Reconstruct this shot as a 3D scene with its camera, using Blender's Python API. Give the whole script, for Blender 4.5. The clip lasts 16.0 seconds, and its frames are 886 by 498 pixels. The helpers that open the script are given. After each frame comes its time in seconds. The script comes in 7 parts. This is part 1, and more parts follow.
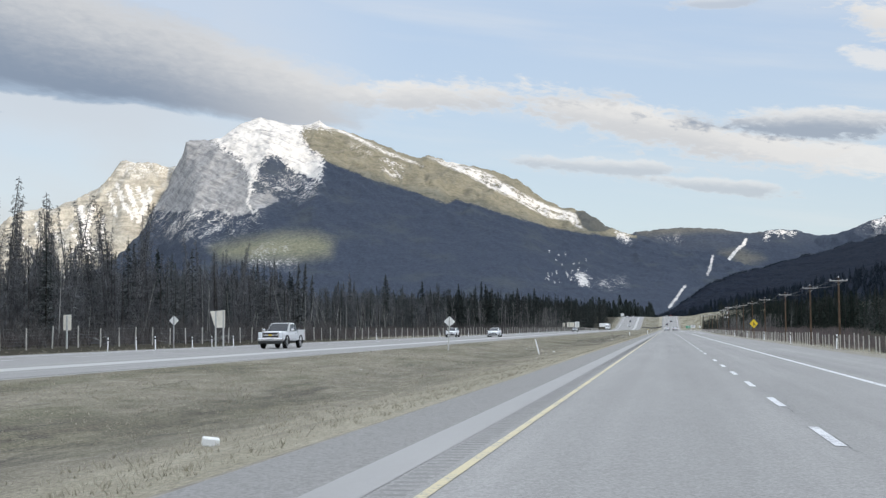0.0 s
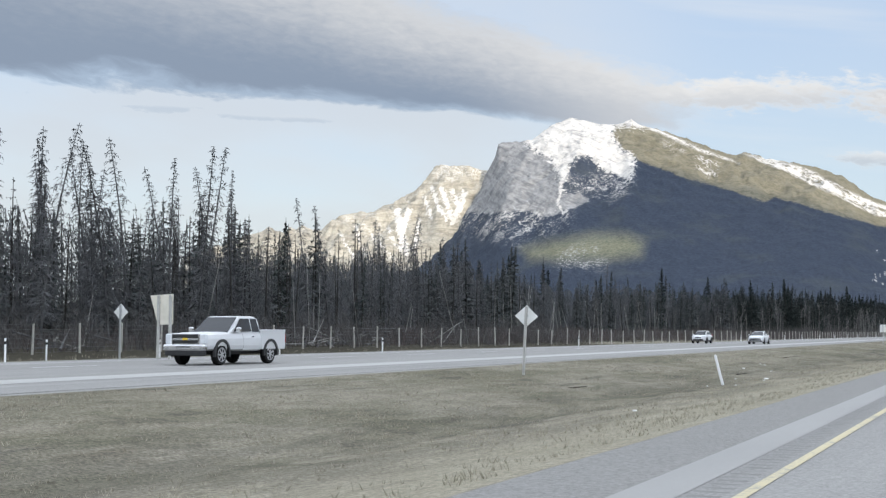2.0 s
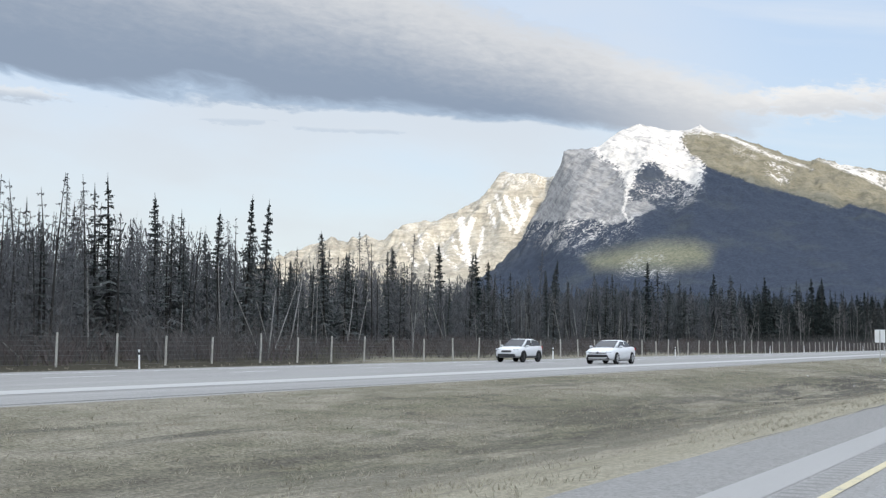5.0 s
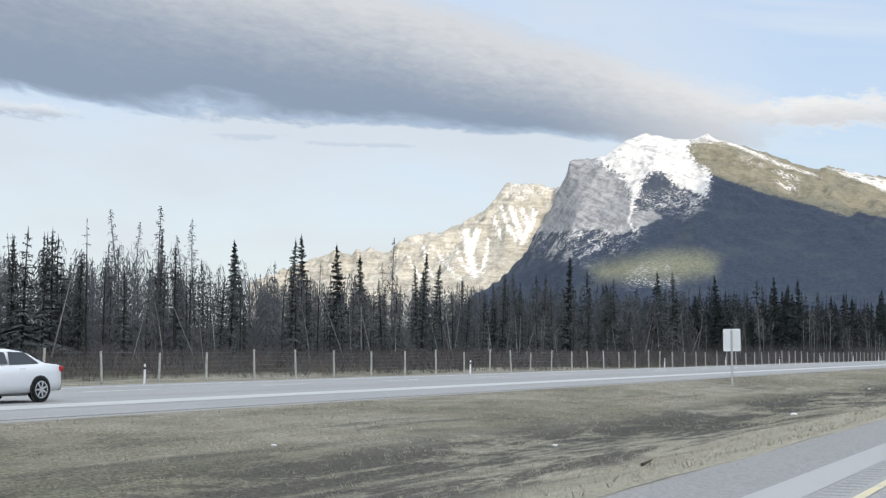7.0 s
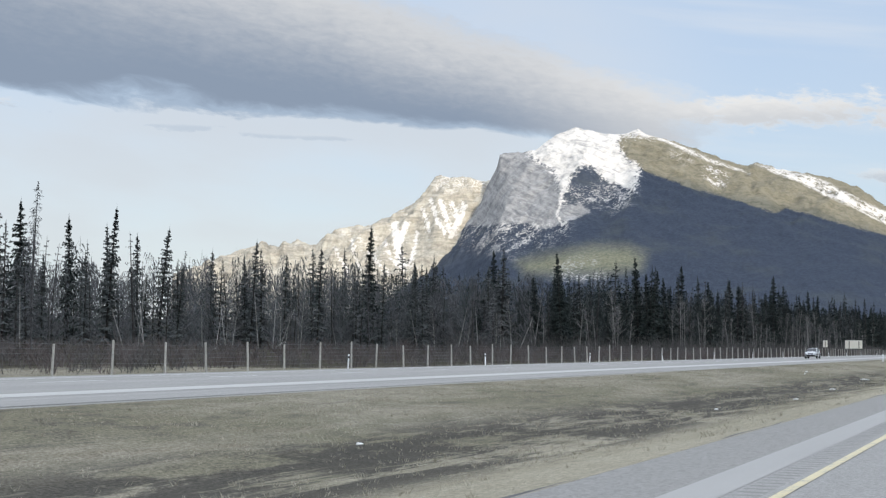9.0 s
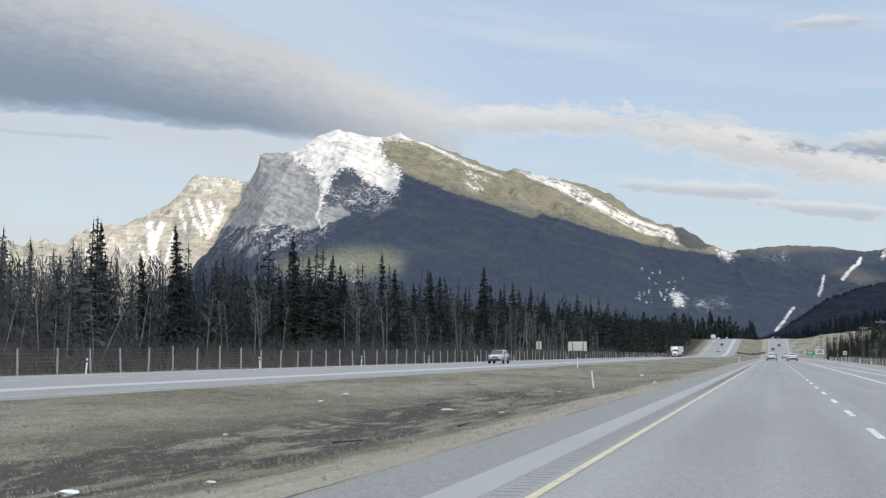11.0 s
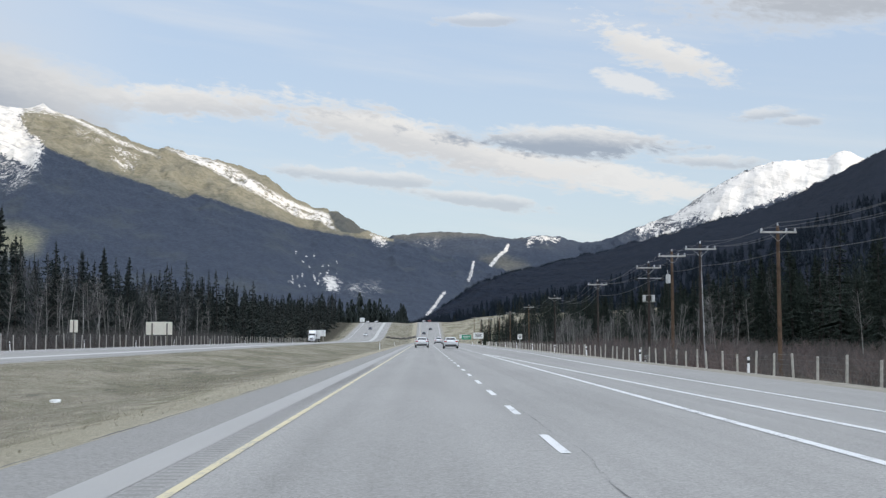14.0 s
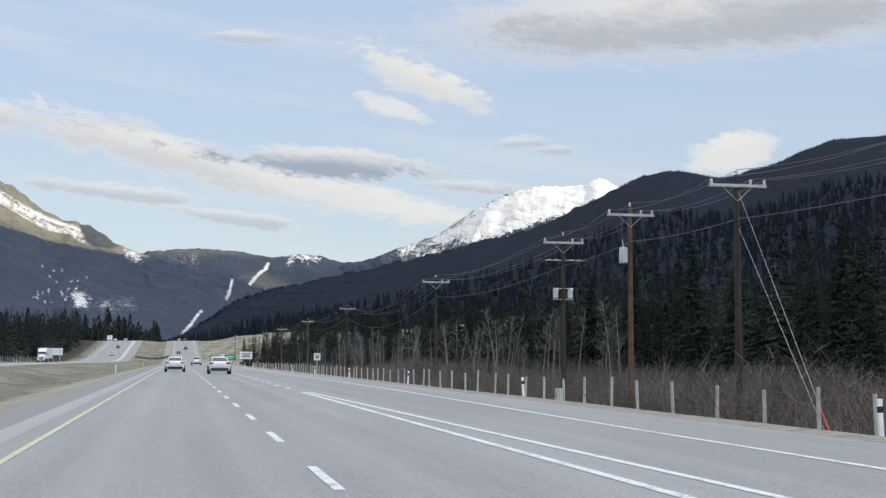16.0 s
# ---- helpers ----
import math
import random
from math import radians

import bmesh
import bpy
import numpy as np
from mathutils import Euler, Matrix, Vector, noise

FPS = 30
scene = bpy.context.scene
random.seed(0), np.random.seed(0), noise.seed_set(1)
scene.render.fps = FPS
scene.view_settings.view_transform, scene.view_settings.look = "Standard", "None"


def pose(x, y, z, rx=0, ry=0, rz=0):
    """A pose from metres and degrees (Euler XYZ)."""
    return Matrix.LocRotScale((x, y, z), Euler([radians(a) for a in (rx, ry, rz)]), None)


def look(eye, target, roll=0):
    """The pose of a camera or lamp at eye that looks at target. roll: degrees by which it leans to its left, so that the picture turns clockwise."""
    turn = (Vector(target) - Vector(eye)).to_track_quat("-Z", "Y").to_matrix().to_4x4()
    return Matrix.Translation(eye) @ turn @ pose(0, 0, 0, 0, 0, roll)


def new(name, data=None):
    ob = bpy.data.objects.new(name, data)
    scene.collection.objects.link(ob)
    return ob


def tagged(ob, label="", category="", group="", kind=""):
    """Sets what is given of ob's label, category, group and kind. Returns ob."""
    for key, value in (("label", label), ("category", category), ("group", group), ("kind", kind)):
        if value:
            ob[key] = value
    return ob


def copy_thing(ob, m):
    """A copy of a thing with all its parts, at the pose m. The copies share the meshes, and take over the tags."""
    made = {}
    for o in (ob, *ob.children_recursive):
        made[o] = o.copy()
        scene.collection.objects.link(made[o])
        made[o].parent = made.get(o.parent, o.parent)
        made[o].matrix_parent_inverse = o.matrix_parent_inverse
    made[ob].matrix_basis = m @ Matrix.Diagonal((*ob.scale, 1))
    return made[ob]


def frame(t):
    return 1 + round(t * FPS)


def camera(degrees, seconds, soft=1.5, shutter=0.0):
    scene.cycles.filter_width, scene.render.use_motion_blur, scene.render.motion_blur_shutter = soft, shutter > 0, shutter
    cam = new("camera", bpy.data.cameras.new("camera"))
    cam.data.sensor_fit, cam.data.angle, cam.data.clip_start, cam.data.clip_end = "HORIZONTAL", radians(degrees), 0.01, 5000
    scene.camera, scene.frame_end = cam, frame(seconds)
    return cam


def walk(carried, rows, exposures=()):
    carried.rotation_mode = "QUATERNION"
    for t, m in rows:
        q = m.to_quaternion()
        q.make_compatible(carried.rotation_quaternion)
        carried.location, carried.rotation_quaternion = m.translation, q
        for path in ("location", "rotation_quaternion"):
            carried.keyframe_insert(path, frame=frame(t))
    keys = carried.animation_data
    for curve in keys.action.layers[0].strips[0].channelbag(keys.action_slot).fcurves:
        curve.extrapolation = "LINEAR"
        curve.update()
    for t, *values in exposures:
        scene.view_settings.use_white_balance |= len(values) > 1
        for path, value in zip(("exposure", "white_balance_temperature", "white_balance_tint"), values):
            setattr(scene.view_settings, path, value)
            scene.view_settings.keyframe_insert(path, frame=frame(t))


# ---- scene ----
SPEED = 27.3          # metres a second, along +y
EYE = 1.32            # height of the lens above the lane
# seconds, yaw, pitch, roll
PATH = [
    (0.0, 9.76, 3.54, 0.42),
    (0.5, 11.95, 3.44, 0.51),
    (1.0, 15.55, 3.44, 0.54),
    (1.5, 19.78, 3.50, 0.25),
    (2.0, 23.61, 3.64, -0.25),
    (2.5, 26.28, 3.71, -0.49),
    (3.0, 27.50, 3.68, -0.59),
    (3.5, 27.66, 3.62, -0.83),
    (4.0, 27.37, 3.71, -0.58),
    (4.5, 27.01, 3.87, -0.46),
    (4.7, 26.84, 3.97, -0.36),
    (6.8, 27.43, 4.71, 0.08),
    (7.0, 27.41, 4.67, 0.06),
    (7.5, 27.29, 4.61, 0.11),
    (8.0, 26.91, 4.52, -0.01),
    (8.2, 26.65, 4.51, -0.11),
    (10.3, 18.22, 4.42, -0.23),
    (10.5, 17.05, 4.49, -0.26),
    (11.0, 14.22, 4.61, -0.02),
    (11.5, 11.64, 4.46, 0.36),
    (12.0, 9.17, 4.09, 0.55),
    (12.5, 6.80, 3.72, 0.69),
    (13.0, 4.43, 3.56, 0.53),
    (13.5, 1.89, 3.67, 0.31),
    (14.0, -0.82, 3.93, 0.15),
    (14.5, -3.64, 4.19, 0.06),
    (15.0, -6.49, 4.41, -0.00),
    (15.5, -9.14, 4.65, -0.17),
    (16.0, -11.45, 4.85, -0.21),
]


def drift(t):
    return -0.25 * max(0.0, 1 - t / 5)


cam = camera(37.64, 16.0, soft=1.35)
walk(cam, [(t, pose(drift(t), SPEED * t, EYE, 90 + p, r, y)) for t, y, p, r in PATH],
     exposures=[(0, 0.0), (1, -0.04), (1.5, -0.09), (2.0, 0.08), (3.5, 0.2), (4.5, 0.16), (8.0, 0.12), (10.5, -0.06), (12, -0.05), (13.5, 0.0), (16, 0.0)])

# ---------------------------------------------------------------- light
SUN_AZ, SUN_EL = 140.0, 8.0     # clockwise from +y, and above the horizon
to_sun = Vector((math.sin(radians(SUN_AZ)) * math.cos(radians(SUN_EL)),
                 math.cos(radians(SUN_AZ)) * math.cos(radians(SUN_EL)), math.sin(radians(SUN_EL))))
lamp = bpy.data.lights.new("sun", "SUN")
lamp.energy, lamp.angle, lamp.color = 3.6, radians(0.6), (1.0, 0.85, 0.63)
sun = new("sun", lamp)
sun.matrix_world = look((0, 0, 300), Vector((0, 0, 300)) - to_sun)
scene.view_settings.exposure = 0.0


class Nodes:
    """Short hand for building a node tree."""

    def __init__(self, tree):
        self.tree = tree
        tree.nodes.clear()

    def put(self, kind, operation="", data_type="", interpolation_type=""):
        node = self.tree.nodes.new(kind)
        if operation:
            node.operation = operation
        if data_type:
            node.data_type = data_type
        if interpolation_type:
            node.interpolation_type = interpolation_type
        return node

    def wire(self, a, b):
        self.tree.links.new(a, b)

    def feed(self, socket, value):
        if isinstance(value, bpy.types.NodeSocket):
            self.tree.links.new(value, socket)
        else:
            socket.default_value = value

    def math(self, op, a, b=0.0, c=0.0):
        node = self.put("ShaderNodeMath", operation=op)
        for s, v in zip(node.inputs, (a, b, c)):
            self.feed(s, v)
        return node.outputs[0]

    def ramp(self, x, lo, hi, a=0.0, b=1.0):
        node = self.put("ShaderNodeMapRange", interpolation_type="SMOOTHSTEP")
        for s, v in zip(node.inputs, (x, lo, hi, a, b)):
            self.feed(s, v)
        return node.outputs[0]

    def noise(self, where, scale, detail=4.0, rough=0.55, warp=0.0):
        node = self.put("ShaderNodeTexNoise")
        self.feed(node.inputs["Vector"], where)
        node.inputs["Scale"].default_value, node.inputs["Detail"].default_value = scale, detail
        node.inputs["Roughness"].default_value, node.inputs["Distortion"].default_value = rough, warp
        return node.outputs["Fac"]

    def mix(self, f, a, b):
        node = self.put("ShaderNodeMix", data_type="RGBA")
        self.feed(node.inputs["Factor"], f)
        self.feed(node.inputs["A"], a if isinstance(a, bpy.types.NodeSocket) else (*a, 1))
        self.feed(node.inputs["B"], b if isinstance(b, bpy.types.NodeSocket) else (*b, 1))
        return node.outputs["Result"]

    def stretch(self, where, x, y, z):
        node = self.put("ShaderNodeMapping")
        self.wire(where, node.inputs["Vector"])
        node.inputs["Scale"].default_value = (x, y, z)
        return node.outputs["Vector"]


# sky with drifting cloud banks: azimuth, elevation, half length, half height (degrees), tilt, thickness
CLOUDS = [(-12.5, 10.25, 8.5, 0.75, -0.03, 0.38), (0.2, 8.55, 8.5, 0.85, -0.21, 0.34), (8.6, 6.9, 6.5, 0.66, -0.2, 0.05), (-17.5, 9.9, 4.0, 0.35, -0.05, 0.1),
          (6.2, 8.6, 5.8, 0.62, -0.07, 0.95), (-2.6, 7.05, 3.8, 0.34, -0.08, 0.75), (1.4, 6.2, 3.4, 0.32, -0.12, 0.8), (10.4, 12.3, 3.3, 0.85, -0.38, 0.2), (9.4, 11.0, 1.3, 0.4, -0.3, 0.0), (23, 14.9, 11, 2.0, 0.05, 0.62),
          (14.8, 9.5, 1.5, 0.33, 0.05, 0.85), (16.2, 9.2, 1.3, 0.28, 0.0, 0.85), (-35.8, 9.6, 1.7, 0.2, 0.0, 0.9), (-31.0, 9.3, 2.9, 0.2, -0.02, 0.9), (-45.5, 10.3, 3.4, 0.4, -0.05, 0.9),
          (12.6, 7.6, 2.6, 0.35, -0.05, 0.8), (24.2, 8.9, 1.4, 0.7, 0.2, 0.1), (2.5, 13.9, 1.6, 0.25, 0.0, 0.8)]
world = bpy.data.worlds.new("sky")
scene.world = world
world.use_nodes = True
n = Nodes(world.node_tree)
ways = n.put("ShaderNodeTexCoord").outputs["Generated"]
sky = n.put("ShaderNodeTexSky")
sky.sky_type, sky.sun_disc = "NISHITA", False
sky.sun_elevation, sky.sun_rotation = radians(SUN_EL), radians(SUN_AZ)
sky.air_density, sky.dust_density, sky.ozone_density, sky.altitude = 1.0, 1.0, 1.2, 1400
sep = n.put("ShaderNodeSeparateXYZ")
n.wire(ways, sep.inputs[0])
az = n.math("MULTIPLY", n.math("ARCTAN2", sep.outputs[0], sep.outputs[1]), 57.2958)
el = n.math("MULTIPLY", n.math("ARCSINE", sep.outputs[2]), 57.2958)
flat = n.put("ShaderNodeCombineXYZ")
n.wire(az, flat.inputs[0]), n.wire(n.math("MULTIPLY", n.math("ADD", el, n.math("MULTIPLY", az, 0.12)), 2.8), flat.inputs[1])
rough1 = n.noise(flat.outputs[0], 0.11, 3, 0.5)
rough2 = n.noise(flat.outputs[0], 0.42, 6, 0.6, 0.5)
rough3 = n.noise(flat.outputs[0], 1.5, 5, 0.62, 0.4)
wob = n.math("ADD", n.math("MULTIPLY", n.math("SUBTRACT", rough1, 0.5), 1.3), n.math("ADD", n.math("MULTIPLY", n.math("SUBTRACT", rough2, 0.5), 1.1), n.math("MULTIPLY", n.math("SUBTRACT", rough3, 0.5), 0.8)))
calm = n.math("ADD", n.math("MULTIPLY", n.math("SUBTRACT", rough1, 0.5), 1.3), n.math("MULTIPLY", n.math("SUBTRACT", rough2, 0.5), 1.0))
# the great bank: a wedge that thins out eastwards, grey-blue below and paler above
under = n.math("ADD", n.math("MULTIPLY", az, -0.075), n.math("ADD", 7.75, n.math("ADD", n.math("MULTIPLY", calm, 1.15), n.math("MULTIPLY", n.math("SUBTRACT", n.noise(flat.outputs[0], 0.055, 2, 0.5), 0.5), 4.5))))
over = n.math("ADD", n.math("MULTIPLY", az, -0.30), n.math("ADD", 7.0, n.math("MULTIPLY", wob, -1.2)))
cover = n.math("MULTIPLY", n.ramp(n.math("SUBTRACT", el, under), -0.3, 0.75), n.ramp(n.math("SUBTRACT", over, el), -1.0, 0.9))
cover = n.math("MULTIPLY", cover, n.ramp(n.math("ADD", az, n.math("MULTIPLY", wob, 3.0)), -10.0, -15.5))
rise = n.math("DIVIDE", n.math("SUBTRACT", el, under), n.math("MAXIMUM", n.math("SUBTRACT", over, under), 0.5))
depth = n.ramp(n.math("ADD", rise, n.math("MULTIPLY", wob, 0.22)), 0.95, 0.15, 0.36, 1.0)
thick = n.math("MULTIPLY", n.math("MULTIPLY", n.ramp(cover, 0.0, 0.55), depth), n.ramp(az, -13, -24, 0.45, 1.0))
for ca, ce, ra, re, tilt, deep in CLOUDS:
    du = n.math("SUBTRACT", az, float(ca))
    dv = n.math("SUBTRACT", n.math("SUBTRACT", el, float(ce)), n.math("MULTIPLY", du, tilt))
    a, b = n.math("DIVIDE", du, float(ra)), n.math("DIVIDE", dv, float(re))
    d = n.math("SQRT", n.math("ADD", n.math("MULTIPLY", a, a), n.math("MULTIPLY", b, b)))
    m = n.ramp(n.math("ADD", d, n.math("MULTIPLY", wob, 0.8 if re > 1.4 else 1.7)), 1.3, 0.55)
    m = n.math("MULTIPLY", m, min(1.0, 0.45 + 0.7 * re))
    cover = n.math("MAXIMUM", cover, m)
    # the underside of each bank is the thick, grey part
    low = n.ramp(n.math("ADD", b, n.math("MULTIPLY", wob, 0.9)), 0.95, -0.45)
    shade = n.math("MULTIPLY", n.math("MULTIPLY", m, low), deep)
    if deep < 0.1:
        # sunlit heaps stand before the grey behind them
        thick = n.math("MULTIPLY", thick, n.math("SUBTRACT", 1.0, n.math("MULTIPLY", m, 0.7)))
    thick = n.math("MAXIMUM", thick, shade)
# broken cloud over the rest of the sky
high = n.ramp(el, 15, 24)
veil = n.ramp(n.noise(flat.outputs[0], 0.05, 6, 0.6), 0.42, 0.7)
cover = n.math("MAXIMUM", cover, n.math("MULTIPLY", n.math("MULTIPLY", high, veil), 0.8))
wisp = n.ramp(n.noise(n.stretch(flat.outputs[0], 0.4, 1.6, 1), 0.12, 5, 0.55), 0.45, 0.8, 0.0, 0.35)
cover = n.math("MAXIMUM", cover, wisp)
# thin grey veil low in the west
haze = n.math("MULTIPLY", n.ramp(az, -10, -24), n.ramp(n.noise(flat.outputs[0], 0.09, 4, 0.5), 0.25, 0.65, 0.15, 0.6))
haze = n.math("MULTIPLY", haze, n.ramp(el, 20, 12))
thick = n.math("MAXIMUM", thick, n.math("MULTIPLY", haze, 0.5))
cover = n.math("MAXIMUM", cover, haze)
SKY_LIGHT = 0.15
blue = n.put("ShaderNodeVectorMath", operation="SCALE")
n.wire(sky.outputs[0], blue.inputs[0])
blue.inputs["Scale"].default_value = 1.0
air = n.mix(0.8, blue.outputs[0], n.mix(n.ramp(el, 2, 14), (4.35, 5.0, 5.55), (3.6, 4.42, 5.7)))
cloud = n.mix(thick, (5.55, 5.5, 5.4), (1.72, 2.14, 2.8))
low_sky = n.mix(n.math("MAXIMUM", cover, n.ramp(el, 18, 40, 0.0, 0.45)), air, cloud)
# towards the zenith, out of view, the sky is scaled up to twice to light the ground
lifted = n.put("ShaderNodeVectorMath", operation="SCALE")
n.wire(low_sky, lifted.inputs[0])
# and the whole sky brightens smoothly towards the sun behind the range
facing = n.put("ShaderNodeVectorMath", operation="DOT_PRODUCT")
n.wire(ways, facing.inputs[0])
facing.inputs[1].default_value = tuple(to_sun)
glow = n.ramp(facing.outputs["Value"], -0.1, 1.0, 1.0, 2.1)
n.wire(n.math("MULTIPLY", glow, n.ramp(el, 17, 38, 1.0, 2.0)), lifted.inputs["Scale"])
both = lifted.outputs[0]
back = n.put("ShaderNodeBackground")
n.wire(both, back.inputs["Color"])
back.inputs["Strength"].default_value = SKY_LIGHT
n.wire(back.outputs[0], n.put("ShaderNodeOutputWorld").inputs[0])


# ---------------------------------------------------------------- materials
def material(name, build, gloss=0.5):
    """A node material; build(n, where) returns colour, roughness, height (or None), height in metres, metallic."""
    mat = bpy.data.materials.new(name)
    mat.use_nodes = True
    n = Nodes(mat.node_tree)
    where = n.put("ShaderNodeNewGeometry").outputs["Position"]
    colour, rough, height, depth, metal = build(n, where)
    shader = n.put("ShaderNodeBsdfPrincipled")
    n.feed(shader.inputs["Base Color"], colour if isinstance(colour, bpy.types.NodeSocket) else (*colour, 1))
    n.feed(shader.inputs["Roughness"], rough)
    n.feed(shader.inputs["Metallic"], metal)
    shader.inputs["Specular IOR Level"].default_value = gloss
    if height is not None:
        bump = n.put("ShaderNodeBump")
        bump.inputs["Distance"].default_value = depth
        n.wire(height, bump.inputs["Height"])
        n.wire(bump.outputs[0], shader.inputs["Normal"])
    n.wire(shader.outputs[0], n.put("ShaderNodeOutputMaterial").inputs[0])
    return mat


def speckled(name, dark, light, scale=3.0, rough=0.8, depth=0.01, metal=0.0, fine=18.0, gloss=0.5):
    """Two colours mixed at two scales, with a light relief."""
    def build(n, where):
        a, b = n.noise(where, scale, 5, 0.6), n.noise(where, scale * fine, 3, 0.6)
        f = n.math("ADD", n.math("MULTIPLY", a, 0.65), n.math("MULTIPLY", b, 0.35))
        return n.mix(n.ramp(f, 0.3, 0.7), dark, light), rough, b, depth, metal
    return material(name, build, 0.06 if rough >= 0.85 else gloss)


def asphalt_look(n, where):
    big = n.noise(n.stretch(where, 1.0, 0.12, 1.0), 0.5, 4, 0.6)
    stone = n.noise(where, 30.0, 4, 0.8)
    lane = n.noise(n.stretch(where, 1.0, 0.004, 1.0), 1.3, 2, 0.5)
    chips = n.put("ShaderNodeTexVoronoi")
    n.wire(where, chips.inputs["Vector"])
    chips.inputs["Scale"].default_value = 45.0
    sep = n.put("ShaderNodeSeparateColor")
    n.wire(chips.outputs["Color"], sep.inputs[0])
    f = n.math("ADD", n.math("ADD", n.math("MULTIPLY", big, 0.2), n.math("MULTIPLY", stone, 0.4)), n.math("MULTIPLY", lane, 0.22))
    f = n.math("ADD", f, n.math("MULTIPLY", sep.outputs[0], 0.18))
    return n.mix(n.ramp(f, 0.26, 0.76), (0.17, 0.166, 0.158), (0.365, 0.357, 0.342)), 0.88, stone, 0.005, 0.0


def band_look(n, where):
    stone = n.noise(where, 30.0, 3, 0.7)
    big = n.noise(n.stretch(where, 1.0, 0.15, 1.0), 0.8, 4, 0.6)
    f = n.math("ADD", n.math("MULTIPLY", stone, 0.4), n.math("MULTIPLY", big, 0.6))
    return n.mix(f, (0.25, 0.246, 0.238), (0.375, 0.368, 0.355)), 0.88, stone, 0.004, 0.0


def worn_paint(light, road):
    def build(n, where):
        chips = n.noise(where, 22.0, 4, 0.7)
        patch = n.noise(where, 1.6, 3, 0.6)
        f = n.ramp(n.math("ADD", n.math("MULTIPLY", chips, 0.6), n.math("MULTIPLY", patch, 0.4)), 0.39, 0.49)
        return n.mix(f, road, light), 0.6, chips, 0.002, 0.0
    return build


def turf_look(n, where):
    big = n.noise(n.stretch(where, 1.0, 0.3, 1.0), 0.22, 5, 0.6)
    mid = n.noise(n.stretch(where, 1.0, 0.45, 1.0), 1.3, 5, 0.65)
    fine = n.noise(where, 14.0, 4, 0.7)
    straw = n.mix(n.ramp(mid, 0.3, 0.7), (0.255, 0.232, 0.172), (0.41, 0.377, 0.298))
    green = n.mix(fine, (0.15, 0.14, 0.092), (0.265, 0.245, 0.168))
    col = n.mix(n.ramp(big, 0.42, 0.62), straw, green)
    streak = n.noise(n.stretch(where, 1.0, 0.10, 1.0), 0.75, 6, 0.7)
    wet = n.math("MAXIMUM", n.math("MULTIPLY", n.ramp(mid, 0.52, 0.36), n.ramp(big, 0.46, 0.62)), n.ramp(streak, 0.56, 0.66))
    col = n.mix(n.math("MULTIPLY", wet, 0.8), col, (0.075, 0.07, 0.062))
    sep = n.put("ShaderNodeSeparateXYZ")
    n.wire(where, sep.inputs[0])
    # patches of olive moss and of rusty dead stalks
    moss = n.ramp(n.noise(n.stretch(where, 1.0, 0.35, 1.0), 0.45, 5, 0.7, 0.5), 0.52, 0.66, 0.0, 0.7)
    col = n.mix(moss, col, n.mix(fine, (0.10, 0.103, 0.06), (0.205, 0.2, 0.125)))
    rust = n.ramp(n.noise(n.stretch(where, 0.8, 0.3, 1.0), 0.8, 5, 0.7), 0.57, 0.68, 0.0, 0.6)
    col = n.mix(rust, col, n.mix(fine, (0.15, 0.122, 0.085), (0.28, 0.235, 0.17)))
    clod = n.ramp(n.noise(n.stretch(where, 1.0, 0.5, 1.0), 2.6, 4, 0.7), 0.6, 0.7, 0.0, 0.55)
    col = n.mix(clod, col, (0.085, 0.078, 0.062))
    # short pale growth on the shoulder's bank, greyer sward below it
    bank = n.ramp(n.math("ADD", sep.outputs[0], n.math("MULTIPLY", n.math("SUBTRACT", mid, 0.5), 5.0)), -9.5, -6.0)
    grey = n.mix(n.ramp(fine, 0.3, 0.7), (0.115, 0.107, 0.084), (0.24, 0.224, 0.18))
    col = n.mix(n.math("MULTIPLY", n.math("SUBTRACT", 1.0, bank), 0.42), col, grey)
    # pale straw close to the pavement
    rim = n.math("MULTIPLY", n.ramp(n.math("ADD", sep.outputs[0], n.math("MULTIPLY", n.math("SUBTRACT", mid, 0.5), 2.0)), -7.6, -6.2), n.ramp(sep.outputs[0], 5.0, 3.0))
    rim = n.math("MAXIMUM", rim, n.math("MULTIPLY", n.math("MULTIPLY", n.ramp(n.math("ADD", sep.outputs[0], n.math("MULTIPLY", n.math("SUBTRACT", mid, 0.5), 5.0)), -11.5, -8.5), n.ramp(sep.outputs[0], 5.0, 3.0)), n.ramp(sep.outputs[1], 325, 260, 0.0, 0.75)))
    col = n.mix(n.math("MULTIPLY", rim, 0.75), col, n.mix(fine, (0.30, 0.272, 0.205), (0.47, 0.435, 0.345)))
    # dark damp streaks along the bottom of the ditch
    trough = n.math("MULTIPLY", n.ramp(sep.outputs[0], -15.5, -12.5), n.ramp(sep.outputs[0], -7.0, -9.0))
    damp = n.ramp(n.noise(n.stretch(where, 1.0, 0.22, 1.0), 0.7, 6, 0.75, 0.4), 0.42, 0.52)
    damp = n.math("MULTIPLY", n.math("MULTIPLY", damp, trough), n.math("MULTIPLY", n.ramp(sep.outputs[1], 130, 230, 0.3, 0.9), n.ramp(sep.outputs[1], 400, 362, 0.12, 1.0)))
    col = n.mix(damp, col, n.mix(fine, (0.04, 0.038, 0.036), (0.105, 0.098, 0.085)))
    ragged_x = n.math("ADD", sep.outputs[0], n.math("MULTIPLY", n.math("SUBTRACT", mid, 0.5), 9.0))
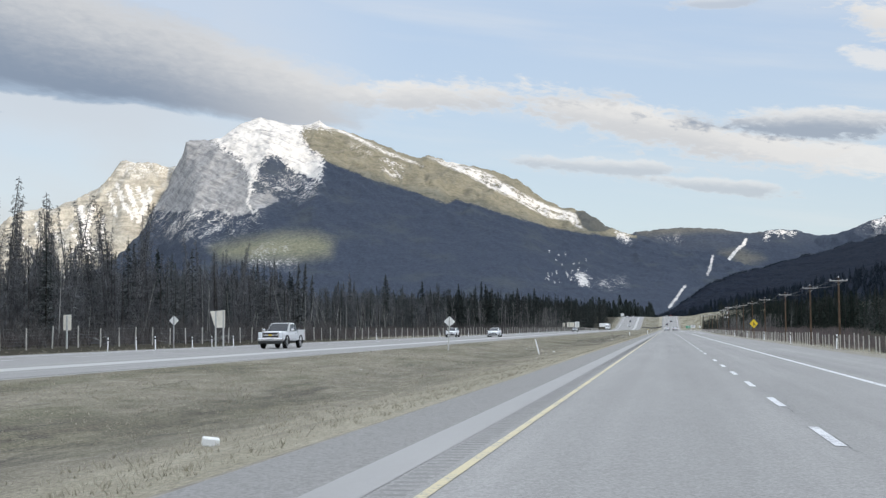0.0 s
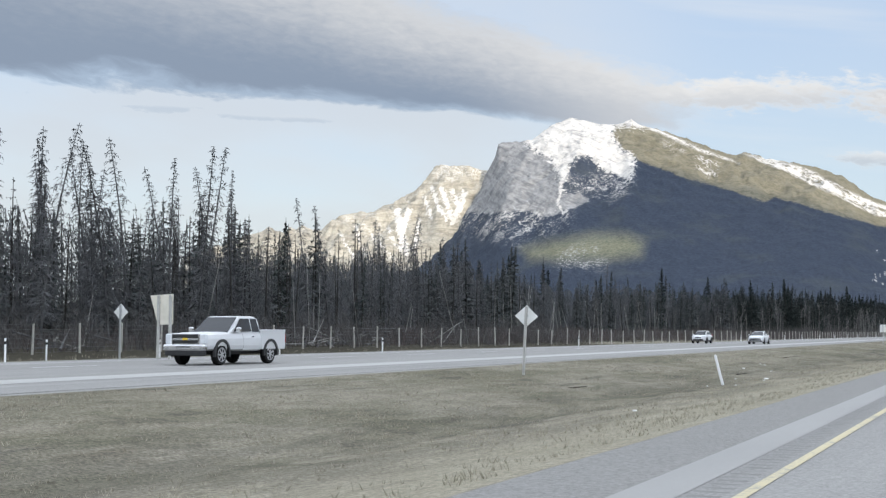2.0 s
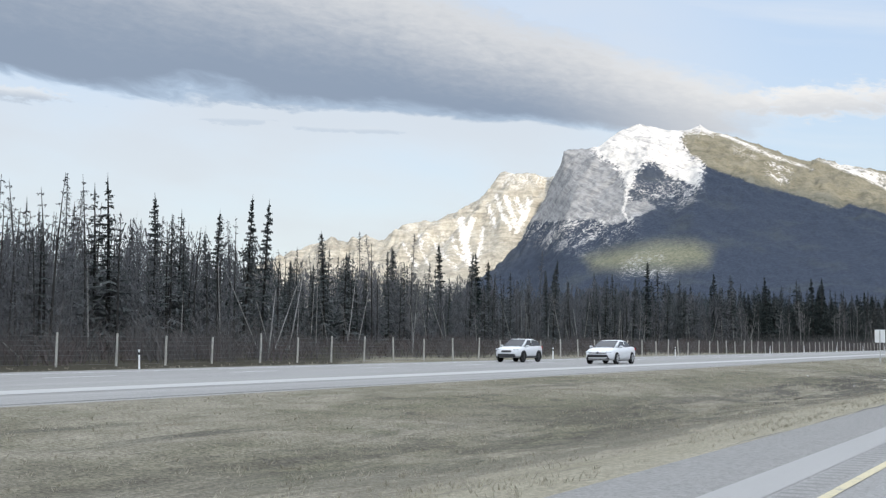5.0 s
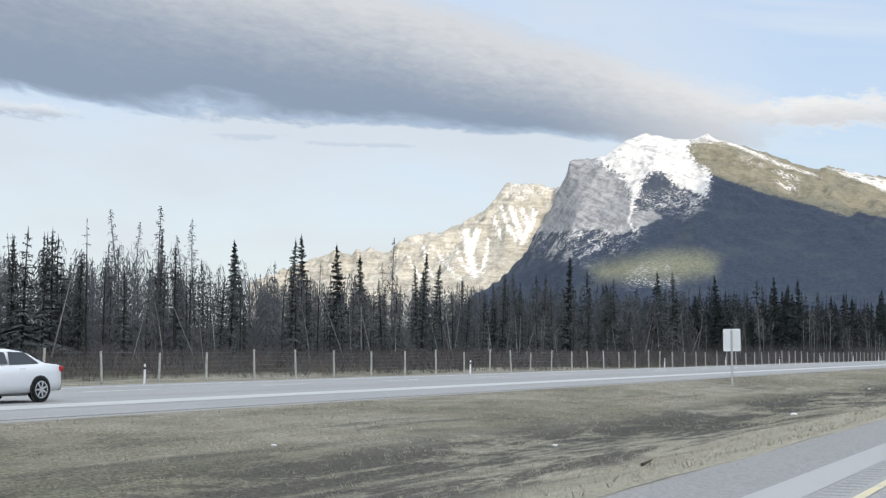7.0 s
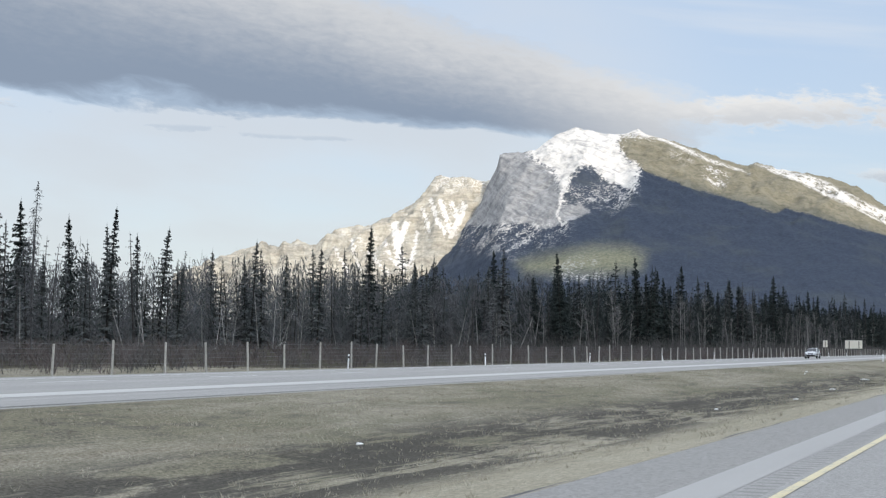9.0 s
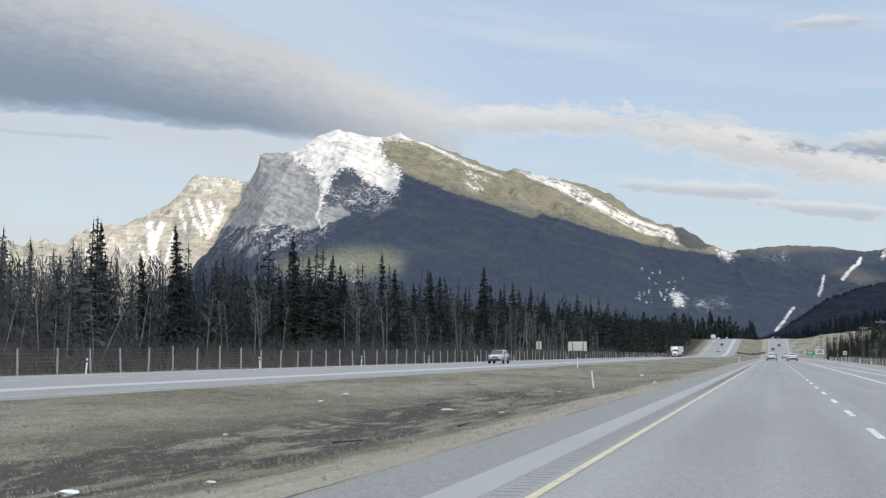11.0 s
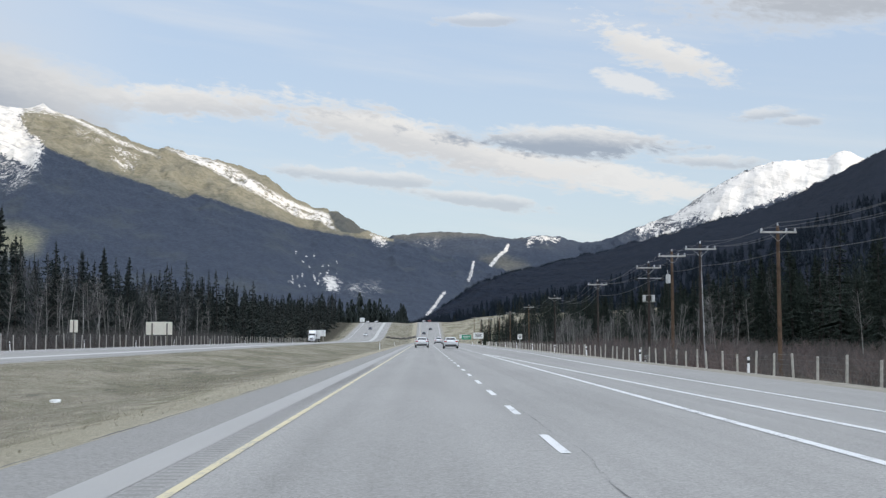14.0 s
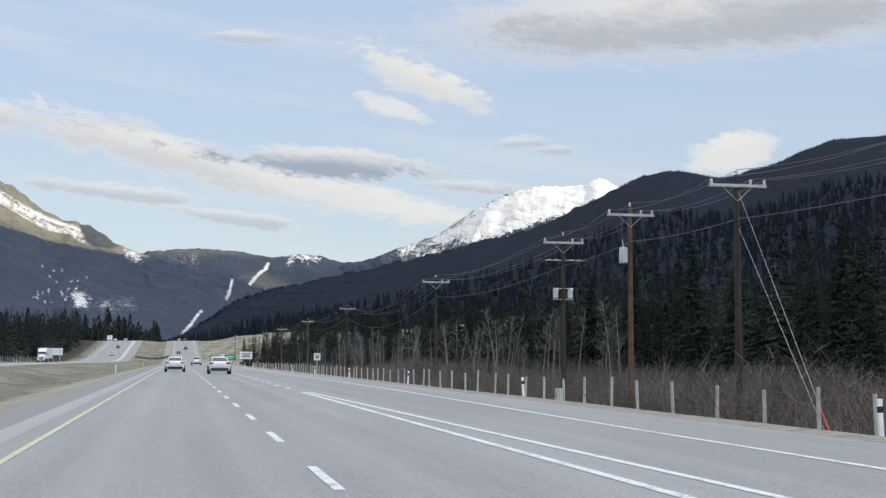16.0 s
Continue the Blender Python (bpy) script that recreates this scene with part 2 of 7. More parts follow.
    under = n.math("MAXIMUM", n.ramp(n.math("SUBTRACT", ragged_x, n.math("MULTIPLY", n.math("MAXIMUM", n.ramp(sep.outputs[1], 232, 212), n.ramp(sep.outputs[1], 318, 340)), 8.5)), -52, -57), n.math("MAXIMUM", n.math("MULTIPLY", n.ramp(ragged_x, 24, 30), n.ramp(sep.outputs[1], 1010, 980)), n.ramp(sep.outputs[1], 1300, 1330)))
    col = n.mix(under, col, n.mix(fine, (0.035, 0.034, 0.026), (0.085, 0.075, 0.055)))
    f = n.ramp(fine, 0.25, 0.75, 0.55, 1.15)
    v = n.put("ShaderNodeVectorMath", operation="SCALE")
    n.wire(col, v.inputs[0]), n.wire(f, v.inputs["Scale"])
    return v.outputs[0], 0.95, fine, 0.05, 0.0


M = {}
M["asphalt"] = material("asphalt", asphalt_look, 0.25)
M["band"] = material("sealed_seam", band_look, 0.25)
M["chips"] = speckled("rough_chip_seal", (0.175, 0.171, 0.163), (0.31, 0.303, 0.29), 24.0, 0.92, 0.004, 0, 4)
M["gravel"] = speckled("gravel", (0.17, 0.155, 0.128), (0.34, 0.318, 0.272), 2.2, 0.95, 0.02, 0, 16)
M["white_paint"] = material("white_road_paint", worn_paint((0.60, 0.602, 0.6), (0.24, 0.24, 0.245)))
M["yellow_paint"] = material("yellow_road_paint", worn_paint((0.52, 0.45, 0.28), (0.27, 0.26, 0.23)))
M["faded_paint"] = material("faded_pale_road_paint", worn_paint((0.385, 0.378, 0.36), (0.31, 0.305, 0.29)))
M["turf"] = material("dry_turf", turf_look, 0.05)
M["tar"] = speckled("tar_seal", (0.03, 0.03, 0.032), (0.07, 0.07, 0.072), 3, 0.7, 0.003)
M["groove"] = speckled("milled_asphalt", (0.19, 0.186, 0.18), (0.275, 0.27, 0.26), 3, 0.9, 0.003)
M["white_plastic"] = speckled("white_plastic", (0.85, 0.85, 0.85), (0.92, 0.92, 0.92), 4, 0.5, 0.001)
M["black_plastic"] = speckled("black_plastic", (0.015, 0.015, 0.016), (0.03, 0.03, 0.03), 4, 0.5, 0.001)
M["yellow_film"] = speckled("yellow_reflective_film", (0.75, 0.5, 0.03), (0.85, 0.62, 0.05), 6, 0.4, 0.001)
M["white_film"] = speckled("white_reflective_film", (0.7, 0.71, 0.7), (0.8, 0.81, 0.8), 2, 0.4, 0.001)
M["green_film"] = speckled("green_reflective_film", (0.03, 0.24, 0.13), (0.04, 0.3, 0.17), 2, 0.4, 0.001)
M["sign_back"] = speckled("bare_aluminium_sheet", (0.76, 0.76, 0.74), (0.86, 0.86, 0.84), 3, 0.5, 0.002, 0.0)
M["sign_wood"] = speckled("cream_plywood", (0.70, 0.66, 0.55), (0.82, 0.78, 0.68), 3, 0.7, 0.002)
M["steel_post"] = speckled("galvanised_steel", (0.36, 0.37, 0.37), (0.5, 0.5, 0.5), 6, 0.5, 0.002, 0.5)
M["grey_wood"] = speckled("weathered_fence_wood", (0.34, 0.32, 0.285), (0.56, 0.535, 0.49), 5, 0.9, 0.01)
M["post_wood"] = speckled("dark_weathered_post_wood", (0.12, 0.11, 0.095), (0.24, 0.22, 0.19), 3, 0.9, 0.01)
M["pole_wood"] = speckled("brown_treated_pole_wood", (0.072, 0.050, 0.037), (0.165, 0.112, 0.078), 1.4, 0.85, 0.01)
M["dark_pole"] = speckled("dark_creosoted_pole_wood", (0.016, 0.013, 0.012), (0.05, 0.033, 0.026), 2.2, 0.8, 0.01)
M["arm_wood"] = speckled("bleached_crossarm_wood", (0.38, 0.37, 0.35), (0.58, 0.57, 0.54), 4, 0.85, 0.006)
M["porcelain"] = speckled("grey_porcelain", (0.45, 0.46, 0.48), (0.6, 0.61, 0.63), 8, 0.25, 0.001)
M["can_steel"] = speckled("light_grey_painted_steel", (0.46, 0.47, 0.47), (0.58, 0.59, 0.59), 4, 0.45, 0.001)
M["wire"] = speckled("weathered_wire", (0.10, 0.105, 0.11), (0.2, 0.2, 0.21), 6, 0.6, 0.001, 0.3)
M["red_guard"] = speckled("red_guy_guard", (0.45, 0.03, 0.03), (0.6, 0.06, 0.05), 6, 0.5, 0.001)
M["litter"] = speckled("white_litter", (0.66, 0.66, 0.64), (0.82, 0.82, 0.8), 6, 0.7, 0.003)
M["stick"] = speckled("dark_stick", (0.04, 0.035, 0.03), (0.10, 0.085, 0.07), 8, 0.9, 0.005)
M["spruce"] = speckled("dark_spruce_needles", (0.018, 0.024, 0.023), (0.047, 0.056, 0.050), 0.9, 0.85, 0.02)
M["deep_spruce"] = speckled("deep_green_spruce_needles", (0.013, 0.020, 0.017), (0.042, 0.053, 0.043), 0.9, 0.85, 0.02)
# grey-green needles, lightened further: veiling glare is put into their colour
M["grey_spruce"] = speckled("grey_green_glare_paled_spruce_needles", (0.050, 0.057, 0.058), (0.12, 0.128, 0.124), 0.5, 0.85, 0.02)
M["dark_bark"] = speckled("dark_spruce_bark", (0.028, 0.026, 0.025), (0.075, 0.07, 0.066), 1.5, 0.95, 0.01)
# needles of the far ridge, with blue distance haze put into their colour
M["far_spruce"] = speckled("haze_tinted_spruce_needles", (0.015, 0.022, 0.031), (0.027, 0.036, 0.047), 0.05, 0.9, 0.02)
# second, darker copy of the dead twigs, with shade put into its colour
M["shaded_twigs"] = speckled("shade_toned_dead_twigs", (0.06, 0.061, 0.064), (0.135, 0.135, 0.138), 0.7, 0.95, 0.01)
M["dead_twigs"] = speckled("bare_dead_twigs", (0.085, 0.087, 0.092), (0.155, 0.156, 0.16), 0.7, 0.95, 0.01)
M["dead_bark"] = speckled("grey_dead_bark", (0.055, 0.055, 0.056), (0.15, 0.15, 0.15), 1.5, 0.95, 0.01)
M["bleached_wood"] = speckled("bleached_snag_wood", (0.17, 0.165, 0.155), (0.38, 0.37, 0.35), 1.5, 0.9, 0.01)
M["aspen_bark"] = speckled("pale_aspen_bark", (0.16, 0.155, 0.145), (0.36, 0.35, 0.33), 2.0, 0.9, 0.01)
M["aspen_twigs"] = speckled("grey_aspen_twigs", (0.09, 0.087, 0.084), (0.20, 0.193, 0.187), 1.2, 0.95, 0.01)
M["brush"] = speckled("reddish_bare_brush", (0.10, 0.076, 0.071), (0.225, 0.178, 0.167), 0.35, 0.95, 0.01)
M["grey_brush"] = speckled("grey_bare_brush", (0.062, 0.058, 0.056), (0.145, 0.138, 0.131), 0.35, 0.95, 0.01)
M["red_grey_brush"] = speckled("dull_bare_brush", (0.07, 0.057, 0.053), (0.16, 0.134, 0.126), 0.35, 0.95, 0.01)
M["straw"] = speckled("dry_straw_blades", (0.25, 0.228, 0.17), (0.47, 0.435, 0.35), 0.6, 0.95, 0.01)


# ---------------------------------------------------------------- ground forms
def lerp(x, xs, ys):
    return float(np.interp(x, xs, ys))


def grade(y):
    """Height of the carriageway along the road: level, a shallow dip, then a rise over a crest."""
    return lerp(y, [-400, 700, 900, 1000, 1060, 1220, 1260, 1400, 5000], [0, 0, -0.4, -0.2, 1.6, 11.6, 12.2, 6, 6])


def mesh_of(name, verts, faces, mat, smooth=False):
    me = bpy.data.meshes.new(name)
    me.from_pydata(verts, [], faces)
    if mat is not None:
        me.materials.append(mat)
    if smooth:
        me.polygons.foreach_set("use_smooth", [True] * len(me.polygons))
    me.update()
    return me


def cross(x):
    """Height of the ground across the road, before the grade: forest, far carriageway, median ditch, near carriageway, verge, brush."""
    return lerp(x, [-2500, -400, -120, -60, -50, -43, -41, -21, -19.5, -16, -11.5, -8, -5.2, -4.3, 0, 9.8, 10.6, 13.2, 16, 20, 24, 45, 120, 400, 2500],
                [40, 12, 2.0, 0.2, -0.35, -0.32, -0.17, -0.17, -0.22, -0.45, -0.85, -0.62, -0.16, -0.03, -0.02, -0.05, -0.16, -0.47, -1.05, -1.5, -1.7, -1.2, 3, 40, 100])


def lumps(x, y):
    off = lerp(x, [-46, -43, -20.5, -18.5, -6.5, -5, 10.5, 13], [1, 0, 0, 1, 1, 0, 0, 1])
    return off * (0.16 * noise.noise((x * 0.16, y * 0.05, 3.1)) + 0.07 * noise.noise((x * 0.6, y * 0.33, 8.0)))


def tilt(x, y):
    """The far carriageway climbs a little against the near one."""
    return lerp(x, [-400, -60, -21, -12], [0, 1, 1, 0]) * lerp(y, [60, 250, 450, 650, 1000, 1200], [0.0, 0.12, 0.3, 0.45, 0.45, 0])


def ground_z(x, y):
    bank = lerp(x, [10.6, 15, 35, 60, 200], [0, 0.7, 4.5, 6, 0]) * lerp(y, [960, 1080, 1250, 1400], [0, 1, 1, 0])
    return cross(x) + grade(y) + lumps(x, y) + tilt(x, y) + bank


def bed(x, y):
    """Ground height with the pavements' beds sunk."""
    sunk = 0.14 if (-40.6 < x < -21.4 or -4.1 < x < outer(y) - 0.3) else 0.0
    return ground_z(x, y) - sunk


def outer(y):
    return lerp(y, [-300, 250, 330, 420, 520, 900, 2000], [8.4, 8.4, 9.6, 11.0, 11.0, 9.6, 9.0])


def axis(*runs):
    out = []
    for a, b, step in runs:
        out += list(np.arange(a, b, step))
    return out + [runs[-1][1]]


gx = axis((-2600, -400, 200), (-400, -60, 20), (-60, -43, 2.5), (-43, -41, 2), (-41, -39, 2), (-39, -23, 8), (-23, -21, 2), (-21, -4.2, 0.7), (-4.2, -3.2, 1.0), (-3.2, 7.4, 5.3), (7.4, 26, 0.6), (26, 60, 6), (60, 400, 40), (400, 2600, 200))
gy = axis((-400, -10, 60), (-10, 560, 2.4), (560, 1000, 10), (1000, 1300, 20), (1300, 4900, 200))
gv = [(x, y, bed(x, y)) for y in gy for x in gx]
w = len(gx)
gf = [(j * w + i, j * w + i + 1, (j + 1) * w + i + 1, (j + 1) * w + i) for j in range(len(gy) - 1) for i in range(w - 1)]
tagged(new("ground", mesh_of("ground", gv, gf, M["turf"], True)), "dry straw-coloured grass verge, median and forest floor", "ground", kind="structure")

ry = axis((-300, 560, 8), (560, 1000, 10), (1000, 1300, 5), (1300, 1420, 20))


def strip(x0, x1, lift, y0=-300.0, y1=1420.0, thick=0.0, drops=(0.0, 0.0)):
    """A band along the road between two offsets (numbers or functions of y), following the grade."""
    ys = [y0] + [y for y in ry if y0 < y < y1] + [y1]
    left = x0 if callable(x0) else (lambda y: x0)
    right = x1 if callable(x1) else (lambda y: x1)
    v, f = [], []
    for y in ys:
        z = grade(y)
        v += [(x, y, min(cross(x), -0.02 if x > -10 else 9) + z + tilt(x, y) + lift - d) if not x > -4.4 else (x, y, -0.02 + z + lift - d) for x, d in zip((left(y), right(y)), drops)]
    for i in range(len(ys) - 1):
        a = 2 * i
        f.append((a, a + 1, a + 3, a + 2))
    if thick:
        k = len(v)
        v += [(x, y, z - thick) for x, y, z in v]
        for i in range(len(ys) - 1):
            a = 2 * i
            f += [(a, a + 2, k + a + 2, k + a), (a + 1, k + a + 1, k + a + 3, a + 3)]
        f += [(0, k, k + 1, 1), (k - 2, k - 1, 2 * k - 1, 2 * k - 2)]
    return v, f


def ragged(x, amp, seed):
    return lambda y: x + amp * noise.noise((y * 0.35, seed, 0.0)) + amp * 0.6 * noise.noise((y * 1.3, seed, 4.0))


def road_strip(name, label, x0, x1, lift, mat, y0=-300.0, y1=1420.0, thick=0.0, category="road", drops=(0.0, 0.0)):
    return tagged(new(name, mesh_of(name, *strip(x0, x1, lift, y0, y1, thick, drops), mat)), label, category, kind="structure")


road_strip("road_near", "worn grey asphalt carriageway with two lanes", -4.25, outer, 0.035, M["asphalt"], thick=0.25)
road_strip("road_far", "grey asphalt carriageway beyond the grass median", -41.0, -21.0, 0.035, M["asphalt"], thick=0.25)
road_strip("shoulder_gravel", "crushed gravel edge of the shoulder", ragged(-5.1, 0.35, 1.0), -4.2, 0.03, M["gravel"], drops=(0.08, 0.0))
road_strip("shoulder_gravel", "crushed gravel edge of the shoulder", outer, lambda y: outer(y) + 1.2 + 0.3 * noise.noise((y * 0.4, 7.0, 0)), 0.012, M["gravel"])
road_strip("shoulder_gravel", "crushed gravel edge of the shoulder", -21.1, ragged(-20.3, 0.2, 5.0), 0.0345, M["asphalt"], drops=(0.0, 0.1))
road_strip("shoulder_gravel", "crushed gravel edge of the shoulder", ragged(-42.0, 0.25, 6.0), -40.9, 0.012, M["gravel"])
road_strip("shoulder", "rough chip-sealed shoulder beside the inner lane", ragged(-4.24, 0.03, 2.0), ragged(-3.10, 0.03, 8.0), 0.0385, M["chips"])
road_strip("sealed_band", "paler sealed strip along the shoulder", -3.12, -2.62, 0.040, M["band"])
road_strip("yellow_line", "worn yellow edge line", -2.21, -2.105, 0.0415, M["yellow_paint"], category="road marking")
def main_edge(y):
    return lerp(y, [0, 100, 250, 400], [4.32, 4.36, 4.55, 4.69])


road_strip("white_line", "white edge line", main_edge, lambda y: main_edge(y) + 0.16, 0.0415, M["white_paint"], y1=488, category="road marking")
road_strip("white_line", "white edge line of the far carriageway", -38.6, -38.42, 0.0415, M["white_paint"], category="road marking")
road_strip("yellow_line", "faded pale edge line of the far carriageway", -26.5, -24.7, 0.0415, M["faded_paint"], category="road marking")


def gore(y):
    return lerp(y, [300, 400, 430, 488], [7.4, 6.25, 5.9, 4.95])


def edge_line(y):
    return lerp(y, [280, 340, 415, 440, 460, 492, 520, 700, 900], [7.4, 7.6, 8.05, 8.2, 8.4, 9.0, 9.0, 8.9, 8.5])


road_strip("white_line", "white line of the joining lane", gore, lambda y: gore(y) + 0.15, 0.0415, M["white_paint"], 300, 488, category="road marking")
road_strip("white_line", "white outer edge line of the joining lane", edge_line, lambda y: edge_line(y) + 0.14, 0.0415, M["white_paint"], 280, 1420, category="road marking")


def dashes(x, y0, y1, period, length, width, label):
    y = y0
    while y < y1:
        v, f = strip(x - width / 2, x + width / 2, 0.0415, y, y + length)
        tagged(new("lane_dash", mesh_of("lane_dash", v, f, M["white_paint"])), label, "road marking", "lane dashes", "structure")
        y += period


dashes(1.6, 17.6 - 2.8 - 7.3 * 3, 58, 7.3, 2.8, 0.125, "short white lane dash with chipped paint")
dashes(1.6, 384.8 - 2.9 - 7.55 * 42, 1290, 7.55, 2.9, 0.125, "short white lane dash with chipped paint")
dashes(-34.2, 149.6 - 11.2 * 10, 800, 11.2, 3.9, 0.2, "white lane dash of the far carriageway")
dashes(4.77, 494, 640, 6.2, 2.0, 0.16, "short white dash along the joining lane")

# broken edge of the pavement
ys = np.arange(150, 520, 0.6)
v = []
for y in ys:
    x = -4.27 + 0.05 * noise.noise((y * 0.7, 3.3, 0)) + 0.03 * noise.noise((y * 2.3, 1.3, 0))
    wd = 0.035 * max(0.03, 0.4 + 1.5 * noise.noise((y * 0.35, 5.5, 2)))
    v += [(x - wd, y, 0.026), (x + wd * 0.4, y, 0.026)]
tagged(new("pavement_edge", mesh_of("pavement_edge", v, [(2 * i, 2 * i + 1, 2 * i + 3, 2 * i + 2) for i in range(len(ys) - 1)], M["tar"])), "dark broken edge of the asphalt shoulder", "road edge", kind="structure")

# rumble strip: shallow grooves cut across the shoulder
gro_v, gro_f = [], []
for i in range(1500):
    y = -4 + i * 0.30
    k = len(gro_v)
    gro_v += [(-2.58, y, 0.0165), (-2.30, y, 0.0165), (-2.30, y + 0.11, 0.0165), (-2.58, y + 0.11, 0.0165)]
    gro_f += [(k, k + 1, k + 2, k + 3)]
tagged(new("rumble_strip", mesh_of("rumble_strip", gro_v, gro_f, M["groove"])), "milled rumble strip grooves in the asphalt shoulder", "rumble strip", kind="stuff")

# sealed cracks in the lane
for x0, y0, y1, seed in [(1.75, 300, 445, 3.0), (1.72, -2, 26, 9.0)]:
    def left_side(y, x0=x0, seed=seed):
        return x0 + 0.22 * noise.noise((y * 0.22, seed, 0)) + 0.05 * noise.noise((y * 1.7, seed, 2))
    ys = np.arange(y0, y1, 0.5)
    v = []
    for y in ys:
        wd = 0.010 * max(0.0, 0.35 + 1.6 * noise.noise((y * 0.5, seed, 9)))
        v += [(left_side(y), y, 0.0225), (left_side(y) + wd, y, 0.0225)]
    f = [(2 * i, 2 * i + 1, 2 * i + 3, 2 * i + 2) for i in range(len(ys) - 1)]
    tagged(new("asphalt_crack", mesh_of("asphalt_crack", v, f, M["tar"])), "dark crack along the lane joint", "road crack", kind="structure")


# ---------------------------------------------------------------- mountains
VALLEY = (0.0, 191.0, 1.32)      # the point on the road from which bearings and heights of the range are given


def ridge_mesh(name, crest, foot, mat, along, down, relief, seed, sag=1.25, back=700.0, gully=9.0):
    """A mountain: a crest line that runs over control points, a face that falls from it to the foot line, and a back slope.
    crest and foot: rows of x, y, z, at even steps. relief: height of ribs and gullies."""
    cr, fo = np.array(crest, float), np.array(foot, float)
    def pick(rows, u):
        p = u * (len(rows) - 1)
        return [float(np.interp(p, range(len(rows)), rows[:, k])) for k in range(3)]
    v, f = [], []
    rows = [-1.0, -0.4, -0.15] + [j / down for j in range(down + 1)]
    for i in range(along + 1):
        u = i / along
        c, b = pick(cr, u), pick(fo, u)
        near = np.array([pick(cr, min(1.0, max(0.0, u + 0.012 * k))) for k in range(-4, 5)]).mean(axis=0)
        for s in rows:
            if s < 0:
                x, y, z = c[0], c[1] - back * s, c[2] * (1 + s) ** 1.2 if s > -1 else -20
            else:
                g = s ** 0.9
                # below the crest its corners round off
                e = [p + (q - p) * min(1.0, s * 3.5) for p, q in zip(c, near)]
                x, y = e[0] + (b[0] - e[0]) * g, e[1] + (b[1] - e[1]) * g
                z = b[2] + (e[2] - b[2]) * (1 - s) ** sag
                damp = min(1.0, s * 9) * min(1.0, (1 - s) * 3)
                rib = abs(noise.noise((x * 0.0042 * gully / 9, y * 0.0012, seed))) + 0.45 * abs(noise.noise((x * 0.011 * gully / 9, y * 0.003, seed + 2)))
                fine = noise.fractal((x * 0.02, y * 0.012, seed + 4), 1.0, 2.0, 5)
                z += damp * relief * ((0.42 - rib) * 0.9 + 0.10 * fine)
                crag = noise.fractal((u * 90, s * 3, seed), 0.9, 2.0, 5)
                z += (1 - min(1.0, s * 12)) * relief * 0.035 * crag
            v.append((x, y, z))
    m = len(rows)
    for i in range(along):
        for j in range(m - 1):
            f.append((i * m + j, i * m + j + 1, (i + 1) * m + j + 1, (i + 1) * m + j))
    return mesh_of(name, v, f, mat, True)


def depth_in(px, py, shape, width=0.0):
    """How deep points lie inside an outline (negative outside), or, with a width, inside a band along an open line."""
    pts = np.array(shape, float)
    ends = list(zip(pts[:-1], pts[1:])) if width else list(zip(pts, np.roll(pts, -1, axis=0)))
    near = np.full(len(px), 1e9)
    inside = np.zeros(len(px), bool)
    for (ax, ay), (bx, by) in ends:
        dx, dy = bx - ax, by - ay
        t = np.clip(((px - ax) * dx + (py - ay) * dy) / max(1e-9, dx * dx + dy * dy), 0, 1)
        near = np.minimum(near, np.hypot(px - ax - t * dx, py - ay - t * dy))
        if not width and ay != by:
            inside ^= ((ay > py) != (by > py)) & (px < ax + (py - ay) * dx / dy)
    return width - near if width else np.where(inside, near, -near)


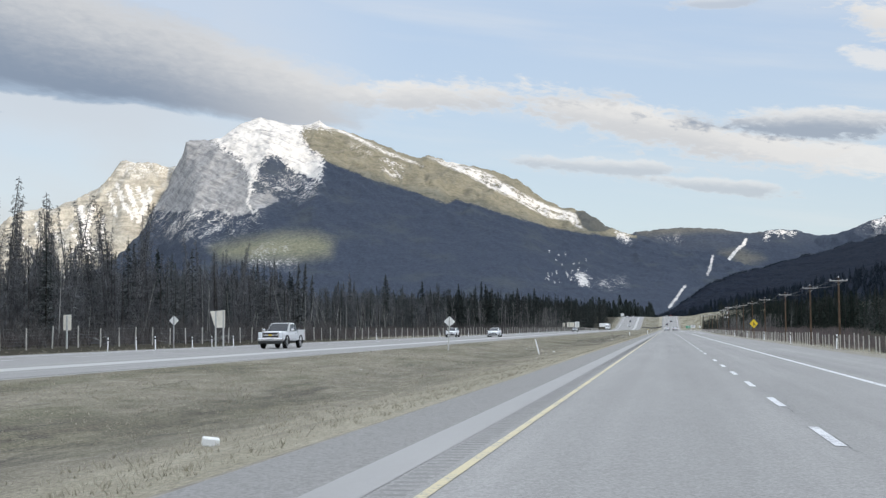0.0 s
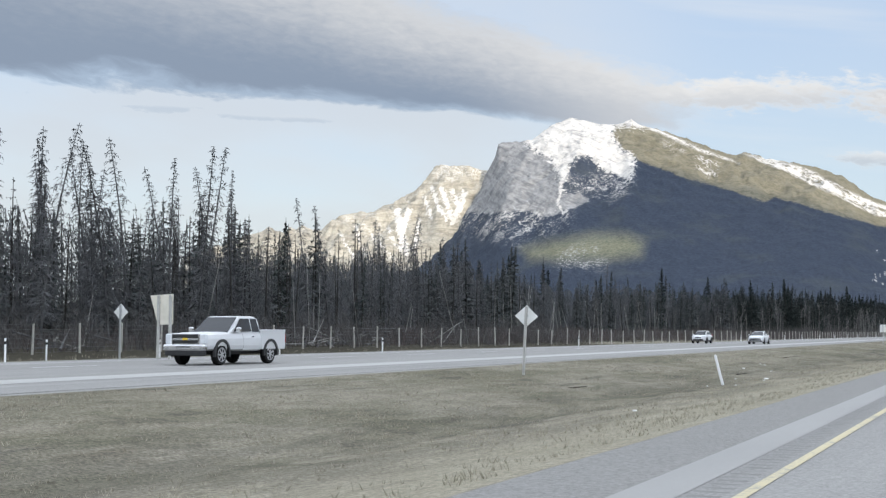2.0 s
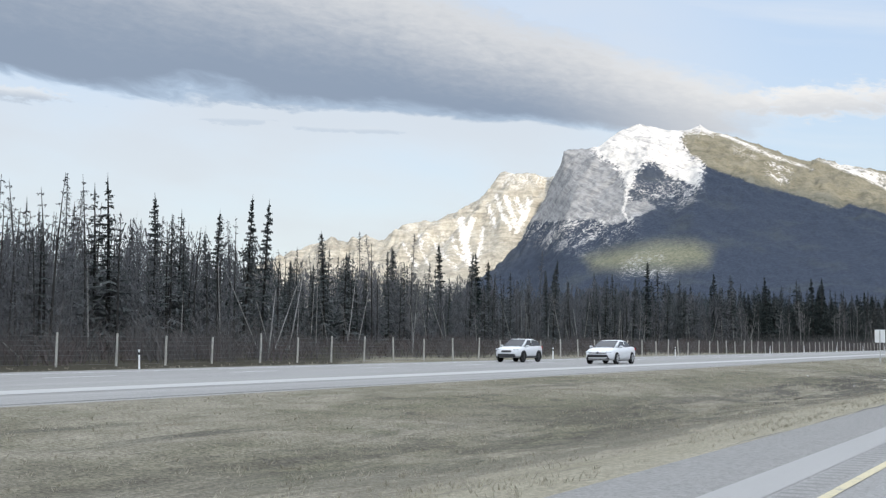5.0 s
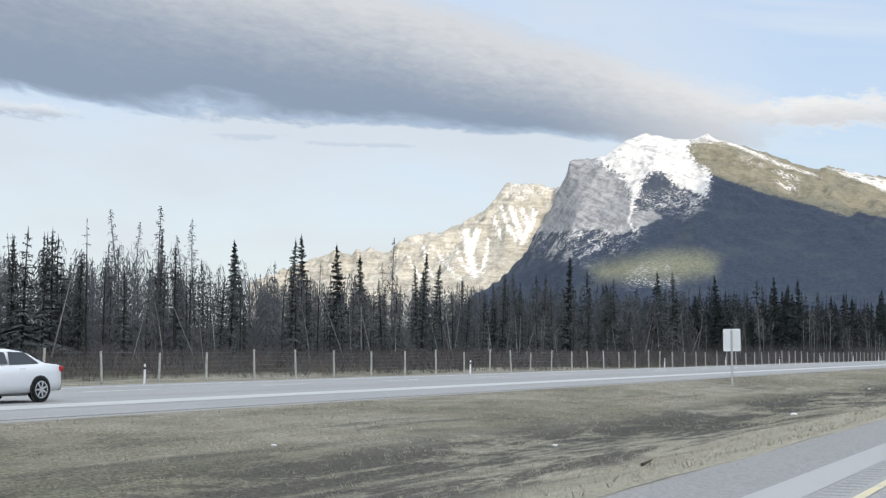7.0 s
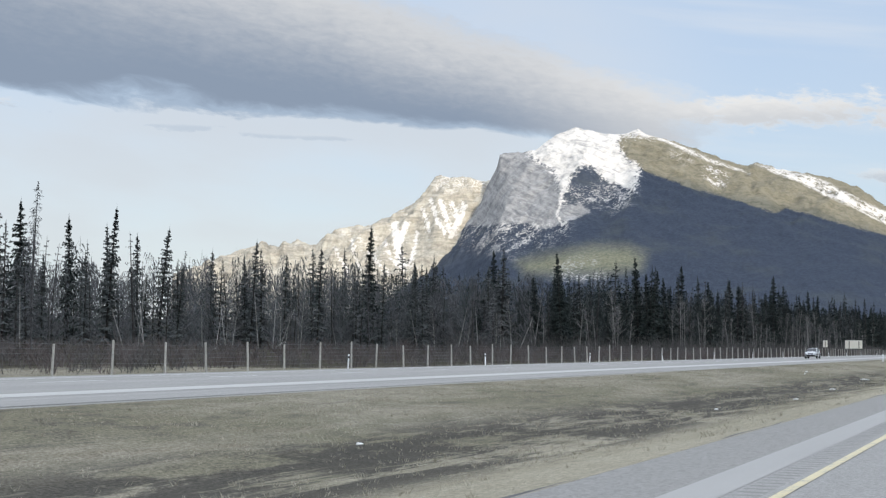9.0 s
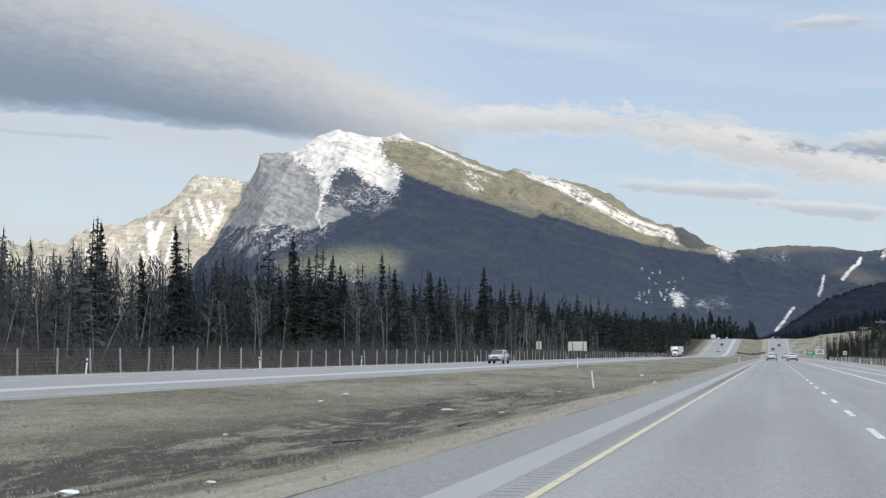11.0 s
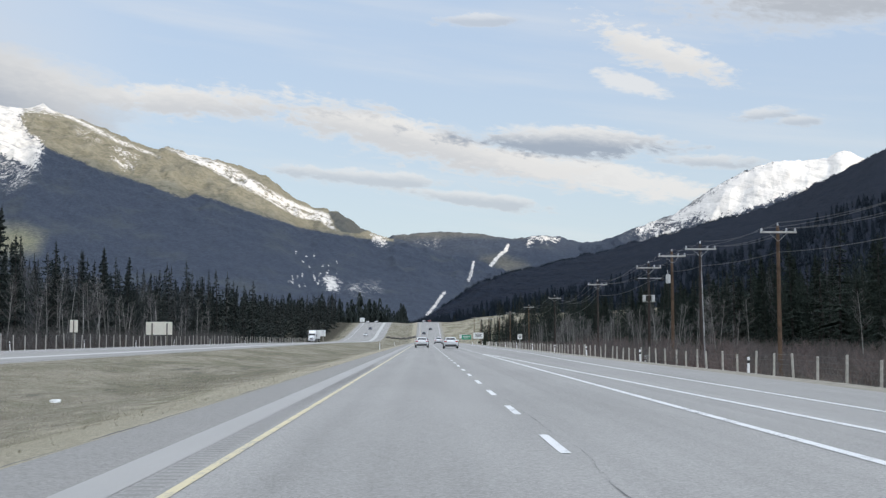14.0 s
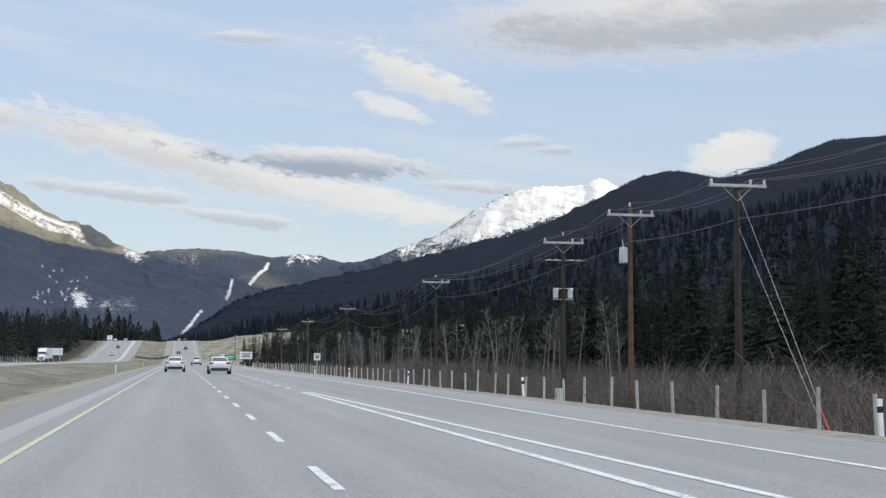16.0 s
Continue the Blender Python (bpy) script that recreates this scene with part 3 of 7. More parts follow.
def massif(name, crest, reach, foot, zones, mat, step, down, relief, seed, sag=1.25, back=300.0, origin=VALLEY, wide=9.0):
    """A mountain seen up the valley. crest: bearing and height angle of its outline; reach: bearing and distance of the
    crest;
    foot: bearing, distance and height of its base; zones: land cover and painted sunlight by name, as outlines or
    (line, width), in the same angles."""
    ox, oy, oz = origin
    az = np.arange(crest[0][0], crest[-1][0] + step / 2, step)
    cr = np.array(crest, float)
    far = np.interp(az, [r[0] for r in reach], [r[1] for r in reach])
    top = oz + far * np.tan(np.radians(np.interp(az, cr[:, 0], cr[:, 1])))
    k = int(0.7 / step)
    pad = np.pad(top, k, mode="edge")
    steep = np.abs(np.gradient(top, step)) > 220
    soft = np.minimum(top * np.where(steep, 1.0, 1.04), np.convolve(pad, np.ones(2 * k + 1) / (2 * k + 1), "valid") * 0.985)
    near = np.interp(az, [r[0] for r in foot], [r[1] for r in foot])
    base = np.interp(az, [r[0] for r in foot], [r[2] for r in foot])
    rows = [-1.0, -0.4, -0.12] + [(j / down) ** 1.15 for j in range(down + 1)]
    v = []
    for a, rc, zc, zs, rf, zf in zip(az, far, top, soft, near, base):
        sa, ca = math.sin(radians(a)), math.cos(radians(a))
        for s in rows:
            if s < 0:
                d, z = rc - back * s, zf + (zc - zf) * max(0.0, 1 + s) ** 1.2
            else:
                e = zc + (zs - zc) * min(1.0, s * 9)
                d = rc + (rf - rc) * s ** 0.9
                z = zf + (e - zf) * (1 - s) ** sag
                across = a * rc * 0.01745
                damp = min(1.0, s * 9) * min(1.0, (1 - s) * 3)
                rib = abs(noise.noise((across * 0.0042 * wide / 9 + s * 1.5, s * 2.2, seed))) + 0.45 * abs(noise.noise((across * 0.011 * wide / 9, s * 5, seed + 2)))
                fine = noise.fractal((across * 0.02, d * 0.012, seed + 4), 1.0, 2.0, 5)
                z += damp * relief * ((0.42 - rib) * 0.9 + 0.22 * fine) * (0.22 + 0.78 * max(0.0, 1 - s * 1.7))
                z += (1 - min(1.0, s * 14)) * 5.5 * noise.fractal((across * 0.03, s * 9, seed), 0.8, 2.0, 5)
            v.append((ox + d * sa, oy + d * ca, z))
    m = len(rows)
    f = [(i * m + j, i * m + j + 1, (i + 1) * m + j + 1, (i + 1) * m + j) for i in range(len(az) - 1) for j in range(m - 1)]
    me = mesh_of(name, v, f, mat, True)
    co = np.array(v) - np.array(origin)
    bearing = np.degrees(np.arctan2(co[:, 0], co[:, 1]))
    height = np.degrees(np.arctan2(co[:, 2], np.hypot(co[:, 0], co[:, 1])))
    for zone, shapes in zones.items():
        cover = np.full(len(v), -5.0)
        for shape in shapes:
            width = shape[1] if isinstance(shape[1], float) else 0.0
            cover = np.maximum(cover, depth_in(bearing, height, shape[0] if width else shape, width))
        layer = me.attributes.new(zone, "FLOAT", "POINT")
        layer.data.foreach_set("value", cover.astype(np.float32))
    return me


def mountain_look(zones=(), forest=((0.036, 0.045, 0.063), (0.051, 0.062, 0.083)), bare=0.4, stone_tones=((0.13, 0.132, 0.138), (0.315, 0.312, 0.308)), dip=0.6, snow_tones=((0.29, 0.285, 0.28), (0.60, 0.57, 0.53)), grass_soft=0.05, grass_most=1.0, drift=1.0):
    """Forest with a blue haze tint in its tones, and over it what the mesh carries: a painted sun patch, grass, rock,
    broken snow (fleck), snow, and woods on top.
    """
    def build(n, where):
        big = n.noise(where, 0.006, 6, 0.62)
        mid = n.noise(n.stretch(where, 1.0, 0.6, 0.35), 0.022, 6, 0.65)
        tree = n.noise(where, 0.11, 4, 0.7)

        def wave(field, amount):
            return n.math("MULTIPLY", n.math("SUBTRACT", field, 0.5), amount)

        def cover(zone, edge, soft):
            node = n.put("ShaderNodeAttribute")
            node.attribute_name = zone
            return n.ramp(n.math("ADD", node.outputs["Fac"], edge), -soft, soft)
        runs = n.noise(n.stretch(where, 1.0, 0.5, 0.4), 0.08, 6, 0.75)
        edge = n.math("ADD", wave(big, 0.35), n.math("ADD", wave(mid, 0.35), wave(tree, 0.3)))
        ragged_edge = n.math("ADD", n.math("ADD", wave(mid, 0.3), wave(runs, 1.3)), wave(tree, 0.75))
        # bluish forest tones: the haze of distance is mixed into the base colour
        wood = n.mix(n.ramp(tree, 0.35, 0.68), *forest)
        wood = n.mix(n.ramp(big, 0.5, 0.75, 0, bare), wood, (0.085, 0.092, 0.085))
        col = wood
        # soft spot of sunlight on the slope, painted as a paler olive tone
        if "sun_patch" in zones:
            sun_patch_tone = n.mix(n.ramp(tree, 0.3, 0.7), (0.15, 0.148, 0.095), (0.26, 0.245, 0.165))
            col = n.mix(n.math("MULTIPLY", cover("sun_patch", n.math("MULTIPLY", edge, 0.8), 0.5), 0.9), col, sun_patch_tone)
        if "grass" in zones:
            streak = n.noise(n.stretch(where, 0.5, 0.5, 1.0), 0.03, 6, 0.7, 0.6)
            grass = n.mix(n.ramp(n.math("ADD", n.math("MULTIPLY", tree, 0.45), n.math("MULTIPLY", streak, 0.55)), 0.34, 0.62), (0.108, 0.099, 0.07), (0.21, 0.192, 0.144))
            col = n.mix(n.math("MULTIPLY", cover("grass", n.math("MULTIPLY", edge, 0.55), grass_soft), grass_most), col, grass)
        sep = n.put("ShaderNodeSeparateXYZ")
        n.wire(where, sep.inputs[0])
        bent = n.put("ShaderNodeCombineXYZ")
        n.wire(n.math("MULTIPLY", sep.outputs[0], 0.25), bent.inputs[0])
        n.wire(n.math("MULTIPLY", sep.outputs[1], 0.12), bent.inputs[1])
        n.wire(n.math("ADD", n.math("MULTIPLY", sep.outputs[2], 1.3), n.math("MULTIPLY", sep.outputs[0], dip)), bent.inputs[2])
        strata = n.noise(bent.outputs[0], 0.045, 7, 0.72, 0.7)
        crack = n.noise(n.stretch(where, 1.0, 0.6, 0.25), 0.04, 6, 0.7, 0.5)
        if "rock" in zones:
            f = n.math("ADD", n.math("ADD", n.math("MULTIPLY", strata, 0.5), n.math("MULTIPLY", tree, 0.2)), n.math("MULTIPLY", crack, 0.3))
            stone = n.mix(n.ramp(f, 0.38, 0.62), *stone_tones)
            stone = n.mix(n.ramp(n.noise(bent.outputs[0], 0.05, 5, 0.75, 1.0), 0.60, 0.68, 0.0, 0.4), stone, (0.55, 0.545, 0.54))
            col = n.mix(cover("rock", edge, 0.05), col, stone)
        white = 0.0
        if "fleck" in zones:
            dots = n.ramp(n.math("ADD", n.math("MULTIPLY", n.noise(n.stretch(where, 1.0, 0.7, 0.8), 0.13, 6, 0.8), 0.7), n.math("MULTIPLY", mid, 0.3)), 0.52, 0.56)
            white = n.math("MULTIPLY", dots, cover("fleck", edge, 0.45))
        if "ledges" in zones:
            bands = n.ramp(n.math("ADD", n.math("MULTIPLY", runs, 0.6), n.math("MULTIPLY", strata, 0.4)), 0.43, 0.51)
            white = n.math("MAXIMUM", white, n.math("MULTIPLY", bands, cover("ledges", n.math("MULTIPLY", edge, 0.5), 0.06)))
        if "snow" in zones:
            bare_spots = n.ramp(n.math("ADD", n.math("MULTIPLY", strata, 0.55), n.math("MULTIPLY", runs, 0.45)), 0.30, 0.44, 0.2, 1.0)
            white = n.math("MAXIMUM", white, n.math("MULTIPLY", cover("snow", ragged_edge, 0.05), bare_spots))
        if "line" in zones:
            white = n.math("MAXIMUM", white, cover("line", n.math("ADD", wave(runs, 0.26 * drift), wave(tree, 0.2 * drift)), 0.025))
        snowy = n.mix(n.ramp(n.math("ADD", n.math("MULTIPLY", strata, 0.6), n.math("MULTIPLY", crack, 0.4)), 0.36, 0.56), *snow_tones)
        if zones:
            col = n.mix(white, col, snowy)
        if "woods" in zones:
            col = n.mix(cover("woods", n.math("MULTIPLY", edge, 0.5), 0.03), col, n.mix(tree, (0.045, 0.05, 0.05), (0.10, 0.10, 0.09)))
        h = n.math("ADD", n.math("ADD", n.math("MULTIPLY", tree, 1.0), n.math("MULTIPLY", mid, 1.2)), n.math("MULTIPLY", strata, 0.55))
        return col, 0.95, h, 3.2, 0.0
    return material("mountain_slope", build, 0.05)


# the great peak: from its buried western foot over the cliff and the summits down to the pass
WEST_SHOULDER = [(-27.51, 2.33), (-26.01, 3.4), (-25.51, 3.82), (-24.63, 4.44), (-24.01, 4.93), (-23.38, 5.45), (-23.01, 5.87), (-22.63, 6.46), (-22.38, 7.03), (-22.2, 7.4), (-21.92, 7.94), (-21.79, 8.48), (-21.49, 8.57), (-20.99, 8.56), (-20.5, 8.65), (-20.17, 8.72), (-19.75, 9.03), (-19.2, 9.39), (-18.76, 9.55), (-18.44, 9.64), (-18.02, 9.55), (-17.53, 9.42), (-16.93, 9.3), (-16.44, 9.31), (-16.07, 9.42), (-15.78, 9.55), (-15.54, 9.35), (-15.11, 9.19), (-14.63, 9.08)]
EAST_SHOULDER = [(-13.92, 8.83), (-13.22, 8.59), (-12.52, 8.3), (-12.05, 8.11), (-11.59, 7.93), (-11.13, 7.84), (-10.85, 7.99), (-10.55, 7.91), (-9.98, 7.69), (-9.54, 7.62), (-8.56, 7.41), (-7.82, 7.26), (-7.33, 7.08), (-6.59, 6.75), (-6.1, 6.4), (-5.74, 6.08), (-5.25, 5.8), (-4.65, 5.53), (-4.04, 5.42), (-3.67, 5.36), (-3.19, 5.04), (-2.71, 4.69), (-2.23, 4.48), (-1.74, 4.3), (-1.26, 4.2), (-0.07, 3.91), (1.12, 3.52), (2.29, 3.18), (3.46, 2.82), (4.84, 2.37)]
CREST = WEST_SHOULDER + EAST_SHOULDER
SNOW_CAP = [(-20.6, 8.7), (-20.4, 8.33), (-19.89, 8.0), (-19.52, 7.82), (-19.28, 7.35), (-19.11, 6.85), (-19.14, 6.31), (-19.0, 6.21), (-18.84, 6.97), (-18.66, 7.46), (-18.36, 7.77), (-18.04, 8.01), (-17.68, 7.81), (-17.44, 7.61), (-17.2, 7.31), (-16.84, 7.13), (-16.48, 7.04), (-16.12, 6.91), (-15.88, 6.91), (-15.75, 7.39), (-15.62, 7.7), (-15.86, 8.05), (-16.29, 8.26), (-16.52, 8.63), (-16.64, 8.95), (-16.42, 9.26), (-16.41, 9.84), (-18.43, 10.15), (-20.59, 9.34)]
LEDGES = [[(-15.54, 9.38), (-14.63, 9.1), (-13.93, 8.76), (-13.22, 8.45), (-12.52, 8.13), (-12.01, 7.9), (-11.36, 7.66), (-11.0, 7.45), (-11.36, 7.58), (-12.17, 7.85), (-12.76, 8.04), (-13.46, 8.38), (-14.4, 8.85), (-15.23, 9.2)],
          [(-10.95, 7.94), (-9.79, 7.69), (-8.8, 7.41), (-7.82, 7.01), (-7.33, 6.71), (-6.84, 6.44), (-6.35, 6.14), (-5.87, 5.91), (-5.13, 5.56), (-4.4, 5.35), (-4.04, 5.2), (-3.71, 4.53), (-4.05, 4.64), (-4.29, 4.91), (-5.14, 5.05), (-5.75, 5.3), (-6.36, 5.67), (-7.09, 6.05), (-8.07, 6.55), (-9.05, 7.12), (-10.04, 7.5)]]
SNOW_BITS = [[(-16.5, 9.22), (-15.1, 9.12), (-15.4, 9.45), (-15.8, 9.75), (-16.4, 9.55)],              [(-12.96, 7.38), (-12.54, 7.27), (-12.12, 7.08), (-12.43, 7.07)], [(-2.18, 4.34), (-1.74, 4.33), (-1.63, 3.94), (-1.99, 4.04)],
             [(-12.88, 7.78), (-12.41, 7.65), (-12.02, 7.44), (-12.42, 7.55)], [(-4.08, 2.47), (-3.72, 2.51), (-3.53, 2.27), (-3.6, 2.02), (-3.97, 2.08)]]
CLIFF = [(-21.78, 9.24), (-20.59, 9.22), (-20.4, 8.33), (-19.89, 8.0), (-19.52, 7.82), (-19.28, 7.35), (-19.11, 6.85), (-19.0, 6.21), (-18.31, 6.3), (-17.78, 5.97), (-18.07, 5.85), (-18.81, 5.54), (-19.43, 5.26), (-19.8, 5.24), (-20.53, 5.45), (-21.52, 5.46), (-22.39, 5.37), (-23.38, 5.33), (-24.51, 4.69), (-23.75, 6.17)]
ALP = [(-16.41, 9.6), (-16.64, 8.95), (-16.52, 8.63), (-16.29, 8.26), (-15.86, 8.05), (-15.57, 7.7), (-14.91, 7.44), (-13.49, 6.96), (-11.63, 6.37), (-10.03, 5.8), (-9.56, 5.96), (-8.57, 5.7), (-6.61, 5.04), (-5.15, 4.63), (-3.69, 4.36), (-2.23, 4.16), (-1.3, 4.1), (-1.26, 4.54), (-6.09, 7.43), (-11.11, 8.55)]
PATCHY = [[(-23.76, 5.3), (-22.39, 5.54), (-20.53, 5.59), (-19.79, 5.34), (-18.81, 5.57), (-18.7, 4.88), (-19.56, 4.72), (-19.93, 4.52), (-20.79, 4.29), (-21.29, 4.17), (-22.27, 4.3), (-23.76, 4.68), (-25.01, 4.19)],
          [(-19.04, 6.98), (-15.87, 7.03), (-15.88, 6.66), (-16.73, 6.07), (-17.82, 6.34), (-18.8, 6.6)],
          [(-2.99, 2.14), (-1.98, 2.12), (-1.98, 1.98), (-3.0, 1.99)],
          [(-19.45, 3.29), (-18.59, 3.7), (-17.86, 4.01), (-17.66, 3.88), (-18.35, 3.4), (-17.26, 3.14), (-17.63, 3.02), (-19.33, 2.91)], [(-14.22, 8.43), (-13.89, 8.33), (-13.58, 8.17), (-13.94, 8.23)]]
gash = random.Random(44)
GASHES = []
for i in range(26):
    ga, ge = gash.uniform(-5.6, -3.6), gash.uniform(2.2, 3.7)
    GASHES.append(([(ga, ge), (ga + gash.uniform(-0.06, 0.06), ge - gash.uniform(0.05, 0.2))], gash.uniform(0.0, 0.02)))
peak_zones = {"snow": [SNOW_CAP] + SNOW_BITS, "ledges": LEDGES, "rock": [CLIFF], "grass": [ALP], "fleck": PATCHY,
              # outline of the sunlit spot that the colour imitates
              "sun_patch": [[(-20.8, 3.72), (-19.32, 4.15), (-17.61, 4.42), (-16.16, 4.42), (-15.49, 4.05), (-15.65, 3.51), (-17.14, 3.33), (-19.09, 3.26), (-20.55, 3.37)]],
              "line": GASHES + [([(-19.07, 6.31), (-19.25, 5.87), (-19.01, 5.42), (-18.86, 5.5)], 0.05), ([(2.08, 3.21), (2.03, 2.9), (1.95, 2.61), (1.85, 2.42)], 0.05), ([(0.84, 1.89), (0.65, 1.67), (0.55, 1.48), (0.35, 1.24), (0.11, 0.96)], 0.05)],
              "woods": [[(-4.04, 5.34), (-3.55, 5.31), (-2.95, 4.89), (-2.42, 4.54), (-2.71, 4.42), (-3.44, 4.43), (-3.73, 4.66)]]}
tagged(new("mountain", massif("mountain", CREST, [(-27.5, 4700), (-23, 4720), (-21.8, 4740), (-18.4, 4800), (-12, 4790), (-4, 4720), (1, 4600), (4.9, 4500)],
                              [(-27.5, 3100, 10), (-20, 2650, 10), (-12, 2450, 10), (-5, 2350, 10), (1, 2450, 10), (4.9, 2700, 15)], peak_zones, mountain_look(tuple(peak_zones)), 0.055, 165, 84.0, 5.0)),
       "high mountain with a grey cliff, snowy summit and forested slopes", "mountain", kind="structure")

FAR_CREST = [(-35.92, 3.17), (-34.46, 3.63), (-33.48, 4.06), (-32.98, 4.31), (-32.49, 4.38), (-31.99, 4.44), (-31.5, 4.39), (-31.0, 4.44), (-30.5, 4.52), (-30.13, 4.39), (-29.8, 4.44), (-29.58, 4.64), (-29.35, 4.89), (-29.0, 5.09), (-28.5, 5.24), (-28.0, 5.29), (-27.5, 5.39), (-27.0, 5.64), (-26.5, 5.81), (-26.25, 5.99), (-25.75, 6.18), (-25.37, 6.38), (-25.1, 6.63), (-25.0, 6.98), (-24.8, 7.3), (-24.62, 7.52), (-24.37, 7.59), (-23.99, 7.47), (-23.62, 7.51), (-23.37, 7.56), (-22.99, 7.46), (-22.62, 7.33), (-21.75, 7.39)]
far_zones = {"rock": [[(-40, 0), (-20, 0), (-20, 12), (-40, 12)]], "grass": [[(-29.4, 4.9), (-27.6, 5.5), (-26.2, 6.1), (-26.5, 5.5), (-27.0, 4.9), (-27.6, 4.2), (-28.9, 3.6), (-29.8, 4.0)]],
             "line": [(ln, wd) for ln, wd in zip([[(-24.82, 6.48), (-24.58, 5.81), (-24.21, 5.06)], [(-24.37, 6.43), (-24.13, 5.8), (-23.88, 5.06)], [(-23.88, 6.37), (-23.63, 5.67), (-23.81, 5.18)], [(-23.38, 6.29), (-23.51, 5.67), (-23.88, 4.98)], [(-26.38, 5.44), (-26.3, 4.94), (-26.21, 4.19), (-26.01, 3.57)], [(-25.88, 5.44), (-26.06, 4.94), (-26.21, 4.44)], [(-25.41, 5.06), (-25.51, 4.32), (-25.71, 3.65)], [(-28.25, 4.7), (-28.08, 3.95), (-27.88, 3.45)], [(-27.51, 4.32), (-27.01, 3.7), (-26.63, 3.32)], [(-28.95, 4.32), (-28.63, 3.75), (-28.38, 3.33)], [(-25.18, 6.06), (-25.0, 5.68), (-24.91, 5.19)], [(-26.81, 4.69), (-26.51, 3.95), (-26.06, 3.5)]],
                                                 (0.08, 0.11, 0.10, 0.11, 0.16, 0.13, 0.07, 0.05, 0.05, 0.05, 0.07, 0.05))],
             "fleck": [[(-28.6, 5.0), (-27.4, 5.0), (-26.6, 4.2), (-27.4, 4.0)], [(-24.4, 7.7), (-21.8, 7.6), (-22, 7.0), (-24.6, 6.9)]]}
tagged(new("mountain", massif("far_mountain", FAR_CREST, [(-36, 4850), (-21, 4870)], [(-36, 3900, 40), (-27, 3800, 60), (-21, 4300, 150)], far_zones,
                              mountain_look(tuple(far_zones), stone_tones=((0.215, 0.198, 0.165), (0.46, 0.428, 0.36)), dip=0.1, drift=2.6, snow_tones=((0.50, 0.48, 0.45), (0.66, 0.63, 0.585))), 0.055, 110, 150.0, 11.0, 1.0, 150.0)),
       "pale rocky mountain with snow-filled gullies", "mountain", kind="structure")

HILL_CREST = [(-2.01, 4.13), (-1.2, 4.36), (-0.37, 4.44), (0.58, 4.51), (1.53, 4.47), (2.25, 4.43), (2.97, 4.3), (3.57, 4.21), (4.18, 4.22), (4.54, 4.29), (5.02, 4.34), (5.63, 4.28), (6.35, 4.09), (6.96, 4.0), (7.45, 4.0), (8.3, 3.81)]
hill_zones = {"snow": [[(4.44, 3.98), (4.51, 4.24), (4.71, 4.29), (5.14, 4.3), (5.63, 4.16), (5.14, 4.13), (4.66, 4.22)]], "fleck": [[(0.05, 4.02), (0.53, 3.94), (0.41, 3.85), (-0.07, 3.95)]], "line": [([(3.56, 3.92), (3.43, 3.66), (3.24, 3.54), (3.1, 3.4), (2.95, 3.22), (2.81, 3.03)], 0.06)],
              # these grass outlines are faint sunlit bands, put in as a pale tone
              "grass": [[(1.14, 4.55), (-0.05, 4.51), (-1.26, 4.42), (-1.26, 4.22), (0.42, 4.28), (2.32, 4.33), (4.2, 4.24), (4.2, 4.4), (2.33, 4.52)], [(2.42, 3.37), (3.24, 3.47), (4.17, 3.21), (4.4, 3.04), (3.46, 2.75)]]}
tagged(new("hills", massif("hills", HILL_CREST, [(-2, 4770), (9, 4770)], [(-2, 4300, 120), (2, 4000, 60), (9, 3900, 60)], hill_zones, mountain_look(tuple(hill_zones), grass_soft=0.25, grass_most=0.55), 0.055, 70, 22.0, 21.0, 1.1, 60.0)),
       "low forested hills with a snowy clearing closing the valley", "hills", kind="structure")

SNOW_CREST = [(6.78, 3.97), (7.03, 4.14), (7.78, 4.27), (8.53, 4.50), (9.53, 4.90), (10.27, 5.15), (11.02, 5.40), (11.52, 5.68), (12.02, 6.05), (12.77, 6.52), (13.52, 6.92), (14.15, 7.21), (14.77, 7.45), (15.27, 7.55), (16.01, 7.59), (16.75, 7.58), (17.24, 7.62), (17.61, 7.66), (17.98, 7.86), (18.23, 7.92), (18.59, 7.81), (18.96, 7.64), (19.92, 6.96)]
snow_zones = {"snow": [[(15.27, 7.69), (14.77, 7.47), (13.52, 6.92), (12.77, 6.50), (12.15, 6.02), (11.52, 5.63), (10.77, 5.05), (11.27, 4.93), (11.65, 5.18), (12.02, 5.38), (12.4, 5.30), (12.15, 4.98), (13.02, 5.18), (14.26, 5.57), (15.26, 5.91), (16.99, 6.39), (20.65, 7.31), (18.23, 8.34)],
                       [(9.48, 4.88), (10.27, 5.12), (10.15, 4.88), (9.53, 4.53)], [(10.08, 4.56), (10.78, 4.68), (11.52, 4.98), (11.02, 4.63), (10.28, 4.43)]],
              "rock": [[(10.5, 5.05), (12.5, 6.39), (14, 7.11), (14, 6.19), (12, 5.36)]], "fleck": [[(9, 4.54), (11, 5.36), (12.5, 5.98), (13, 5.15), (10, 4.33)]]}
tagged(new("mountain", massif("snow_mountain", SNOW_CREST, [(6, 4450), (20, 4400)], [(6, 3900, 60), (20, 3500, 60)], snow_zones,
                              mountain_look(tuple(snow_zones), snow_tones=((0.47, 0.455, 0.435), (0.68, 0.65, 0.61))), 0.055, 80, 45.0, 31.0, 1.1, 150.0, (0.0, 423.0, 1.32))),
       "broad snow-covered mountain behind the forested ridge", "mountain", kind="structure")

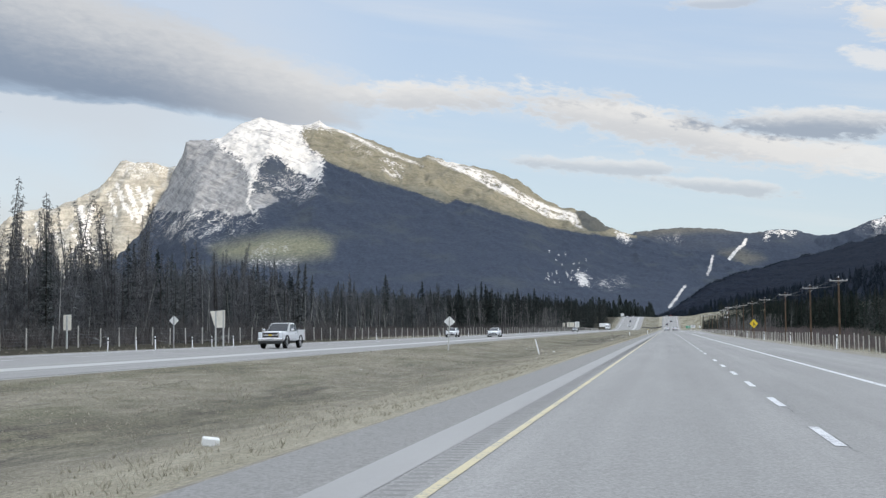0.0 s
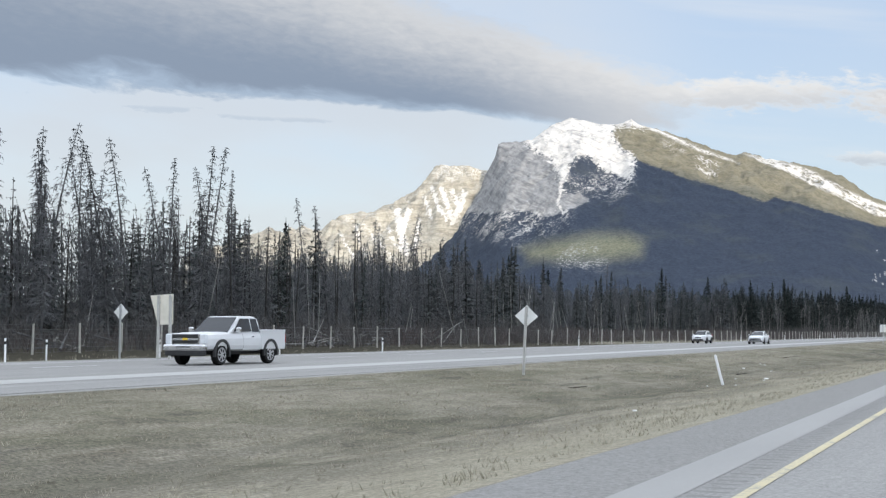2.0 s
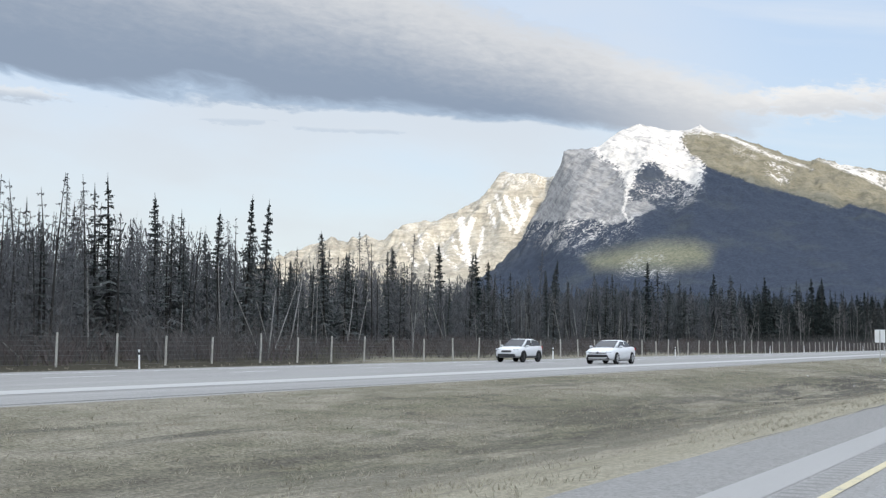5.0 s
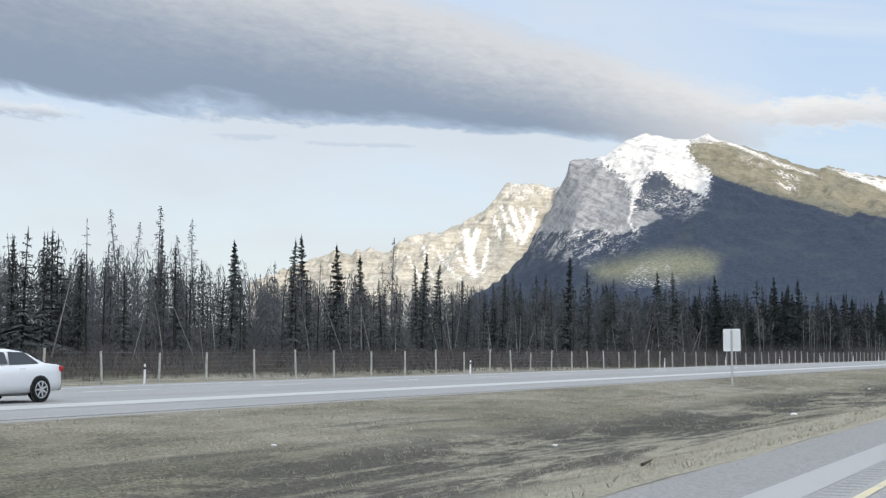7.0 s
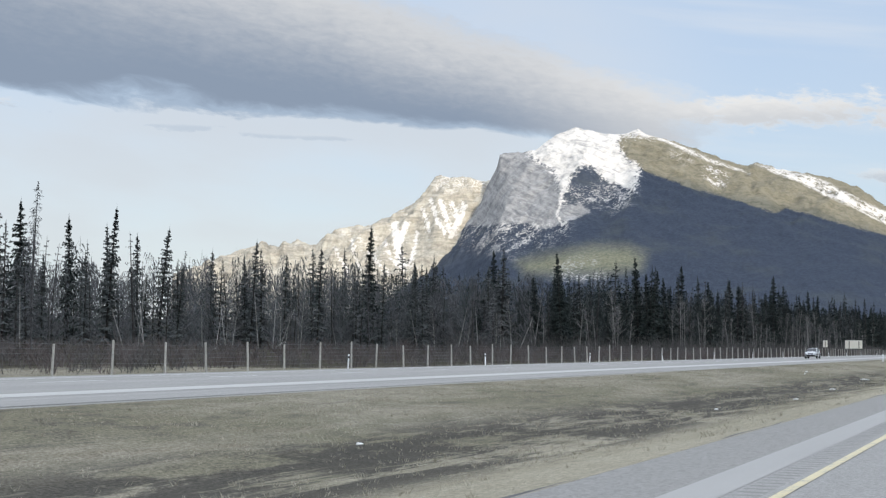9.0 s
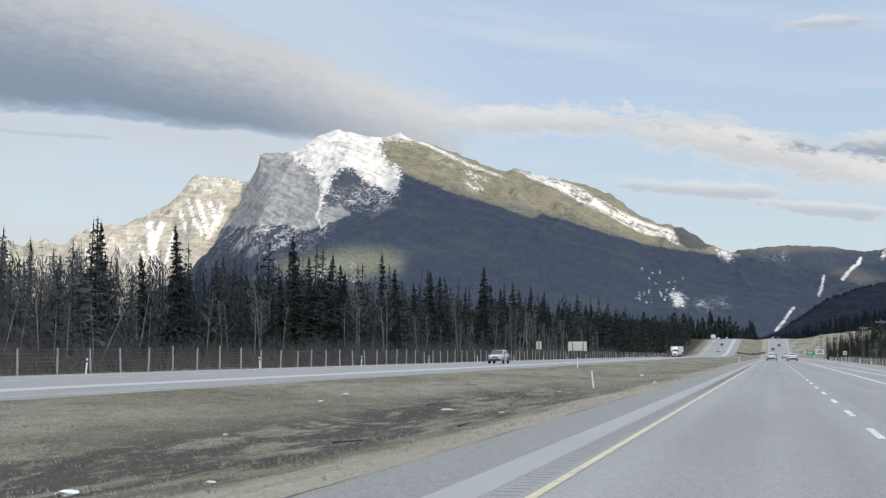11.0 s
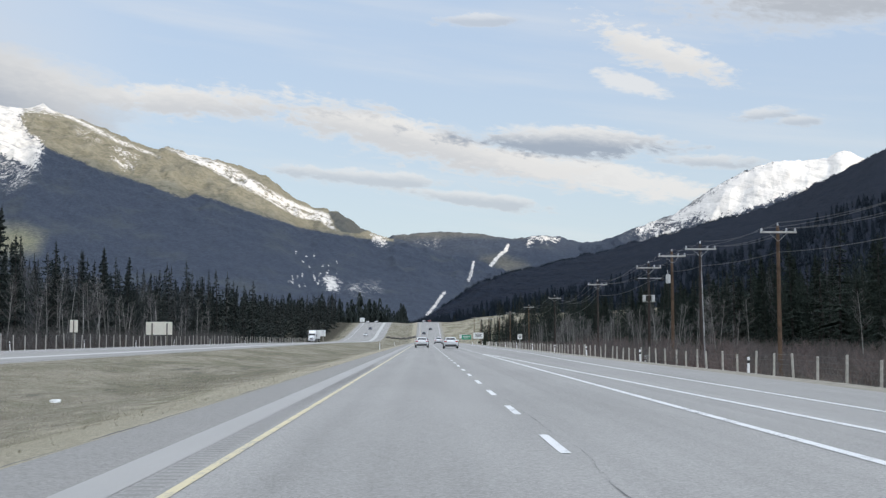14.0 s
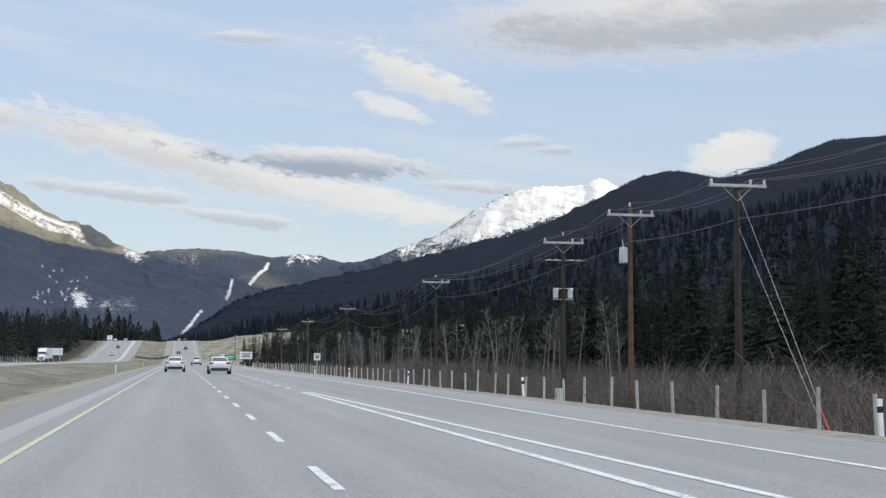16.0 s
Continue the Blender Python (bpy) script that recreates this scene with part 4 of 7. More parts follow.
RIDGE_CREST = [(-3.0, 0.15), (-0.5, 0.6), (2.58, 2.5), (3.56, 2.85), (4.55, 3.06), (5.79, 3.37), (7.03, 3.65), (8.28, 3.9), (9.53, 4.21), (10.78, 4.51), (12.02, 4.86), (13.27, 5.18), (14.51, 5.44), (15.75, 5.83), (16.99, 6.43), (18.22, 7.03), (19.45, 7.64), (20.18, 7.92), (20.91, 8.1), (21.63, 8.1), (22.34, 7.98), (23.05, 7.84), (23.52, 7.78), (24.23, 7.92), (25.4, 8.24), (26.56, 8.62), (28.12, 9.25), (34.0, 9.43), (42.0, 13.33), (52.0, 16.83)]
# ridge forest made darker and bluer, its haze tint held in the colour
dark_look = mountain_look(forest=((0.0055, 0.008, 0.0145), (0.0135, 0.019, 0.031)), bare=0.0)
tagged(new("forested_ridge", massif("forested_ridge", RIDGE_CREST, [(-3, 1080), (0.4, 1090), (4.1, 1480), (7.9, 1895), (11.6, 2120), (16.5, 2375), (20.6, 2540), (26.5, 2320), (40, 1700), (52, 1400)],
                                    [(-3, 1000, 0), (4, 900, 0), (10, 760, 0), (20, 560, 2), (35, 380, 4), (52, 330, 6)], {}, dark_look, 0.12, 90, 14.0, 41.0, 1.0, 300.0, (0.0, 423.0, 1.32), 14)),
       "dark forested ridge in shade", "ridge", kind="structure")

# an unseen range added behind the camera to keep the valley floor in shade: a ridge square to the sun's way
side = Vector((math.cos(radians(SUN_AZ)), -math.sin(radians(SUN_AZ)), 0)) * -1
mid_range = Vector((2358, -800, 0))
# crest heights shaped to lay the shadow edge across the peak
BEHIND = [(-4200, 700), (-2000, 900), (-900, 1000), (-437, 1040), (-150, 1080), (-42, 1120), (0, 1122), (76, 1124), (239, 1195), (340, 1280), (420, 1330), (500, 1390), (560, 1414), (600, 1412), (643, 1382), (716, 1341), (774, 1302),
          (857, 1262), (900, 1245), (945, 1200), (1000, 1155), (1100, 1130), (1200, 1120), (1350, 1122), (1514, 1128), (1616, 1115), (1700, 1085), (1850, 1072), (2072, 1078), (2230, 1062), (2296, 1060), (2460, 1080), (2900, 1000), (3700, 800)]
WEST_CREST = [tuple(mid_range + side * wd + Vector((0, 0, hz))) for wd, hz in BEHIND]
WEST_FOOT = [tuple(mid_range + side * wd * 0.8 - Vector((to_sun.x, to_sun.y, 0)) * (900 if wd > -900 else 500)) for wd, hz in BEHIND]
west_me = ridge_mesh("shade_range", WEST_CREST, WEST_FOOT, dark_look, 420, 30, 15.0, 51.0, 1.0, 10.0)
tagged(new("shade_range", west_me), "unseen forested range added behind the highway to cast shade", "mountain", kind="structure")


# ---------------------------------------------------------------- helpers for things
def thing(name, x, y, z, label, category, group="", turn=0.0):
    ob = new(name)
    ob.empty_display_size = 0.2
    ob.matrix_basis = pose(x, y, z, 0, 0, turn)
    return tagged(ob, label, category, group)


def part(name, bm, mat, parent, label="", smooth=False):
    """Links a bmesh as one mesh under a thing or a part."""
    me = bpy.data.meshes.new(name)
    bm.to_mesh(me)
    bm.free()
    for m in (mat if isinstance(mat, (list, tuple)) else [mat]):
        me.materials.append(m)
    if smooth:
        me.polygons.foreach_set("use_smooth", [True] * len(me.polygons))
    ob = new(name, me)
    ob.parent = parent
    return tagged(ob, label) if label else ob


def box(cx, cy, cz, sx, sy, sz, bevel=0.0, m=None, bm=None):
    bm = bm or bmesh.new()
    made = bmesh.ops.create_cube(bm, size=1.0)["verts"]
    bmesh.ops.scale(bm, vec=(sx, sy, sz), verts=made)
    if bevel:
        edges = list({e for v in made for e in v.link_edges})
        res = bmesh.ops.bevel(bm, geom=edges, offset=bevel, segments=1, affect="EDGES")
        made = list({v for f in res["faces"] for v in f.verts} | {v for v in made if v.is_valid})
    if m is not None:
        bmesh.ops.transform(bm, matrix=m, verts=made)
    bmesh.ops.translate(bm, vec=(cx, cy, cz), verts=made)
    return bm


def rod(a, b, r0, r1=None, sides=8, bm=None, cap=True):
    """A tapered round bar from a to b."""
    bm = bm or bmesh.new()
    a, b = Vector(a), Vector(b)
    r1 = r0 if r1 is None else r1
    q = (b - a).to_track_quat("Z", "Y")
    rings = []
    for p, r in ((a, r0), (b, r1)):
        rings.append([bm.verts.new(p + q @ Vector((r * math.cos(2 * math.pi * i / sides), r * math.sin(2 * math.pi * i / sides), 0))) for i in range(sides)])
    for i in range(sides):
        j = (i + 1) % sides
        bm.faces.new((rings[0][i], rings[0][j], rings[1][j], rings[1][i]))
    if cap:
        bm.faces.new(rings[0][::-1]), bm.faces.new(rings[1])
    return bm


def lathe(profile, sides=16, axis="Z", bm=None):
    """A turned form; profile: rows of radius, height."""
    bm = bm or bmesh.new()
    rings = []
    for r, h in profile:
        ring = []
        for i in range(sides):
            a = 2 * math.pi * i / sides
            c, s = r * math.cos(a), r * math.sin(a)
            ring.append(bm.verts.new((c, s, h) if axis == "Z" else (h, c, s)))
        rings.append(ring)
    for p, q in zip(rings, rings[1:]):
        for i in range(sides):
            j = (i + 1) % sides
            bm.faces.new((p[i], p[j], q[j], q[i]))
    bm.faces.new(rings[0][::-1]), bm.faces.new(rings[-1])
    bmesh.ops.recalc_face_normals(bm, faces=bm.faces)
    return bm


def plate(outline, y, thick, bm=None):
    """A flat sheet with the outline (x, z) standing across the road at y."""
    bm = bm or bmesh.new()
    front = [bm.verts.new((x, y, z)) for x, z in outline]
    back = [bm.verts.new((x, y + thick, z)) for x, z in outline]
    k = len(outline)
    bm.faces.new(front), bm.faces.new(back[::-1])
    for i in range(k):
        j = (i + 1) % k
        bm.faces.new((front[j], front[i], back[i], back[j]))
    bmesh.ops.recalc_face_normals(bm, faces=bm.faces)
    return bm


def rounded(w, h, cz, r=0.06, steps=3):
    out = []
    for sx, sz, a0 in ((1, 1, 0), (-1, 1, 90), (-1, -1, 180), (1, -1, 270)):
        for i in range(steps + 1):
            a = radians(a0 + 90 * i / steps)
            out.append((sx * (w / 2 - r) + r * math.cos(a), cz + sz * (h / 2 - r) + r * math.sin(a)))
    return out


def diamond(w, h, cz):
    return [(0, cz + h / 2), (-w / 2, cz), (0, cz - h / 2), (w / 2, cz)]


# ---------------------------------------------------------------- road signs
def sign(x, y, outline, posts, face, back, label, facing_camera, post_mat, top, lean=0.0, square=0.09, extra=None):
    """A sheet on one or more posts. The face looks down the road towards -y when facing_camera."""
    z = ground_z(x, y) - 0.05
    s = thing("road_sign", x, y, z, label, "road sign")
    s.rotation_euler = (0, radians(lean), 0)
    part("panel", plate([(px, pz - z) for px, pz in outline], -0.03, 0.012), face if facing_camera else back, s)
    part("panel_face", plate([(px * 0.985, (pz - z)) for px, pz in outline], -0.036 if facing_camera else -0.016, 0.004), back if not facing_camera else face, s)
    for px in posts:
        part("post", box(px, 0.05 if facing_camera else -0.03 - square / 2, (top - z) / 2, square, square, top - z, 0.008), post_mat, s)
    for px in posts:
        part("bracket", box(px, 0.0 if facing_camera else -0.02, top - z - 0.35, square * 1.6, 0.03, 0.05), M["steel_post"], s)
    if extra:
        extra(s, z)
    return s


sign(-38.6, 108, [(-0.75, 3.05), (0.62, 3.12), (0.62, 1.62), (-0.28, 1.60)], [-0.2, 0.5], M["green_film"], M["sign_wood"], "back of a tapered exit sign on two square posts", False, M["arm_wood"], 3.05, 0, 0.12)
sign(-51.6, 106, rounded(0.74, 1.35, 2.15), [0.0], M["white_film"], M["sign_wood"], "back of a tall cream sign on a wooden post", False, M["arm_wood"], 2.75, 0, 0.13)
sign(-44.2, 112, diamond(0.92, 0.92, 2.30), [0.0], M["yellow_film"], M["sign_back"], "back of a diamond warning sign on a grey post", False, M["steel_post"], 2.7)
sign(-17.3, 101.6, diamond(0.93, 0.84, 1.93), [0.0], M["yellow_film"], M["sign_back"], "back of a diamond warning sign leaning in the median", False, M["arm_wood"], 2.3, 2.5)
sign(-17.7, 257.6, rounded(0.90, 1.15, 2.08), [0.0], M["white_film"], M["sign_back"], "back of a rectangular sign on a post in the median", False, M["arm_wood"], 2.6)
sign(-35.9 - 6.4, 540, rounded(0.95, 1.5, 2.9), [0.0], M["white_film"], M["sign_wood"], "back of an upright cream sign beside the far carriageway", False, M["post_wood"], 3.6, 0, 0.14)
sign(-43.0, 594, rounded(4.25, 2.1, 3.05), [-1.1, 1.3], M["green_film"], M["sign_wood"], "back of a wide cream sign board on two posts", False, M["post_wood"], 3.9, 0, 0.2)


def bars(rows, mat):
    def add(s, z):
        for bx, bz, bw, bh in rows:
            part("lettering", box(bx, -0.043, bz - z, bw, 0.006, bh), mat, s, "unreadable dark bar")
    return add


def merge_mark(s, z):
    part("merge_symbol", box(0.0, -0.043, 1.72 - z, 0.09, 0.006, 0.46), M["black_plastic"], s, "black merging-lane symbol")
    part("merge_symbol", box(0.12, -0.043, 1.62 - z, 0.08, 0.006, 0.28, m=pose(0, 0, 0, 0, -38, 0)), M["black_plastic"], s, "black merging-lane symbol")


sign(13.6, 567.6, rounded(0.66, 0.72, 1.52), [0.0], M["white_film"], M["sign_back"], "small white rectangular sign on a post", True, M["steel_post"], 1.85, extra=bars([(0, 1.62, 0.4, 0.09), (0, 1.45, 0.3, 0.14)], M["black_plastic"]))
sign(13.4, 705, rounded(2.5, 1.5, 1.95), [-0.8, 0.8], M["white_film"], M["sign_back"], "wide white information sign on two posts", True, M["grey_wood"], 2.6, extra=bars([(0, 2.3, 1.8, 0.14), (0, 2.0, 1.5, 0.14), (0, 1.7, 1.7, 0.14)], M["black_plastic"]))
sign(11.6, 742, rounded(2.6, 1.3, 1.6), [-0.8, 0.8], M["green_film"], M["sign_back"], "green direction sign on two posts", True, M["grey_wood"], 2.2, extra=bars([(0, 1.8, 1.8, 0.16), (0, 1.4, 1.4, 0.16)], M["white_film"]))
sign(12.5, 800, rounded(2.4, 1.2, 1.9), [-0.7, 0.7], M["white_film"], M["sign_back"], "white roadside notice board", True, M["grey_wood"], 2.4)
sign(9.9, 158.3, diamond(1.0, 1.1, 1.74), [0.0], M["yellow_film"], M["sign_back"], "yellow diamond sign warning of merging traffic", True, M["pole_wood"], 2.25, extra=merge_mark)
sign(-43.0, 1285, rounded(3.3, 2.9, 14.2), [-0.9, 0.9], M["white_film"], M["white_film"], "large white sign at the crest of the hill", True, M["grey_wood"], 15.6, 0, 0.16)
sign(-44.5, 930, rounded(6.0, 2.6, 3.6), [-2.0, 2.0], M["green_film"], M["sign_back"], "back of a wide board beside the far carriageway", False, M["grey_wood"], 4.8, 0, 0.16)


# ---------------------------------------------------------------- marker posts
def marker(x, y, height, group, lean=(0.0, 0.0), z=None, label="white plastic marker post with a black band"):
    base = ground_z(x, y) if z is None else z
    p = thing("marker_post", x, y, base - 0.05, label, "marker post", group)
    p.rotation_euler = (radians(lean[0]), radians(lean[1]), 0)
    part("shaft", box(0, 0, height / 2, 0.10, 0.05, height, 0.012), M["white_plastic"], p)
    part("band", box(0, 0, height * 0.84, 0.104, 0.054, height * 0.11), M["black_plastic"], p, "black band")
    part("cap", box(0, 0, height + 0.012, 0.106, 0.056, 0.03, 0.008), M["white_plastic"], p)
    return p


random.seed(11)
for y in (140, 187, 241, 277, 323, 347, 375, 404, 432, 460, 488, 516, 545, 574, 603, 640, 690, 740, 800, 860):
    marker(-42.3, y, 1.08, "marker posts along the far carriageway", (random.uniform(-3, 3), random.uniform(-5, 5)))
for x, y in ((-40.9, 99.6), (-43.3, 114.3), (-45.0, 124.2), (-44.4, 129.0), (-45.8, 101.4), (-46.4, 108.7)):
    marker(x, y, 1.12, "marker posts at the exit", (random.uniform(-3, 3), random.uniform(-4, 4)))
for i in range(14):
    y = 382.4 + 25.5 * i
    marker(12.75 - 0.004 * max(0, y - 600), y, 1.05, "marker posts along the near verge", (random.uniform(-3, 3), random.uniform(-6, 6)))
for y in (60, 96, 131, 166, 201, 237, 272):
    marker(11.6, y, 1.05, "marker posts along the near verge", (random.uniform(-2, 2), random.uniform(-3, 3)))
plain = "bare white plastic post leaning in the median grass"
for x, y, h, lean in ((-10.5, 105.5, 1.25, (0, -14)), (-10.9, 381.6, 1.12, (0, -6)), (-19.0, 430.0, 1.1, (0, 0)), (-7.4, 598, 1.1, (0, 2)), (-10.0, 820, 1.1, (0, -3))):
    p = thing("marker_post", x, y, ground_z(x, y) - 0.05, plain, "marker post", "posts in the median")
    p.rotation_euler = (0, radians(lean[1]), 0)
    part("shaft", box(0, 0, h / 2, 0.10, 0.04, h, 0.012), M["white_plastic"], p)
p = thing("hazard_post", -4.62, 301.6, ground_z(-4.62, 301.6) - 0.05, "white post topped with black and yellow bands beside the shoulder", "marker post")
part("shaft", lathe([(0.055, 0), (0.055, 0.98)], 12), M["white_plastic"], p)
part("lower_band", lathe([(0.058, 0.98), (0.058, 1.05)], 12), M["black_plastic"], p, "black band")
part("middle_band", lathe([(0.058, 1.05), (0.058, 1.17)], 12), M["yellow_film"], p, "yellow reflective band")
part("upper_band", lathe([(0.058, 1.17), (0.058, 1.25), (0.05, 1.265)], 12), M["black_plastic"], p, "black band")


# ---------------------------------------------------------------- wildlife fences
def wire_line(points, r, bm):
    prev = None
    for p in points:
        ring = [bm.verts.new((p[0] + r * c, p[1], p[2] + r * s)) for c, s in ((1, 0), (-0.5, 0.87), (-0.5, -0.87))]
        if prev:
            for i in range(3):
                j = (i + 1) % 3
                bm.faces.new((prev[i], prev[j], ring[j], ring[i]))
        prev = ring


def fence(name, line, y0, y1, step, height, label, seed):
    rnd = random.Random(seed)
    f = thing(name, 0, 0, 0, label, "fence")
    me = bpy.data.meshes.new("post")
    b = rod((0, 0, -0.3), (0, 0, height), 0.075, 0.065, 7)
    b.to_mesh(me)
    b.free()
    me.materials.append(M["grey_wood"])
    y = y0
    tops = []
    while y < y1:
        x = line(y) + rnd.uniform(-0.12, 0.12)
        z = ground_z(x, y)
        ob = new("post", me)
        ob.parent = f
        ob.matrix_basis = pose(x, y, z, rnd.uniform(-2, 2), rnd.uniform(-2.2, 2.2), rnd.uniform(0, 90)) @ Matrix.Diagonal((1, 1, rnd.uniform(0.93, 1.08), 1))
        tops.append((x, y, z))
        y += step * rnd.uniform(0.9, 1.1)
    for k in range(7):
        bm = bmesh.new()
        wire_line([(x + 0.09, y, z + 0.12 + k * (height - 0.25) / 6) for x, y, z in tops], 0.006, bm)
        part("wire", bm, M["wire"], f, "thin strand of fence wire")
    return f


def fence_left(y):
    return lerp(y, [0, 150, 205, 283, 350, 500, 600, 1000], [-52.5, -52.5, -51.5, -47.6, -47.0, -46.5, -46.5, -46.5])


def fence_right(y):
    return lerp(y, [0, 300, 445, 520, 700, 1000], [22, 21, 19.2, 19.2, 19.6, 20])


fence("wildlife_fence", fence_left, 67.8, 900, 4.55, 1.85, "long fence of grey wooden posts before the forest", 3)
fence("wildlife_fence", fence_right, 110, 800, 3.9, 1.85, "long fence of grey wooden posts along the brush", 4)


# ---------------------------------------------------------------- power line
def insulator(x, y, z, parent):
    part("insulator", lathe([(0.03, z), (0.075, z + 0.03), (0.05, z + 0.08), (0.075, z + 0.12), (0.045, z + 0.18), (0.03, z + 0.22)], 8), M["porcelain"], parent, "grey porcelain insulator").location = (x, y, 0)


def pole(x, y, arm, dark=False, kit=""):
    base = ground_z(x, y) - 0.3
    top = arm - base + 0.45
    wood = M["dark_pole"] if dark else M["pole_wood"]
    p = thing("utility_pole", x, y, base, "tall %s wooden utility pole with a crossarm" % ("dark creosoted" if dark else "brown"), "utility pole", "power line poles")
    part("shaft", rod((0, 0, 0), (0, 0, top), 0.165, 0.11, 12), wood, p)
    part("crossarm", box(0, -0.14, arm - base, 2.5, 0.11, 0.13, 0.012), M["arm_wood"], p, "bleached wooden crossarm")
    for ax in (-1.15, 0.55, 1.15):
        insulator(ax, -0.14, arm - base + 0.06, p)
    insulator(0, 0, top, p)
    for s in (-1, 1):
        part("brace", rod((s * 0.62, -0.1, arm - base - 0.05), (0, -0.1, arm - base - 0.62), 0.016, sides=5), M["steel_post"], p)
    if kit == "can":
        can = part("transformer", lathe([(0.20, 0), (0.22, 0.05), (0.22, 0.72), (0.16, 0.80)], 14), M["can_steel"], p, "grey pole-mounted transformer can")
        can.location = (-0.36, 0, arm - base - 2.45)
        part("bushing", rod((-0.36, 0, arm - base - 1.65), (-0.46, -0.1, arm - base - 1.25), 0.04, 0.03, 7), M["porcelain"], p)
        part("lead", rod((-0.46, -0.1, arm - base - 1.25), (-0.5, -0.14, arm - base + 0.05), 0.012, sides=5), M["wire"], p)
    if kit == "bank":
        part("lower_crossarm", box(0, -0.15, arm - base - 1.05, 2.6, 0.06, 0.06, 0.01), M["steel_post"], p)
        for ax in (-0.9, -0.45, 0.45, 0.9):
            part("insulator", rod((ax - 0.1, -0.2, arm - base - 1.03), (ax + 0.1, -0.2, arm - base - 1.03), 0.045, sides=7), M["porcelain"], p, "grey porcelain insulator")
        for ax in (-1.3, -0.05, 1.35):
            part("cutout", box(ax, -0.25, arm - base - 1.12, 0.26, 0.10, 0.22, 0.02, pose(0, 0, 0, 0, 25, 0)), M["black_plastic"], p, "black fuse cutout")
        for ax in (-0.48, 0.42):
            part("transformer", lathe([(0.13, 0), (0.16, 0.03), (0.16, 0.52), (0.10, 0.60)], 12), M["can_steel"], p, "light grey transformer can").location = (ax, -0.05, arm - base - 3.3)
        part("rack", box(0, -0.05, arm - base - 3.36, 1.3, 0.07, 0.05), M["arm_wood"], p)
        part("rack", box(0, -0.05, arm - base - 2.72, 1.25, 0.10, 0.05), M["arm_wood"], p)
        part("meter_box", box(-0.32, -0.1, 1.1, 0.42, 0.3, 0.85, 0.02), M["can_steel"], p, "grey metal service box at the foot")
        for k in range(3):
            part("lead", rod((-1.1 + k, -0.2, arm - base - 1.1), (-0.5 + 0.45 * k, -0.1, arm - base - 2.7), 0.01, sides=5), M["wire"], p)
    return p


POLES = [(24.2, 194, 7.9), (24.0, 230, 7.9), (24.2, 280, 8.0), (24.0, 335, 8.1), (24.1, 385, 8.2), (24.0, 428, 8.3), (24.05, 470, 8.45), (22.15, 486, 8.4), (22.5, 499.8, 8.7), (22.3, 511, 8.25),
         (22.8, 552.8, 8.3), (26.3, 644, 9.3), (26.2, 708, 9.0), (26.0, 776, 8.9), (26.0, 834, 9.0), (26.0, 908, 9.2), (26.0, 980, 10.0), (26.0, 1060, 12.0)]
for x, y, arm in POLES:
    pole(x, y, arm, dark=y in (486, 511, 552.8, 644), kit={499.8: "can", 511: "bank"}.get(y, ""))


def sagging(a, b, sag, steps=14):
    return [tuple(Vector(a).lerp(Vector(b), i / steps) - Vector((0, 0, sag * 4 * (i / steps) * (1 - i / steps)))) for i in range(steps + 1)]


lines = thing("power_lines", 0, 0, 0, "thin sagging overhead power lines between the poles", "power line")
for ax, dz in ((-1.15, 0.27), (0.55, 0.27), (1.15, 0.27), (0.0, 0.66)):
    for (x0, y0, a0), (x1, y1, a1) in zip(POLES, POLES[1:]):
        bm = bmesh.new()
        wire_line(sagging((x0 + ax, y0 - 0.14, a0 + dz), (x1 + ax, y1 - 0.14, a1 + dz), 0.0002 * (y1 - y0) ** 2 + 0.35), 0.013, bm)
        part("conductor", bm, M["wire"], lines)
for (x0, y0, a0), (x1, y1, a1) in zip(POLES[4:], POLES[5:]):
    bm = bmesh.new()
    wire_line(sagging((x0, y0 - 0.2, a0 - 1.35), (x1, y1 - 0.2, a1 - 1.35), 0.00025 * (y1 - y0) ** 2 + 0.1), 0.016, bm)
    part("neutral_wire", bm, M["wire"], lines)
guy = thing("guy_wires", 22.15, 486, 0, "pair of guy wires with a red guard anchoring the dark pole", "guy wire")
foot = Vector((-2.3, -12.2, ground_z(19.85, 473.8) + 0.02))
part("wire", rod((0.05, -0.05, 8.2), foot, 0.009, sides=5), M["steel_post"], guy)
part("wire", rod((0.05, -0.05, 6.7), foot + Vector((0, 0.25, 0)), 0.009, sides=5), M["steel_post"], guy)
part("guard", rod(foot.lerp(Vector((0.05, -0.05, 8.2)), 0.0), foot.lerp(Vector((0.05, -0.05, 8.2)), 0.17), 0.03, sides=6), M["red_guard"], guy, "red plastic guard")


# ---------------------------------------------------------------- litter and sticks in the median
def scrap(x, y, size, seed, label="crumpled white scrap of litter on the dry grass"):
    rnd = random.Random(seed)
    bm = bmesh.new()
    bmesh.ops.create_icosphere(bm, subdivisions=2, radius=size)
    for v in bm.verts:
        v.co *= 0.75 + 0.5 * rnd.random()
        v.co.z *= 0.35
    me = bpy.data.meshes.new("litter")
    bm.to_mesh(me)
    bm.free()
    me.materials.append(M["litter"])
    ob = tagged(new("litter", me), label, "litter", "litter in the median")
    ob.location = (x, y, ground_z(x, y) + size * 0.2)
    return ob


